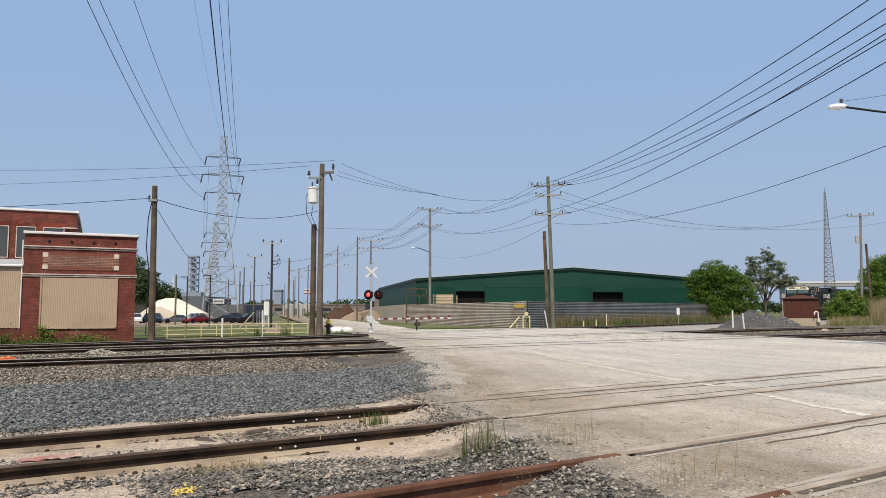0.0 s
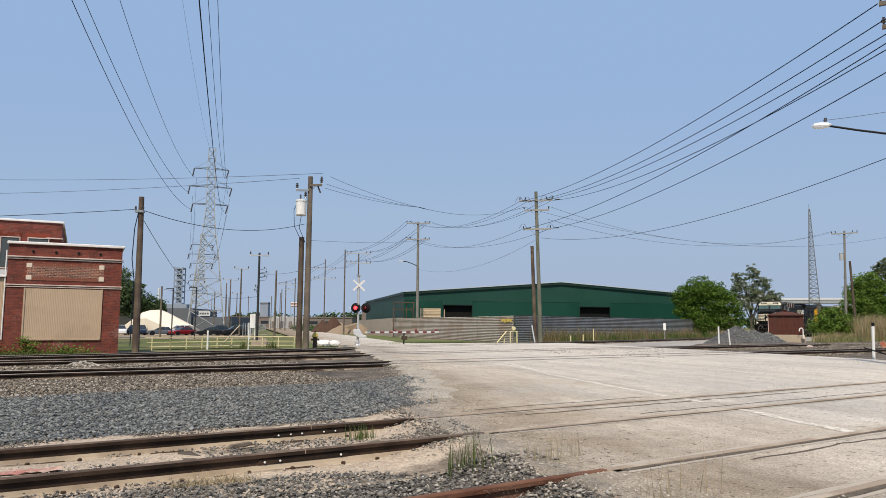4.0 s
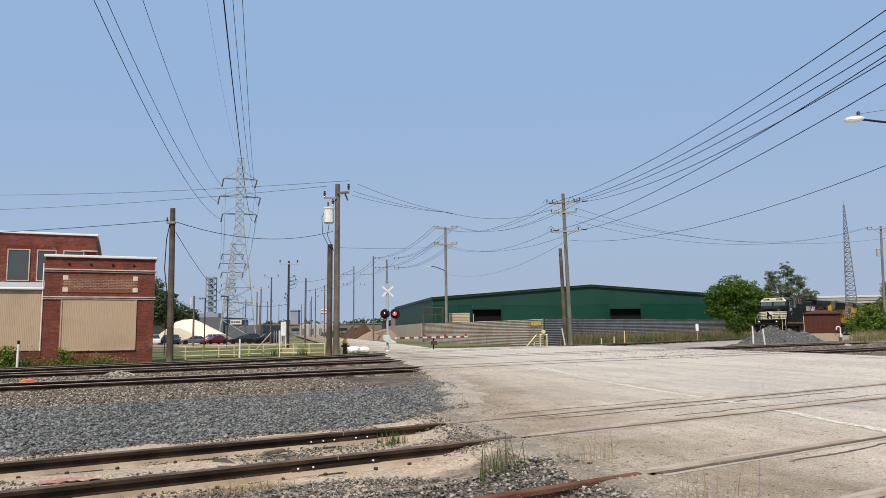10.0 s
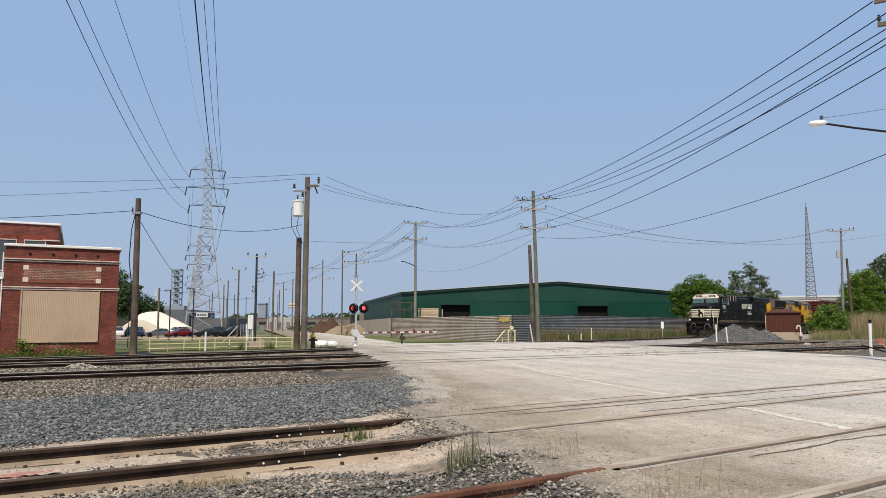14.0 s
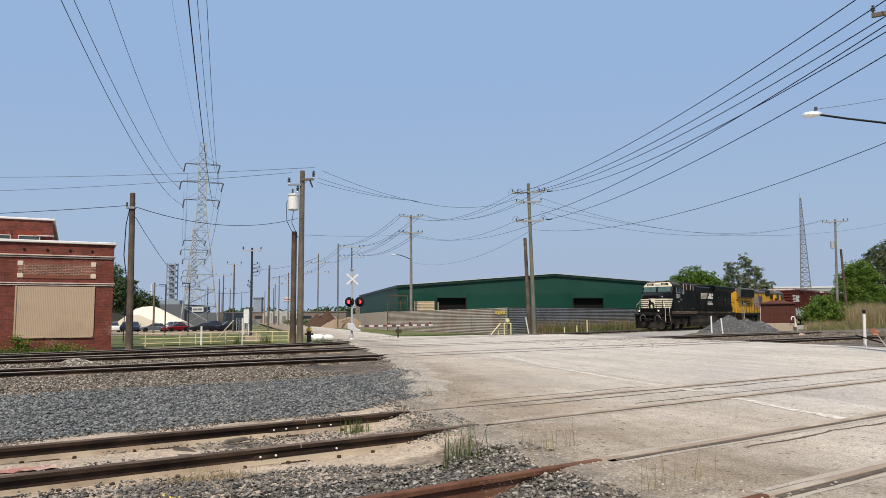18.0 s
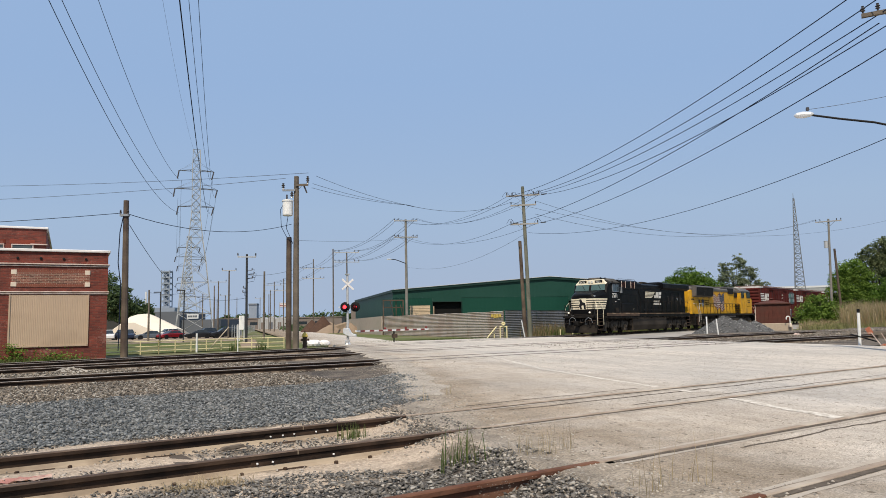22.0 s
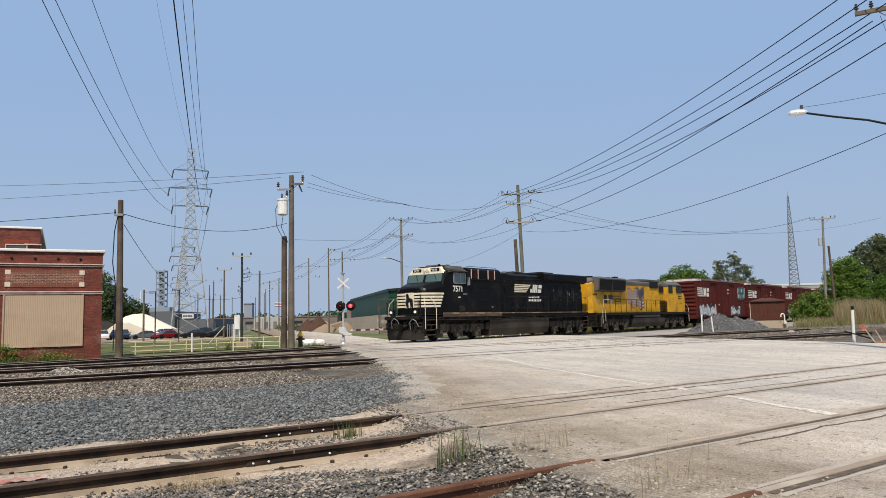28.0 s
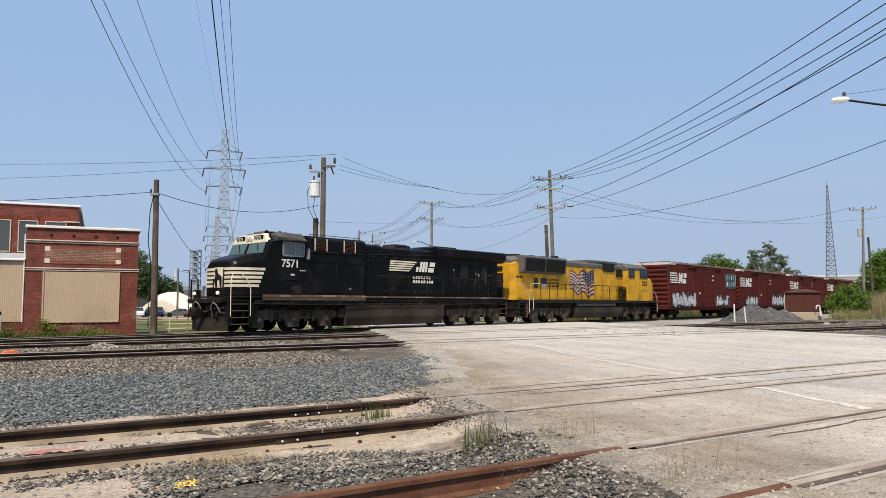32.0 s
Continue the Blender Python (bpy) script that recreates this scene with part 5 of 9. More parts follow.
def heap(x, y, rx, ry, h, seed):
    rnd = random.Random(seed)
    bm = B()
    n, m = 28, 9
    rings = []
    for j in range(m):
        f = j / (m - 1)
        ring = []
        for i in range(n):
            a = 2 * math.pi * i / n
            k = (1 - f) * (1 + 0.14 * noise.noise(Vector((math.cos(a) * 1.7, math.sin(a) * 1.7, seed))))
            ring.append(bm.verts.new((x + rx * k * math.cos(a), y + ry * k * math.sin(a), -0.2 + (h + 0.2) * (f ** 0.9) + rnd.uniform(-0.05, 0.05) * (0 < f < 1))))
        rings.append(ring)
    for a, b in zip(rings, rings[1:]):
        for i in range(n):
            bm.faces.new((a[i - 1], a[i], b[i], b[i - 1]))
    pts = []
    for i in range(900):
        a, q = rnd.uniform(0, 6.283), rnd.random() ** 0.5
        pts.append((x + rx * q * math.cos(a), y + ry * q * math.sin(a), -0.2 + (h + 0.2) * ((1 - q) ** 0.9)))
    return bm, pts


pile = thing("gravel_heap", pose(0, 0, 0), "heap of dark grey crushed stone beside the track", "gravel heap")
for hx, hy, rx, ry, h, s in ((24.1, 56.6, 2.6, 1.7, 1.3, 1), (25.5, 56.7, 2.1, 1.6, 1.0, 3), (26.5, 56.6, 1.7, 1.5, 0.85, 2)):
    bm, pts = heap(hx, hy, rx, ry, h, s)
    part("mound", bm, M_PILE, pile)
    tagged(part("loose_stones", stones("loose_stones", pts * 3, 0.03, 0.09, M_STONE_PILE, seed=s), M_STONE_PILE, pile), kind="stuff")


# ---- poles, lamps and wires ----
def insulator(bm, p, s=1.0):
    x, y, z = p
    lathe(bm, [(0.05 * s, 0), (0.02 * s, 0.06 * s), (0.075 * s, 0.09 * s), (0.03 * s, 0.13 * s), (0.075 * s, 0.16 * s), (0.03 * s, 0.2 * s), (0.05 * s, 0.24 * s), (0.001, 0.25 * s)], pose(x, y, z), 6)


def utility_pole(name, base, top, r0, r1, material, label, arms=(), turn=0.0, low=-0.5, bits=True):
    """arms: (height, half width, insulators a side, half-arm side or 0)."""
    o = thing(name, pose(base[0], base[1], 0), label, "utility pole")
    lean = Vector((top[0] - base[0], top[1] - base[1], 0))
    part("pole", rod(B(), (0, 0, low), (lean.x, lean.y, top[2]), r0, r1, seg=10), material, o)
    spots = []
    for z, half, count, *side in arms:
        c = lean * (z / top[2])
        ux = Vector((math.cos(turn), math.sin(turn), 0))
        a0, a1 = (-half, half) if not side or not side[0] else ((0, half) if side[0] > 0 else (-half, 0))
        m = Matrix.Translation(c + Vector((0, 0, z))) @ Matrix.Rotation(turn, 4, "Z")
        arm = part("crossarm", box(B(), a0, a1, -0.2, -0.09, -0.06, 0.06, m), (M_POLE_GREY if base[1] < 50 else M_ARM_PALE) if bits else M_GREY, o)
        if bits:
            br = B()
            for s in (-1, 1):
                if a0 <= s * half * 0.5 <= a1:
                    rod(br, m @ Vector((s * half * 0.55, -0.15, 0)), c + Vector((0, 0, z - half * 0.45)) + ux * 0.02, 0.016, seg=4)
            if br.verts:
                part("brace", br, M_STEEL, o)
            else:
                br.free()
        for s in (-1, 1):
            for k in range(count):
                f = 1 - 0.34 * k
                if a0 - 1e-6 <= s * half * f <= a1 + 1e-6:
                    p = m @ Vector((s * half * f * 0.96, -0.145, 0.06))
                    ib = B()
                    insulator(ib, p, 1.0 if bits else 1.4)
                    part("insulator", ib, M_INSUL, o)
                    spots.append(Vector((base[0], base[1], 0)) + p + Vector((0, 0, 0.25)))
    return o, spots


def wire(p, q, drop, r=0.014, material=None, label="overhead wire between poles", n=14, name="power_line"):
    o = part(name, pipe(B(), sag(p, q, drop, n), r, 4), material or M_WIRE)
    return tagged(o, label, "wire")


pole1, s1 = utility_pole("utility_pole", (-13.4, 33.63), (-13.46, 33.61, 7.1), 0.17, 0.12, M_POLE, "weathered brown wooden pole beside the brick building")
part("bracket", box(B(), -0.28, 0.12, -0.2, 0.0, 6.35, 6.45), M_STEEL, pole1)
for x in (-0.24, 0.1):
    ib = B()
    insulator(ib, (x, -0.18, 6.45), 0.8)
    part("insulator", ib, M_INSUL, pole1)
part("down_cable", pipe(B(), [(-0.1, -0.18, 6.4), (-0.24, -0.2, 5.6), (-0.3, -0.18, 4.2), (-0.16, -0.18, 3.2), (-0.19, -0.18, 1.0), (-0.2, -0.18, 0.2)], 0.022), M_WIRE, pole1)
pole2, s2 = utility_pole("utility_pole", (-7.09, 42.16), (-7.05, 42.17, 9.9), 0.19, 0.14, M_POLE_GREY, "tall weathered wooden pole carrying a transformer", [(9.35, 0.75, 1, 1)], -0.15)
part("bracket", box(B(), -0.75, 0.0, -0.2, -0.1, 9.0, 9.1), M_STEEL, pole2)
for x, z in ((-0.7, 9.1), (-0.2, 8.6), (0.72, 9.5)):
    ib = B()
    insulator(ib, (x, -0.16, z), 1.5)
    part("insulator", ib, M_INSUL, pole2)
can = part("transformer", lathe(B(), [(0.26, 0), (0.3, 0.04), (0.3, 0.82), (0.33, 0.84), (0.33, 0.92), (0.1, 0.98), (0.001, 0.98)], pose(-0.45, -0.1, 7.55), 16), M_WHITE, pole2, "pale grey transformer can", smooth=False)
part("bushing", rod(B(), (-0.05, 0, 0.95), (-0.05, 0, 1.25), 0.05, seg=8), M_INSUL, can, m=pose(-0.45, -0.1, 7.55))
part("cutout", rod(B(), (0.5, -0.1, 9.3), (0.66, -0.1, 8.9), 0.05), M_INSUL, pole2)
part("drop_cable", pipe(B(), [(-0.6, -0.2, 8.4), (-0.85, -0.2, 7.9), (-0.8, -0.2, 6.9), (-0.5, -0.2, 6.3), (-0.2, -0.15, 6.0)], 0.018), M_WIRE, pole2)
part("drop_cable", pipe(B(), [(-0.4, -0.3, 7.5), (-0.5, -0.3, 6.8), (-0.25, -0.2, 6.2), (-0.15, -0.15, 5.9)], 0.018), M_WIRE, pole2)
utility_pole("pole_stump", (-7.5, 42.17), (-7.48, 42.17, 6.3), 0.17, 0.15, M_POLE, "old cut-off wooden pole beside the taller one")
pole3, s3 = utility_pole("utility_pole", (9.5, 61.76), (9.2, 61.8, 12.8), 0.19, 0.14, M_POLE_GREEN, "leaning greenish treated pole with several crossarms", [(12.0, 1.45, 2), (11.15, 1.1, 1), (9.5, 1.2, 1)], -0.25)
utility_pole("pole_stump", (9.15, 62.3), (8.9, 62.3, 8.1), 0.18, 0.15, M_POLE, "old cut-off brown pole leaning beside another")
marker("leaning_stake", 8.95, 61.2, -0.25, 1.5, 0.055, M_ALU, "pale pipe leaning on a pole", (-0.25, 0.15))
pole4, s4 = utility_pole("street_pole", (-1.49, 92.0), (-1.48, 92.0, 14.4), 0.2, 0.14, M_POLE_PALE, "tall grey pole with crossarms and a street lamp", [(14.2, 1.5, 2), (12.1, 1.5, 2)], 0.1)
lamp = part("lamp_arm", pipe(B(), [(0, -0.1, 8.7), (-0.7, -0.15, 9.0), (-1.4, -0.2, 9.25), (-1.9, -0.2, 9.3)], 0.05), M_SIGN_BLACK, pole4)
part("lamp_head", soften(box(B(), -2.45, -1.85, -0.3, -0.08, 9.22, 9.36), 0.04), M_ALU, lamp)
FAR = [("fp0", -14.5, 124.1, 14.1, M_POLE_GREY, []), ("fp1", -11.5, 117.4, 12.9, M_POLE_GREY, [(12.75, 2.0, 2), (11.2, 2.0, 2)]), ("fp2", -21.4, 148.4, 14.6, M_POLE_GREY, [(12.6, 2.2, 2), (10.6, 2.2, 2)]),
       ("fp8", -32.9, 166.8, 11.2, M_POLE_GREY, [(10.4, 2.2, 2)]), ("fp9", -30.9, 167.2, 11.9, M_POLE_GREY, [(9.2, 2.2, 2)]),
       ("fp3", -17.15, 73.0, 8.4, M_POLE_BLACK, [(8.1, 0.9, 1)]), ("fp4", -18.2, 86.1, 7.6, M_POLE_GREY, []), ("fp5", -27.6, 106.5, 9.4, M_POLE_GREY, [(9.3, 1.0, 1)]),
       ("fp6", -36.9, 135, 9.6, M_POLE_GREY, [(9.4, 1.4, 1)]), ("fp7", -40.3, 144.5, 9.3, M_POLE_GREY, []), ("fp10", -45.2, 153.5, 8.1, M_POLE_GREY, []),
       ("fp11", -27.4, 85.7, 5.5, M_POLE_BLACK, []), ("fp12", -29.8, 84.9, 5.3, M_POLE_BLACK, []), ("fp13", -32.7, 89.2, 5.8, M_POLE_GREY, []),
       ("a", -38.5, 190, 10.5, M_POLE_GREY, [(10.2, 1.6, 1)]), ("b", -44, 215, 10.5, M_POLE_GREY, [(10.2, 1.6, 1)]), ("c", -52, 240, 10.5, M_POLE_GREY, [(10.2, 1.6, 1)]), ("d", -62, 250, 11, M_POLE_GREY, []),
       ("e", -72, 262, 11, M_POLE_GREY, []), ("f", -57, 205, 9.5, M_POLE_GREY, []), ("g", -84, 282, 12, M_POLE_GREY, []), ("h", -48, 182, 9, M_POLE_GREY, [(8.8, 1.2, 1)])]
far_spots = {}
for key, x, y, top, material, arms in FAR:
    o, sp = utility_pole("street_pole", (x, y), (x + 0.02 * (x % 3 - 1), y, top), 0.075 if key in ("fp11", "fp12") else 0.13, 0.07 if key in ("fp11", "fp12") else 0.10, material, "black painted pole beyond the crossing" if material is M_POLE_BLACK else "distant grey wooden pole along the street", arms, 0.2, bits=False)
    far_spots[key] = sp
    if key in ("fp11", "fp12"):
        part("lamp_head", soften(box(B(), -0.8, 0.06, -0.1, 0.1, top - 0.04, top + 0.06), 0.03), M_POLE_BLACK, o)
    if key == "fp3":
        for z, dx in ((6.7, 0.55), (6.3, 0.75), (5.9, 0.6), (4.9, -0.3), (4.5, -0.35)):
            part("bracket", rod(B(), (0, -0.08, z), (dx, -0.12, z + 0.05), 0.025, seg=5), M_POLE_BLACK, o)
            ib = B()
            insulator(ib, (dx, -0.12, z + 0.03), 1.0)
            part("insulator", ib, M_INSUL, o)
            part("jumper", pipe(B(), [(dx, -0.12, z + 0.25), (dx + 0.22, -0.14, z + 0.1), (dx + 0.15, -0.14, z - 0.25), (0.08, -0.14, z - 0.35)], 0.018, 4), M_WIRE, o)
pole5, s5 = utility_pole("utility_pole", (47.6, 82.2), (47.9, 82.0, 12.3), 0.15, 0.11, M_POLE_PALE, "grey wooden pole rising from the bushes", [(12.0, 1.35, 2)], -0.6)
part("transformer", lathe(B(), [(0.22, 0), (0.22, 0.7), (0.24, 0.8), (0.001, 0.85)], pose(-0.25, -0.3, 8.9), 12), M_GREY, pole5)
utility_pole("pole_stump", (48.6, 81.8), (48.3, 81.9, 8.8), 0.15, 0.12, M_POLE, "old cut-off brown pole among bushes")
# near pole at the road's edge, whose arms and lamp reach into view
pole6, s6 = utility_pole("utility_pole", (14.75, 20.35), (14.75, 20.3, 11.6), 0.2, 0.15, M_POLE_GREY, "near wooden pole with double crossarms and a street lamp", [(10.98, 1.25, 2), (10.24, 1.2, 2)], -0.55)
lamp = part("lamp_arm", pipe(B(), [(-0.1, 0.0, 6.55), (-0.9, 0.55, 6.95), (-1.7, 1.0, 7.2), (-2.35, 1.35, 7.42)], 0.035, 8), M_SIGN_BLACK, pole6)
part("lamp_head", lathe(B(), [(0.03, -0.22), (0.08, -0.14), (0.11, 0.08), (0.09, 0.26), (0.02, 0.34)], pose(-2.5, 1.43, 7.46, 0, 88, 150), 12), M_ALU, lamp, "silver lamp head")
part("photocell", lathe(B(), [(0.05, 0), (0.05, 0.1), (0.001, 0.12)], pose(-2.45, 1.4, 7.58), 8), M_INSUL, lamp)


# main street line: near pole, leaning pole, tall pole and on along the street; the conductors end dead on the arms
DEAD_ENDS = [((7.73, 61.7, 11.88), (13.37, 20.53, 10.85), 0.93), ((8.41, 61.7, 11.87), (13.85, 20.21, 10.55), 1.06), ((9.87, 61.7, 12.03), (14.15, 20.0, 10.25), 0.91),
             ((10.55, 61.7, 12.01), (14.07, 20.05, 9.73), 1.0), ((8.04, 61.7, 9.52), (13.8, 20.24, 9.78), 0.92), ((10.41, 61.7, 9.56), (14.13, 20.02, 9.1), 0.83)]
for a, b, drop in DEAD_ENDS:
    wire(a, b, drop, 0.017, n=24)
for k, (a, b, drop) in enumerate(DEAD_ENDS):
    a = Vector(a)
    wire(a, s4[min(k, 5)], 1.5, 0.014)
    # jumper loop over the pin insulator, and the strain clamp on the arm
    loop = [a - pole3.matrix_basis.translation + Vector((math.cos(-0.25) * d, math.sin(-0.25) * d - 0.1, 0.42 * math.sin(math.pi * f))) for f, d in [(i / 8, -0.34 + 0.68 * i / 8) for i in range(9)]]
    part("jumper", pipe(B(), loop, 0.016, 4), M_WIRE, pole3)
    part("strain_clamp", rod(B(), loop[-1] + Vector((-0.12, -0.25, 0)), loop[-1] + Vector((0.22, -0.75, -0.04)), 0.045, seg=6), M_INSUL, pole3)
wire(s3[4], (9.3 + 46.5, 83.2, 12.2), 2.4, 0.014, M_WIRE_THIN, n=18)
wire(s3[5], s5[1], 2.3, 0.014, M_WIRE_THIN, n=18)
wire((10.2, 61.6, 10.35), s5[0], 2.0, 0.014, M_WIRE_THIN, n=18)
for k in range(4):
    wire(s4[k], far_spots["fp1"][k], 1.0, 0.02, M_WIRE_THIN)
    wire(s4[k + 4], far_spots["fp1"][k + 4], 1.0, 0.02, M_WIRE_THIN)
    wire(far_spots["fp1"][k], far_spots["fp2"][k], 1.0, 0.02, M_WIRE_THIN)
    wire(far_spots["fp2"][k], far_spots["fp8"][k], 0.8, 0.022, M_WIRE_THIN)
wire((9.56, 61.7, 8.75), (18.95, 20.0, 8.49), 1.64, 0.015, M_WIRE, n=18)
wire((9.35, 61.7, 8.7), (-1.4, 92, 8.3), 1.3, 0.012, M_WIRE_THIN)
# three thin wires drawn together into one cable by a sleeve
SLEEVE = Vector((-0.75, 50.1, 9.42))
for a in ((-5.9, 42.1, 9.9), (-6.1, 42.1, 9.45), (-6.15, 42.1, 9.2)):
    wire(a, SLEEVE, 0.16, 0.012, M_WIRE_THIN, n=10)
wire(SLEEVE, s3[4], 0.62, 0.016, M_WIRE_THIN, n=18)
along_cable = sag(SLEEVE, s3[4], 0.62, 18)[:2]
tagged(part("cable_sleeve", pipe(B(), [along_cable[0], along_cable[1]], 0.03, 6), M_WIRE), "dark sleeve that bundles overhead wires", "wire")
wire((-7.0, 42.1, 6.1), (-1.45, 91.9, 12.0), 0.2, 0.012, M_WIRE_THIN)
wire((-6.33, 42.1, 10.09), (-70, 66.0, 15.85), 1.0, 0.014, M_WIRE_THIN, n=18)
wire((-7.68, 42.1, 9.78), (-70, 66.0, 13.7), 1.0, 0.014, M_WIRE_THIN, n=18)
wire((-13.25, 33.5, 6.43), (-7.3, 42.0, 7.05), 0.62, 0.018)
wire((-13.6, 33.5, 6.5), (-40, 27, 5.35), 0.5, 0.016)
wire((-13.25, 33.5, 5.95), (-27.5, 85.6, 5.4), 0.6, 0.014)
wire((-32.7, 89.2, 5.5), (-27.4, 85.6, 5.2), 0.2, 0.02)
wire((-27.4, 85.6, 5.2), (-17.2, 73, 4.0), 0.5, 0.02)
wire((-17.2, 73, 6.3), (-8.9, 62, 6.5), 0.4, 0.016, M_WIRE_THIN)
wire((12.25, 21.8, 7.62), (17, 20.5, 8.3), 0.1, 0.008, M_WIRE_THIN)
for p, q in (((14.4, 20.5, 10.1), (15.0, 20.0, 5.5)), ((14.3, 20.6, 10.1), (15.2, 20.0, 5.4))):
    wire(p, q, 0.05, 0.006, M_WIRE_THIN)


def pylon(x, y, top, s, label, turn):
    """A lattice transmission tower: four legs drawn in to a slim cage, three pairs of arms, a peak."""
    o = thing("transmission_tower", pose(x, y, -0.3) @ Matrix.Rotation(turn, 4, "Z"), label, "pylon")
    levels = [(0, 3.75), (0.11, 3.3), (0.2, 2.95), (0.28, 2.6), (0.397, 2.1), (0.516, 1.38), (0.57, 1.2), (0.615, 1.0), (0.66, 0.85), (0.70, 0.82), (0.745, 0.82), (0.787, 0.82), (0.835, 0.82), (0.887, 0.82), (0.94, 0.78), (1.0, 0.72)]
    legs, brace = [B() for _ in range(4)], B()
    corners = ((-1, -1), (1, -1), (1, 1), (-1, 1))
    r = 0.07 * s
    for (f0, w0), (f1, w1) in zip(levels, levels[1:]):
        for i, (cx, cy) in enumerate(corners):
            nx, ny = corners[(i + 1) % 4]
            a, b = Vector((cx * w0, cy * w0, f0 * top)), Vector((cx * w1, cy * w1, f1 * top))
            c, d = Vector((nx * w0, ny * w0, f0 * top)), Vector((nx * w1, ny * w1, f1 * top))
            rod(legs[i], a, b, r * 1.3, seg=4)
            rod(brace, a, d, r * 0.75, seg=3)
            rod(brace, c, b, r * 0.75, seg=3)
            rod(brace, b, d, r * 0.8, seg=3)
    for leg in legs:
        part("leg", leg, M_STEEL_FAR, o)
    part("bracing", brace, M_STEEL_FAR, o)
    for z, half in ((0.887, 3.5), (0.787, 4.25), (0.69, 3.55)):
        for sd in (-1, 1):
            arm = B()
            tip = Vector((sd * half, 0, z * top - 0.12))
            for yy in (-0.8, 0.8):
                rod(arm, (sd * 0.8, yy, z * top), tip, r * 1.15, seg=4)
                rod(arm, (sd * 0.8, yy, z * top + 1.5), tip, r * 0.3, seg=3)
            for k in (0.35, 0.6):
                rod(arm, (sd * half * k, -0.8 * (1 - k), z * top), (sd * half * k, 0.8 * (1 - k), z * top), r * 0.6, seg=3)
            # arms darker than the legs, to paint in their shaded undersides
            a = part("arm", arm, M_STEEL_ARM_SHADE, o, "steel arm coloured dark like its shaded underside")
            part("insulator_string", rod(B(), tip, tip + Vector((-0.3 if sd < 0 else -0.12 * sd - 0.3, 0, -1.75)), 0.14 * s, seg=6), M_INSUL, a)
    return o


pylon(-46.7, 153.0, 39.0, 1.0, "tall steel lattice transmission tower", 0.3)
pylon(-77.2, 246, 32.0, 1.2, "farther steel lattice transmission tower", 0.3)
pylon(-131, 410, 33.0, 1.5, "far steel lattice transmission tower", 0.3)


def long_span(a, bearing, slope, curve, r=0.03, length=230):
    """A conductor from a tower's arm to the next tower behind the viewer: it falls at the slope, then curves up."""
    a, d = Vector(a), Vector((math.sin(radians(bearing)), math.cos(radians(bearing)), 0))
    e = a + d * length + Vector((0, 0, slope * length + curve * length ** 2))
    return wire(a, e, curve * length ** 2 / 4, r, M_WIRE if r > 0.02 else M_WIRE_THIN, "high-voltage conductor from the tower overhead", 60, "conductor")


for a, bearing, slope, curve in (((-49.98, 151.85, 25.17), 166.5, -0.12445, 0.001071), ((-50.77, 151.64, 28.76), 166.5, -0.12033, 0.0010515), ((-50.02, 151.86, 32.27), 166.75, -0.11025, 0.0013105),
                                 ((-44.06, 153.95, 25.43), 164.5, -0.17197, 0.00057), ((-44.13, 153.93, 32.34), 165.0, -0.15026, 0.0009616), ((-43.39, 154.15, 28.9), 165.0, -0.12261, 0.00096)):
    long_span(a, bearing, slope, curve)
long_span((-47.3, 153.0, 38.7), 165.2, -0.11, 0.0009, 0.014)
for z, half in ((32.4, 3.3), (28.5, 4.0), (24.7, 3.3)):
    for sd in (-1, 1):
        wire((-46.7 + sd * half, 153.5, z), (-77.5 + sd * half, 246, z * 0.8), 3.5, 0.03, M_WIRE_THIN)

mast = thing("radio_mast", pose(155, 291.3, 0), "slender steel lattice radio mast beyond the trees", "radio mast")
feet, heads = [Vector(v) for v in ((-1.4, 0, -0.3), (4.2, 0, -0.3), (1.2, 4.5, -0.3))], [Vector(v) for v in ((0.7, -0.2, 49.5), (1.2, -0.2, 49.5), (0.95, 0.25, 49.5))]
for a, b in zip(feet, heads):
    part("leg", rod(B(), a, b, 0.2, 0.14, seg=4), M_STEEL_MAST, mast)
br = B()
for k in range(26):
    low, high = [a.lerp(b, k / 26) for a, b in zip(feet, heads)], [a.lerp(b, (k + 1) / 26) for a, b in zip(feet, heads)]
    for i in range(3):
        rod(br, low[i], high[(i + 1) % 3], 0.1, seg=3)
        rod(br, low[(i + 1) % 3], high[i], 0.1, seg=3)
        rod(br, high[i], high[(i + 1) % 3], 0.09, seg=3)
part("bracing", br, M_STEEL_MAST, mast)
part("antenna", rod(B(), (0.95, 0, 49.3), (0.95, 0, 51.5), 0.1, seg=5), M_STEEL_MAST, mast)


# ---- the train: x runs back from each car's front coupler, the near side is -y, z from the rail tops ----
def loft(bm, sections):
    """A skin through closed sections (x, [(y, z), ...]) of equal count."""
    rings = [[bm.verts.new((x, y, z)) for y, z in pts] for x, pts in sections]
    k = len(rings[0])
    for a, b in zip(rings, rings[1:]):
        for i in range(k):
            bm.faces.new((a[i - 1], a[i], b[i], b[i - 1]))
    bm.faces.new(rings[0])
    bm.faces.new(rings[-1][::-1])
    return bm


def hull(w, low, side, wt, top):
    """A car body's section: sides to the height side, then slanting in to wt at top."""
    return [(-w, low), (-w, side), (-wt, top), (wt, top), (w, side), (w, low)]


def bars(parent, pieces, material, name, y, thick=0.012, label=""):
    """Flat plates on a side: (x0, x1, z0, z1[, slant]) each."""
    for x0, x1, z0, z1, *sl in pieces:
        s = sl[0] if sl else 0
        part(name, prism(B(), [(x0, z0), (x1, z0), (x1 + s, z1), (x0 + s, z1)], y - thick, y), material, parent, label)


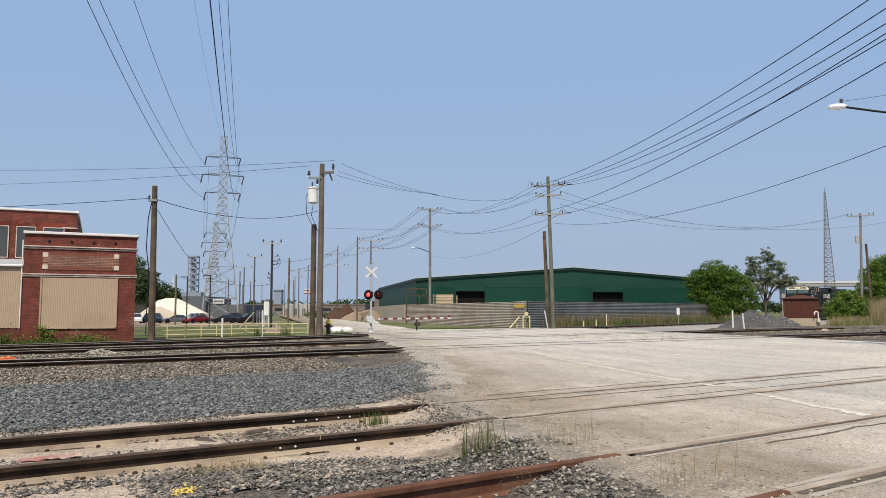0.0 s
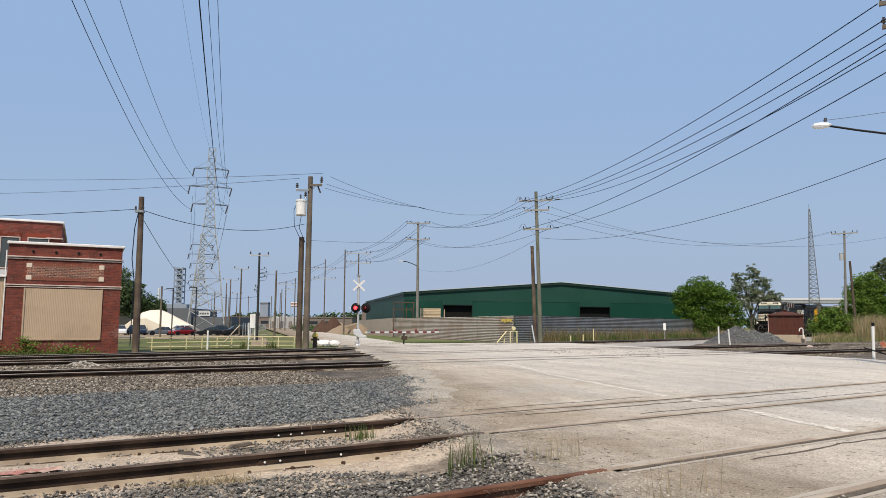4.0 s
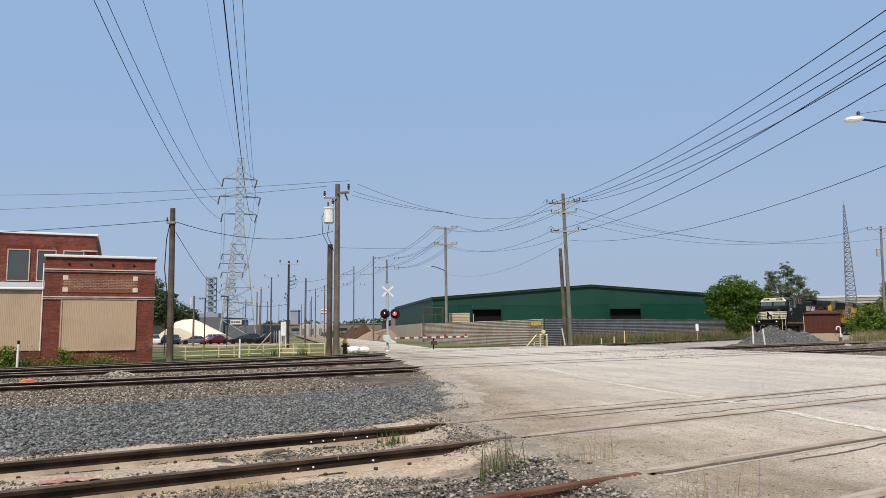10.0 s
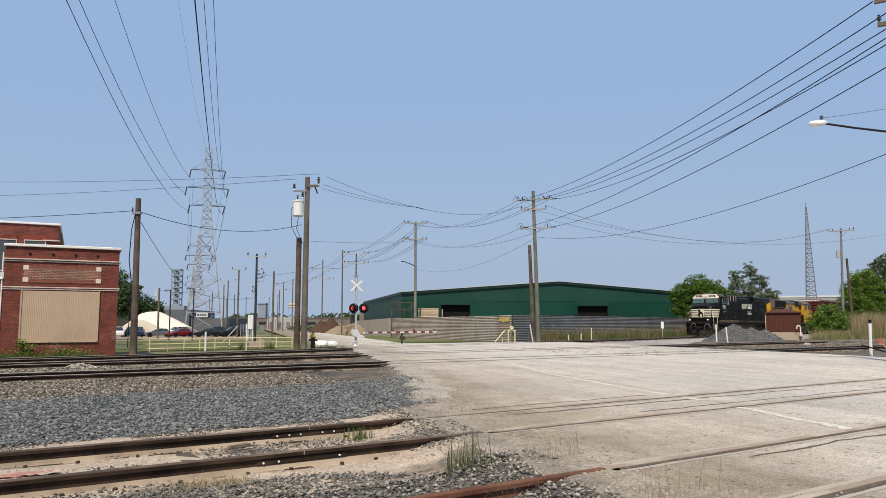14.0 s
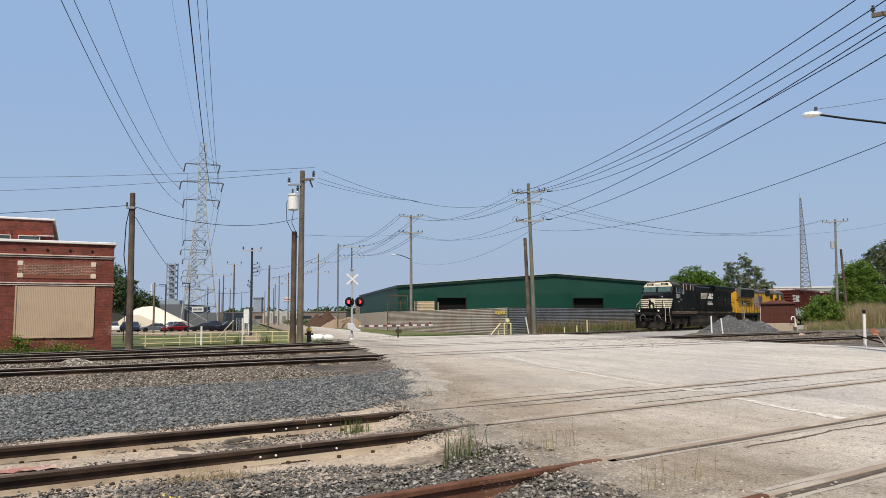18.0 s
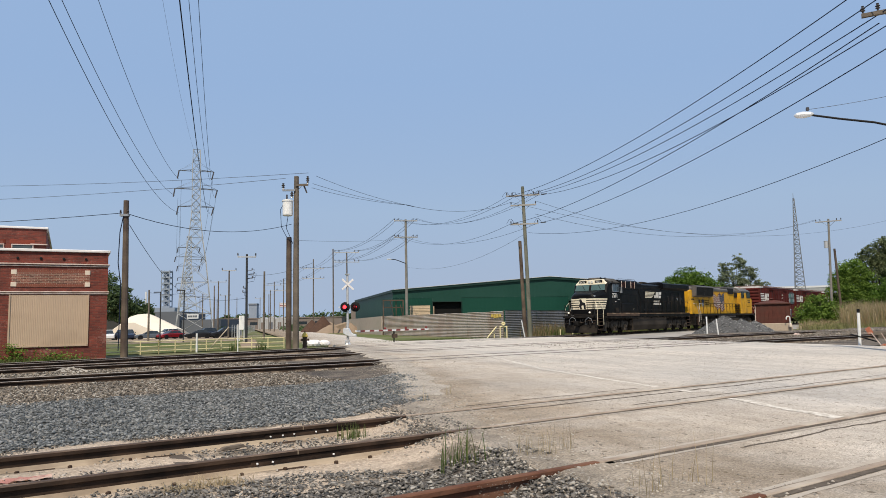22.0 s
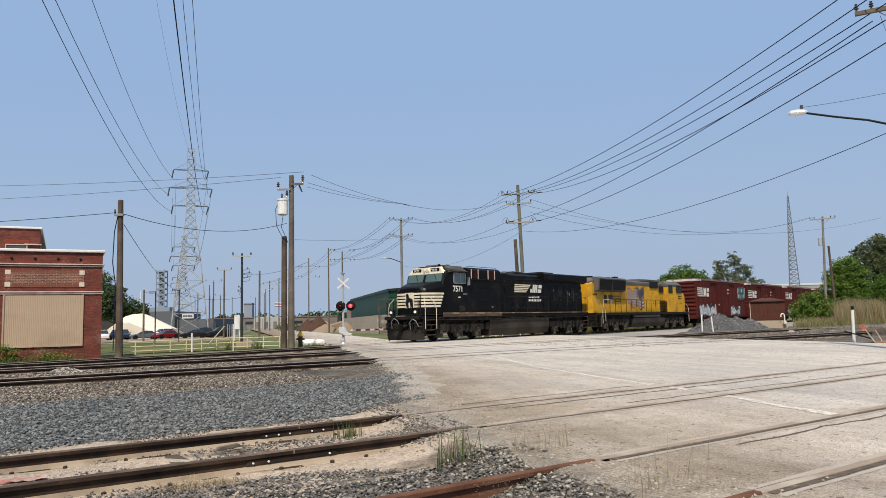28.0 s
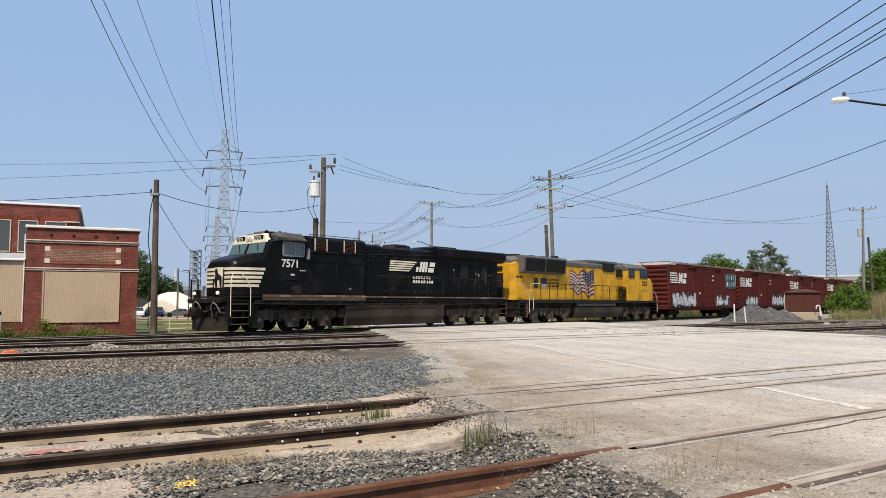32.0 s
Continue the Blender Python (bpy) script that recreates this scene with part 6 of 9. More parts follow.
def letters(text, size, material, parent, m, name="number"):
    cu = bpy.data.curves.new(name, "FONT")
    cu.body, cu.size, cu.extrude, cu.offset = text, size, 0.004, size * 0.025
    ob = bpy.data.objects.new(name, cu)
    data = bpy.data.meshes.new_from_object(ob)
    bpy.data.objects.remove(ob)
    bpy.data.curves.remove(cu)
    data.materials.clear()
    data.materials.append(material)
    return part(name, data, material, parent, m=m)


NEAR_FACE = Matrix.Rotation(math.pi / 2, 4, "X")

wheel_meshes = {}


def wheelset(parent, x, r):
    """Two wheels on an axle, free to roll; the plates have holes, so that the roll shows."""
    if r not in wheel_meshes:
        bm = B()
        for s in (-1, 1):
            m = Matrix.Translation((0, s * 0.78, 0)) @ Matrix.Rotation(math.pi / 2, 4, "X")
            lathe(bm, [(r * 0.86, -0.06), (r, -0.06), (r, 0.05), (r * 0.86, 0.06), (r * 0.8, 0.025), (r * 0.35, 0.03), (0.12, 0.07), (0.001, 0.07)], m, 24)
            for k in range(6):
                a = k * math.pi / 3
                rod(bm, (math.cos(a) * r * 0.58, s * 0.86, math.sin(a) * r * 0.58), (math.cos(a) * r * 0.58, s * 0.80, math.sin(a) * r * 0.58), 0.05, seg=6)
        rod(bm, (0, -1.05, 0), (0, 1.05, 0), 0.085, seg=8)
        wheel_meshes[r] = mesh_of("wheelset", bm, M_WHEEL)
    return part("wheelset", wheel_meshes[r], M_WHEEL, parent, m=pose(x, 0, r + 0.005))


ROLLING = []   # (wheelset, x, radius)


def truck_frame(bm, xs, y, r):
    """One side of a locomotive truck: a long beam that dips to the pedestals, boxes, springs."""
    a, b = xs[0] - 0.75, xs[-1] + 0.75
    top, bot = r + 0.46, r + 0.04
    out = [(a, top - 0.1), (a + 0.15, top), (b - 0.15, top), (b, top - 0.1), (b, bot + 0.08)]
    for x in reversed(xs):
        out += [(x + 0.42, bot), (x + 0.30, bot - 0.34), (x - 0.30, bot - 0.34), (x - 0.42, bot)]
    out += [(a, bot + 0.08)]
    prism(bm, out, y - 0.09, y + 0.09)
    for x in xs:
        prism(bm, [(x - 0.3, r - 0.3), (x - 0.16, r + 0.24), (x + 0.16, r + 0.24), (x + 0.3, r - 0.3)], y - 0.2, y - 0.08)
        lathe(bm, [(0.13, 0), (0.13, 0.07), (0.05, 0.1), (0.001, 0.1)], Matrix.Translation((x, y - 0.2, r)) @ Matrix.Rotation(math.pi / 2, 4, "X"), 10)
        prism(bm, [(x - 0.34, r - 0.2), (x - 0.24, r + 0.12), (x - 0.2, r + 0.12), (x - 0.2, r - 0.22)], y - 0.15, y)
        prism(bm, [(x + 0.34, r - 0.2), (x + 0.24, r + 0.12), (x + 0.2, r + 0.12), (x + 0.2, r - 0.22)], y - 0.15, y)
    for x0, x1 in zip(xs, xs[1:]):
        c = (x0 + x1) / 2
        rod(bm, (c - 0.22, y - 0.12, r - 0.05), (c - 0.22, y - 0.12, top), 0.075, seg=8)
        rod(bm, (c + 0.22, y - 0.12, r - 0.05), (c + 0.22, y - 0.12, top), 0.075, seg=8)
        pipe(bm, [(c - 0.6, y - 0.14, top + 0.05), (c, y - 0.18, top - 0.08), (c + 0.6, y - 0.14, top + 0.1)], 0.028)
    return bm


def loco_truck(loco, xs, r=0.53):
    bm = B()
    for s in (-1, 1):
        if s < 0:
            truck_frame(bm, xs, -1.12, r)
        else:
            box(bm, xs[0] - 0.75, xs[-1] + 0.75, 1.03, 1.2, r + 0.05, r + 0.42)
    box(bm, xs[0] - 0.3, xs[-1] + 0.3, -0.95, 0.95, r + 0.2, r + 0.5)
    t = part("truck", soften(bm, 0.012), M_TRUCK, loco, "dusty dark steel three-axle truck")
    for x in xs:
        ROLLING.append((wheelset(t, x, r), x, r))
    return t


def handrail(loco, name, pts, r=0.017, material=None):
    return part(name, pipe(B(), pts, r, 5), material or M_NSBLACK, loco)


def coupler(loco, x, way):
    bm = box(B(), x, x - 0.45 * way, -0.1, 0.1, 0.75, 1.0)
    prism(bm, [(x, 0.68), (x + 0.3 * way, 0.68), (x + 0.36 * way, 0.78), (x + 0.36 * way, 0.98), (x + 0.3 * way, 1.08), (x, 1.08)], -0.17, 0.17)
    return part("coupler", soften(bm, 0.02), M_WHEEL, loco)


def end_hoses(loco, x, way, name="hose"):
    for y in (-0.95, -0.75, -0.5, 0.5, 0.75, 0.95):
        z = 1.15 + random.uniform(-0.05, 0.05)
        part(name, pipe(B(), [(x, y, z), (x - 0.14 * way, y, z - 0.12), (x - 0.17 * way, y + 0.03, z - 0.42), (x - 0.08 * way, y + 0.08, z - 0.62)], 0.026), M_SIGN_BLACK, loco)


def make_black_loco():
    lo = thing("freight_locomotive", pose(0, 0, 0), "black diesel freight locomotive with cream-striped nose, hauling boxcars", "locomotive")
    part("underframe", box(B(), 2.1, 21.72, -1.1, 1.1, 0.95, 1.45), M_UNDER, lo)
    part("walkway", box(B(), 2.4, 21.8, -1.5, 1.5, 1.56, 1.63), M_UNDER, lo)
    for side in (-1, 1):
        part("cab_sill", soften(box(B(), 3.7, 9.8, side * 1.53 - 0.03, side * 1.53 + 0.03, 1.59, 1.69), 0.008), M_SILL, lo, "rust-brown dusty sill under the cab")
        part("sill_plate", box(B(), 3.7, 9.8, side * 1.52 - 0.03, side * 1.52 + 0.03, 1.44, 1.59), M_GRIME, lo, "grimy brown sill plate")
        part("walkway_edge", box(B(), 9.8, 21.75, side * 1.50 - 0.03, side * 1.50 + 0.03, 1.60, 1.67), M_SILL, lo, "dusty worn walkway edge")
        part("side_frame", box(B(), 9.8, 21.7, side * 1.46 - 0.04, side * 1.46 + 0.04, 1.36, 1.60), M_NSBLACK, lo)
        part("sill_skirt", box(B(), 3.3, 9.8, side * 1.46 - 0.04, side * 1.46 + 0.04, 1.28, 1.46), M_UNDER, lo)
    # nose and cab
    nose = loft(B(), [(2.42, hull(0.98, 1.63, 2.95, 0.72, 3.16)), (2.6, hull(1.14, 1.63, 3.02, 0.86, 3.28)), (3.2, hull(1.40, 1.63, 3.14, 1.06, 3.46)), (3.85, hull(1.53, 1.63, 3.26, 1.26, 3.6))])
    part("nose", soften(nose, 0.03), M_NSBLACK, lo)
    cab = loft(B(), [(3.75, hull(1.51, 1.63, 3.3, 1.38, 3.46)), (4.05, hull(1.55, 1.63, 4.0, 1.32, 4.18)), (4.2, hull(1.55, 1.63, 4.12, 1.2, 4.42)), (4.6, hull(1.55, 1.63, 4.16, 1.05, 4.56)), (6.1, hull(1.55, 1.63, 4.16, 1.05, 4.56)), (6.25, hull(1.5, 1.63, 4.1, 1.0, 4.45))])
    part("cab", soften(cab, 0.02), M_NSBLACK, lo)
    slopes = B()
    for side in (-1, 1):
        vs = [slopes.verts.new((x, side * y, z)) for x, y, z in ((4.24, 1.535, 4.15), (6.12, 1.55, 4.19), (6.12, 1.065, 4.572), (4.6, 1.065, 4.572), (4.24, 1.21, 4.43))]
        slopes.faces.new(vs)
    bmesh.ops.solidify(slopes, geom=list(slopes.faces), thickness=0.02)
    part("roof_slope", slopes, M_CABROOF, lo, "dusty grey cab roof")
    face = loft(B(), [(3.96, [(-1.40, 4.05), (-1.34, 4.09), (1.34, 4.09), (1.40, 4.05)]), (4.03, [(-1.40, 4.16), (-1.04, 4.47), (1.04, 4.47), (1.40, 4.16)]), (4.22, [(-1.43, 4.2), (-1.08, 4.49), (1.08, 4.49), (1.43, 4.2)])])
    part("brow_panel", face, M_STRIPE, lo, "cream panel above the windscreen")
    tilt = pose(3.985, 0, 4.27, 0, -10, 0)
    for s, txt in ((-1, "7571"), (1, "7571")):
        part("number_board", box(B(), -0.02, 0.02, s * 0.72 - 0.33, s * 0.72 + 0.33, -0.13, 0.13, tilt), M_SIGN_BLACK, lo)
        letters(txt, 0.24, M_LETTER, lo, tilt @ Matrix.Translation((-0.028, s * 0.72 + 0.27, -0.085)) @ Matrix(((0, 0, -1, 0), (-1, 0, 0, 0), (0, 1, 0, 0), (0, 0, 0, 1))))
    for y in (-0.13, 0.13):
        part("headlight", lathe(B(), [(0.11, 0), (0.11, 0.06), (0.001, 0.06)], pose(3.98, y, 4.27, 0, -100, 0), 12), M_LETTER, lo)
    # windscreen panes on the slant
    def pane(y0, y1, z0, z1):
        bm = B()
        x_at = lambda z: 3.75 + (z - 3.46) * (0.3 / 0.72) - 0.06
        v = [bm.verts.new((x_at(z) + dx, y, z)) for dx in (0, 0.04) for y, z in ((y0, z0), (y1, z0), (y1 * 0.97, z1), (y0 * 0.97, z1))]
        for f in ((0, 1, 2, 3), (7, 6, 5, 4), (0, 4, 5, 1), (1, 5, 6, 2), (2, 6, 7, 3), (3, 7, 4, 0)):
            bm.faces.new([v[i] for i in f])
        return bm
    for y0, y1 in ((-1.36, -0.1), (0.1, 1.36)):
        part("windscreen", pane(y0, y1, 3.56, 4.06), M_SCREEN_SKY, lo, "slanted windscreen pane, reflected sky painted in as teal")
        part("wiper", rod(B(), (3.9, (y0 + y1) / 2, 4.02), (3.75, (y0 + y1) / 2 - 0.25, 3.66), 0.018), M_SIGN_BLACK, lo)
    # side window group, visor and door
    for s in (-1, 1):
        y = s * 1.555
        part("cab_window", box(B(), 4.75, 5.35, y - 0.012, y + 0.012, 3.5, 4.05), M_CABGLASS_SKY, lo)
        part("cab_window", box(B(), 5.4, 5.85, y - 0.012, y + 0.012, 3.5, 4.05), M_CABGLASS_SKY, lo)
        fr = B()
        for x0, x1, z0, z1 in ((4.68, 4.75, 3.44, 4.1), (5.35, 5.4, 3.44, 4.1), (5.85, 5.91, 3.44, 4.1), (4.68, 5.91, 3.44, 3.5), (4.68, 5.91, 4.05, 4.1)):
            box(fr, x0, x1, y - 0.03, y + 0.03, z0, z1)
        part("window_frame", fr, M_STEEL, lo)
        part("visor", prism(B(), [(4.6, 4.1), (6.0, 4.1), (5.95, 4.14), (4.65, 4.14)], s * 1.56, s * 1.85), M_NSBLACK, lo)
        part("mirror", box(B(), 6.02, 6.06, s * 1.56, s * 1.8, 3.35, 3.85), M_STEEL, lo)
        part("side_door", box(B(), 5.15, 5.75, y - 0.008, y + 0.008, 1.75, 2.1), M_UNDER, lo)
    letters("7571", 0.5, M_LETTER, lo, Matrix.Translation((4.63, -1.562, 2.96)) @ NEAR_FACE)
    bars(lo, [(5.65, 6.0, 2.80, 2.83), (5.15, 5.25, 2.58, 2.65), (5.28, 5.36, 2.58, 2.65)], M_LETTER, "stencil", -1.556)
    # nose stripes, wrapped round in plan
    plan = [(3.8, -1.545), (3.2, -1.415), (2.6, -1.155), (2.4, -0.98), (2.4, 0.98), (2.6, 1.155), (3.2, 1.415), (3.8, 1.545)]
    for i in range(5):
        z = 2.02 + i * 0.185
        bm = B()
        cut = [(x - 0.0, y) for x, y in plan]
        cut[0] = (3.50 + 0.07 * i, -1.485 - 0.013 * i)
        cut[-1] = (3.50 + 0.07 * i, 1.485 + 0.013 * i)
        lo_r = [bm.verts.new((x, y, z)) for x, y in cut]
        hi_r = [bm.verts.new((x, y, z + 0.115)) for x, y in cut]
        for k in range(len(cut) - 1):
            bm.faces.new((lo_r[k], lo_r[k + 1], hi_r[k + 1], hi_r[k]))
        res = bmesh.ops.extrude_face_region(bm, geom=list(bm.faces))
        for v in [g for g in res["geom"] if isinstance(g, bmesh.types.BMVert)]:
            v.co.x += 0.03
            v.co.y *= 0.985
        part("nose_stripe", bm, M_STRIPE, lo, "cream stripe round the nose")
    part("nose_emblem", prism(B(), [(0.0, 2.02), (0.16, 2.02), (0.12, 2.3), (0.3, 2.36), (0.36, 2.02), (0.5, 2.02), (0.46, 2.5), (0.2, 2.62), (0.12, 2.86), (-0.08, 2.8), (-0.02, 2.55), (-0.1, 2.3)], 0, 0.02, pose(2.375, 0.2, 0, 0, 0, -90)), M_SIGN_BLACK, lo, "black rearing animal emblem")
    part("emblem_field", box(B(), 2.385, 2.398, -0.36, 0.3, 2.0, 2.9), M_STRIPE, lo)
    # front platform, pilot, plough, steps
    part("front_platform", soften(box(B(), 1.75, 3.1, -1.46, 1.46, 1.34, 1.5), 0.02), M_NSBLACK, lo)
    plough = B()
    for s in (-1, 1):
        vs = [plough.verts.new(p) for p in ((1.55, 0, 0.12), (2.0, s * 1.42, 0.14), (2.0, s * 1.42, 0.78), (1.72, 0, 0.72))]
        vb = [plough.verts.new((v.co.x + 0.06, v.co.y, v.co.z)) for v in vs]
        plough.faces.new(vs)
        plough.faces.new(vb[::-1])
        for i in range(4):
            plough.faces.new((vs[i - 1], vs[i], vb[i], vb[i - 1]))
    part("plough", plough, M_UNDER, lo, "dusty steel snow plough")
    part("pilot", soften(box(B(), 1.95, 2.08, -1.44, 1.44, 0.55, 1.36), 0.02), M_NSBLACK, lo)
    for s in (-1, 1):
        st = B()
        box(st, 2.15, 3.05, s * 1.0, s * 1.06, 0.35, 1.5)
        for x in (2.12, 3.02):
            box(st, x, x + 0.05, s * 1.02, s * 1.46, 0.35, 1.5)
        part("step_well", st, M_NSBLACK, lo)
        for k in range(4):
            part("step", soften(box(B(), 2.17, 3.02, s * 1.08, s * 1.48, 0.38 + k * 0.29, 0.42 + k * 0.29), 0.008), M_GRIME, lo)
        part("side_skirt", prism(B(), [(3.05, 0.5), (3.2, 0.5), (3.6, 1.36), (3.05, 1.36)], s * 1.44, s * 1.5), M_NSBLACK, lo)
        handrail(lo, "grab_rail", [(2.12, s * 1.46, 0.75), (2.12, s * 1.46, 1.9), (2.16, s * 1.4, 2.25), (2.35, s * 1.2, 2.55)], 0.022, M_STRIPE)
        handrail(lo, "grab_rail", [(3.08, s * 1.5, 0.75), (3.08, s * 1.5, 1.9), (2.95, s * 1.47, 2.3), (2.7, s * 1.3, 2.65)], 0.022, M_STRIPE)
        part("ditch_light", lathe(B(), [(0.07, 0), (0.07, 0.1), (0.05, 0.12), (0.001, 0.12)], pose(1.86, s * 0.95, 1.75, 0, -90, 0), 12), M_HEADLAMP, lo)
        handrail(lo, "front_rail", [(1.82, s * 1.3, 1.5), (1.82, s * 1.3, 2.4), (1.82, s * 0.75, 2.4), (1.82, s * 0.75, 1.5)], 0.02)
    coupler(lo, 1.55, -1)
    for y, z in ((-0.9, 1.25), (0.55, 1.3)):
        part("cable_loop", pipe(B(), [(1.8, y - 0.3, z - 0.35), (1.66, y - 0.22, z - 0.02), (1.62, y, z + 0.1), (1.66, y + 0.25, z - 0.08), (1.8, y + 0.32, z - 0.5)], 0.022, 5), M_STEEL, lo, "pale jumper cable loop")
    part("anticlimber", soften(box(B(), 1.7, 1.86, -1.3, 1.3, 1.3, 1.52), 0.03), M_UNDER, lo)
    for y in (-0.55, 0.55):
        part("ditch_housing", soften(box(B(), 1.84, 2.05, y * 1.72 - 0.14, y * 1.72 + 0.14, 1.52, 1.9), 0.03), M_UNDER, lo)
    part("flag_staff", rod(B(), (1.82, -1.36, 1.5), (1.82, -1.36, 2.75), 0.03), M_SIGN_BLACK, lo)
    part("nose_latch", soften(box(B(), 2.52, 2.62, -1.1, -0.95, 3.0, 3.12), 0.01), M_STEEL, lo)
    end_hoses(lo, 1.95, 1)
    part("uncoupling_lever", pipe(B(), [(1.9, -1.4, 1.1), (1.82, -0.9, 1.12), (1.65, -0.3, 0.95), (1.65, 0.3, 0.95), (1.82, 0.9, 1.12), (1.9, 1.4, 1.1)], 0.02), M_GRIME, lo)
    part("hose_loop", pipe(B(), [(1.8, -0.6, 1.3), (1.68, -0.5, 1.0), (1.66, -0.1, 0.8), (1.66, 0.3, 0.9), (1.75, 0.6, 1.25)], 0.03), M_UNDER, lo)
    # hood behind the cab, full-width cabinet, then narrow engine hood, then radiator with wings
    part("equipment_cabinet", soften(loft(B(), [(6.2, hull(1.5, 1.63, 4.36, 1.3, 4.5)), (9.8, hull(1.5, 1.63, 4.36, 1.3, 4.5))]), 0.02), M_NSBLACK, lo)
    part("engine_hood", soften(loft(B(), [(9.8, hull(1.28, 1.63, 4.24, 1.1, 4.36)), (11.0, hull(1.28, 1.63, 4.24, 1.1, 4.36)), (11.3, hull(1.28, 1.63, 4.18, 1.1, 4.3)), (15.3, hull(1.28, 1.63, 4.18, 1.1, 4.3))]), 0.02), M_NSBLACK, lo)
    part("radiator_section", soften(loft(B(), [(15.3, hull(1.28, 1.63, 3.9, 1.2, 4.2)), (21.2, hull(1.28, 1.63, 3.9, 1.2, 4.2))]), 0.02), M_NSBLACK, lo)
    wing = [(-1.3, 3.82), (-1.56, 4.02), (-1.56, 4.4), (-1.42, 4.47), (1.42, 4.47), (1.56, 4.4), (1.56, 4.02), (1.3, 3.82)]
    part("radiator_wing", soften(loft(B(), [(15.3, wing), (21.75, wing)]), 0.02), M_NSBLACK, lo)
    part("wing_cap", soften(prism(B(), [(15.5, 4.46), (15.75, 4.6), (17.6, 4.6), (17.9, 4.46)], -0.9, 0.9), 0.02), M_NSBLACK, lo)
    for x0 in (6.55, 8.36):
        g = B()
        for i in range(7):
            box(g, x0 + 0.05, x0 + 0.7, -1.53, -1.5, 3.88 + i * 0.066, 3.896 + i * 0.066)
        part("grille_back", box(B(), x0 + 0.02, x0 + 0.74, -1.508, -1.49, 3.83, 4.36), M_UPDARK, lo)
        part("grille", g, M_RUSTGRILLE, lo)
        f = B()
        for a, b, c, e in ((x0, x0 + 0.04, 3.8, 4.38), (x0 + 0.72, x0 + 0.76, 3.8, 4.38)):
            box(f, a, b, -1.545, -1.5, c, e)
        part("grille_frame", f, M_LEDGE, lo, "pale worn grab bars")
    for x in (9.95, 10.65, 11.5, 12.25, 13.0, 13.75, 14.5):
        part("hood_door", soften(box(B(), x, x + 0.7, -1.30, -1.27, 1.8, 3.95), 0.01), M_NSBLACK, lo)
        part("door_latch", box(B(), x + 0.58, x + 0.63, -1.325, -1.29, 2.7, 2.85), M_UNDER, lo)
    for x in (15.5, 16.5, 17.5, 18.5, 19.5, 20.25):
        part("hood_door", soften(box(B(), x, x + 0.9, -1.30, -1.27, 1.8, 3.55), 0.01), M_NSBLACK, lo)
    bm = B()
    for i in range(14):
        box(bm, 15.6 + i * 0.42, 15.6 + i * 0.42 + 0.39, -1.568, -1.55, 4.05, 4.38)
    part("radiator_louvre", bm, M_NSBLACK, lo)
    part("exhaust", soften(prism(B(), [(12.7, 4.28), (12.85, 4.52), (14.0, 4.52), (14.3, 4.28)], -0.55, 0.55), 0.03), M_UNDER, lo)
    part("exhaust_rim", soften(box(B(), 12.9, 13.9, -0.45, 0.45, 4.52, 4.57), 0.015), M_UPGREY, lo)
    part("horn", lathe(B(), [(0.02, 0), (0.03, 0.2), (0.08, 0.36), (0.001, 0.36)], pose(11.6, -0.2, 4.45, 0, -90, 0), 8), M_GREY, lo)
    part("roof_box", soften(box(B(), 11.2, 11.9, -0.6, 0.2, 4.28, 4.42), 0.02), M_GREY, lo)
    for x, y in ((4.4, -0.7), (4.75, -0.3), (5.1, -0.75), (5.35, 0.1), (5.6, -0.5)):
        part("antenna", lathe(B(), [(0.1, 0), (0.1, 0.06), (0.05, 0.11), (0.001, 0.12)], pose(x, y, 4.55), 8), M_NSBLACK, lo)
    part("roof_hatch", soften(box(B(), 4.5, 5.6, -0.5, 0.5, 4.55, 4.66), 0.03), M_UPGREY, lo)
    bars(lo, [(11.68 + 0.02 * i, 13.2 + 0.14 * i, 3.04 + i * 0.118, 3.115 + i * 0.118, 0.03) for i in range(5)], M_STRIPE, "side_stripe", -1.31, label="cream speed stripes")
    # emblem in plain bars beside the stripes, and the two lines of lettering as bars
    bars(lo, [(13.72, 13.9, 3.04, 3.3, 0.06), (13.98, 14.14, 3.04, 3.6, 0.14), (14.2, 14.38, 3.04, 3.6, 0.14), (14.44, 14.58, 3.04, 3.6, 0.14), (14.7, 15.16, 3.04, 3.28, 0.05), (14.84, 15.26, 3.36, 3.6, 0.05)], M_LETTER, "emblem", -1.31, label="plain cream emblem bars")
    bars(lo, [(13.50 + 0.21 * i, 13.62 + 0.21 * i, 2.66, 2.80, 0.03) for i in range(7)], M_LETTER, "lettering", -1.31)
    bars(lo, [(13.48 + 0.215 * i, 13.61 + 0.215 * i, 2.42, 2.57, 0.03) for i in range(8)], M_LETTER, "lettering", -1.31)
    # handrails along the walkway
    for x in [10.2 + 1.4 * i for i in range(9)]:
        handrail(lo, "stanchion", [(x, -1.5, 1.6), (x, -1.5, 2.74)], 0.02, M_UNDER)
    handrail(lo, "hand_rail", [(9.85, -1.5, 2.74), (21.5, -1.5, 2.74)], 0.02, M_UNDER)
    for s in (-1, 1):
        handrail(lo, "rear_rail", [(21.85, s * 1.45, 0.6), (21.85, s * 1.45, 2.6), (21.7, s * 1.3, 2.75)], 0.02, M_GRIME)
    for k in range(4):
        part("step", box(B(), 21.3, 21.85, -1.48, -1.08, 0.38 + k * 0.29, 0.42 + k * 0.29), M_GRIME, lo)
    part("pilot", box(B(), 21.72, 21.82, -1.45, 1.45, 0.55, 1.36), M_NSBLACK, lo)
    coupler(lo, 21.9, 1)
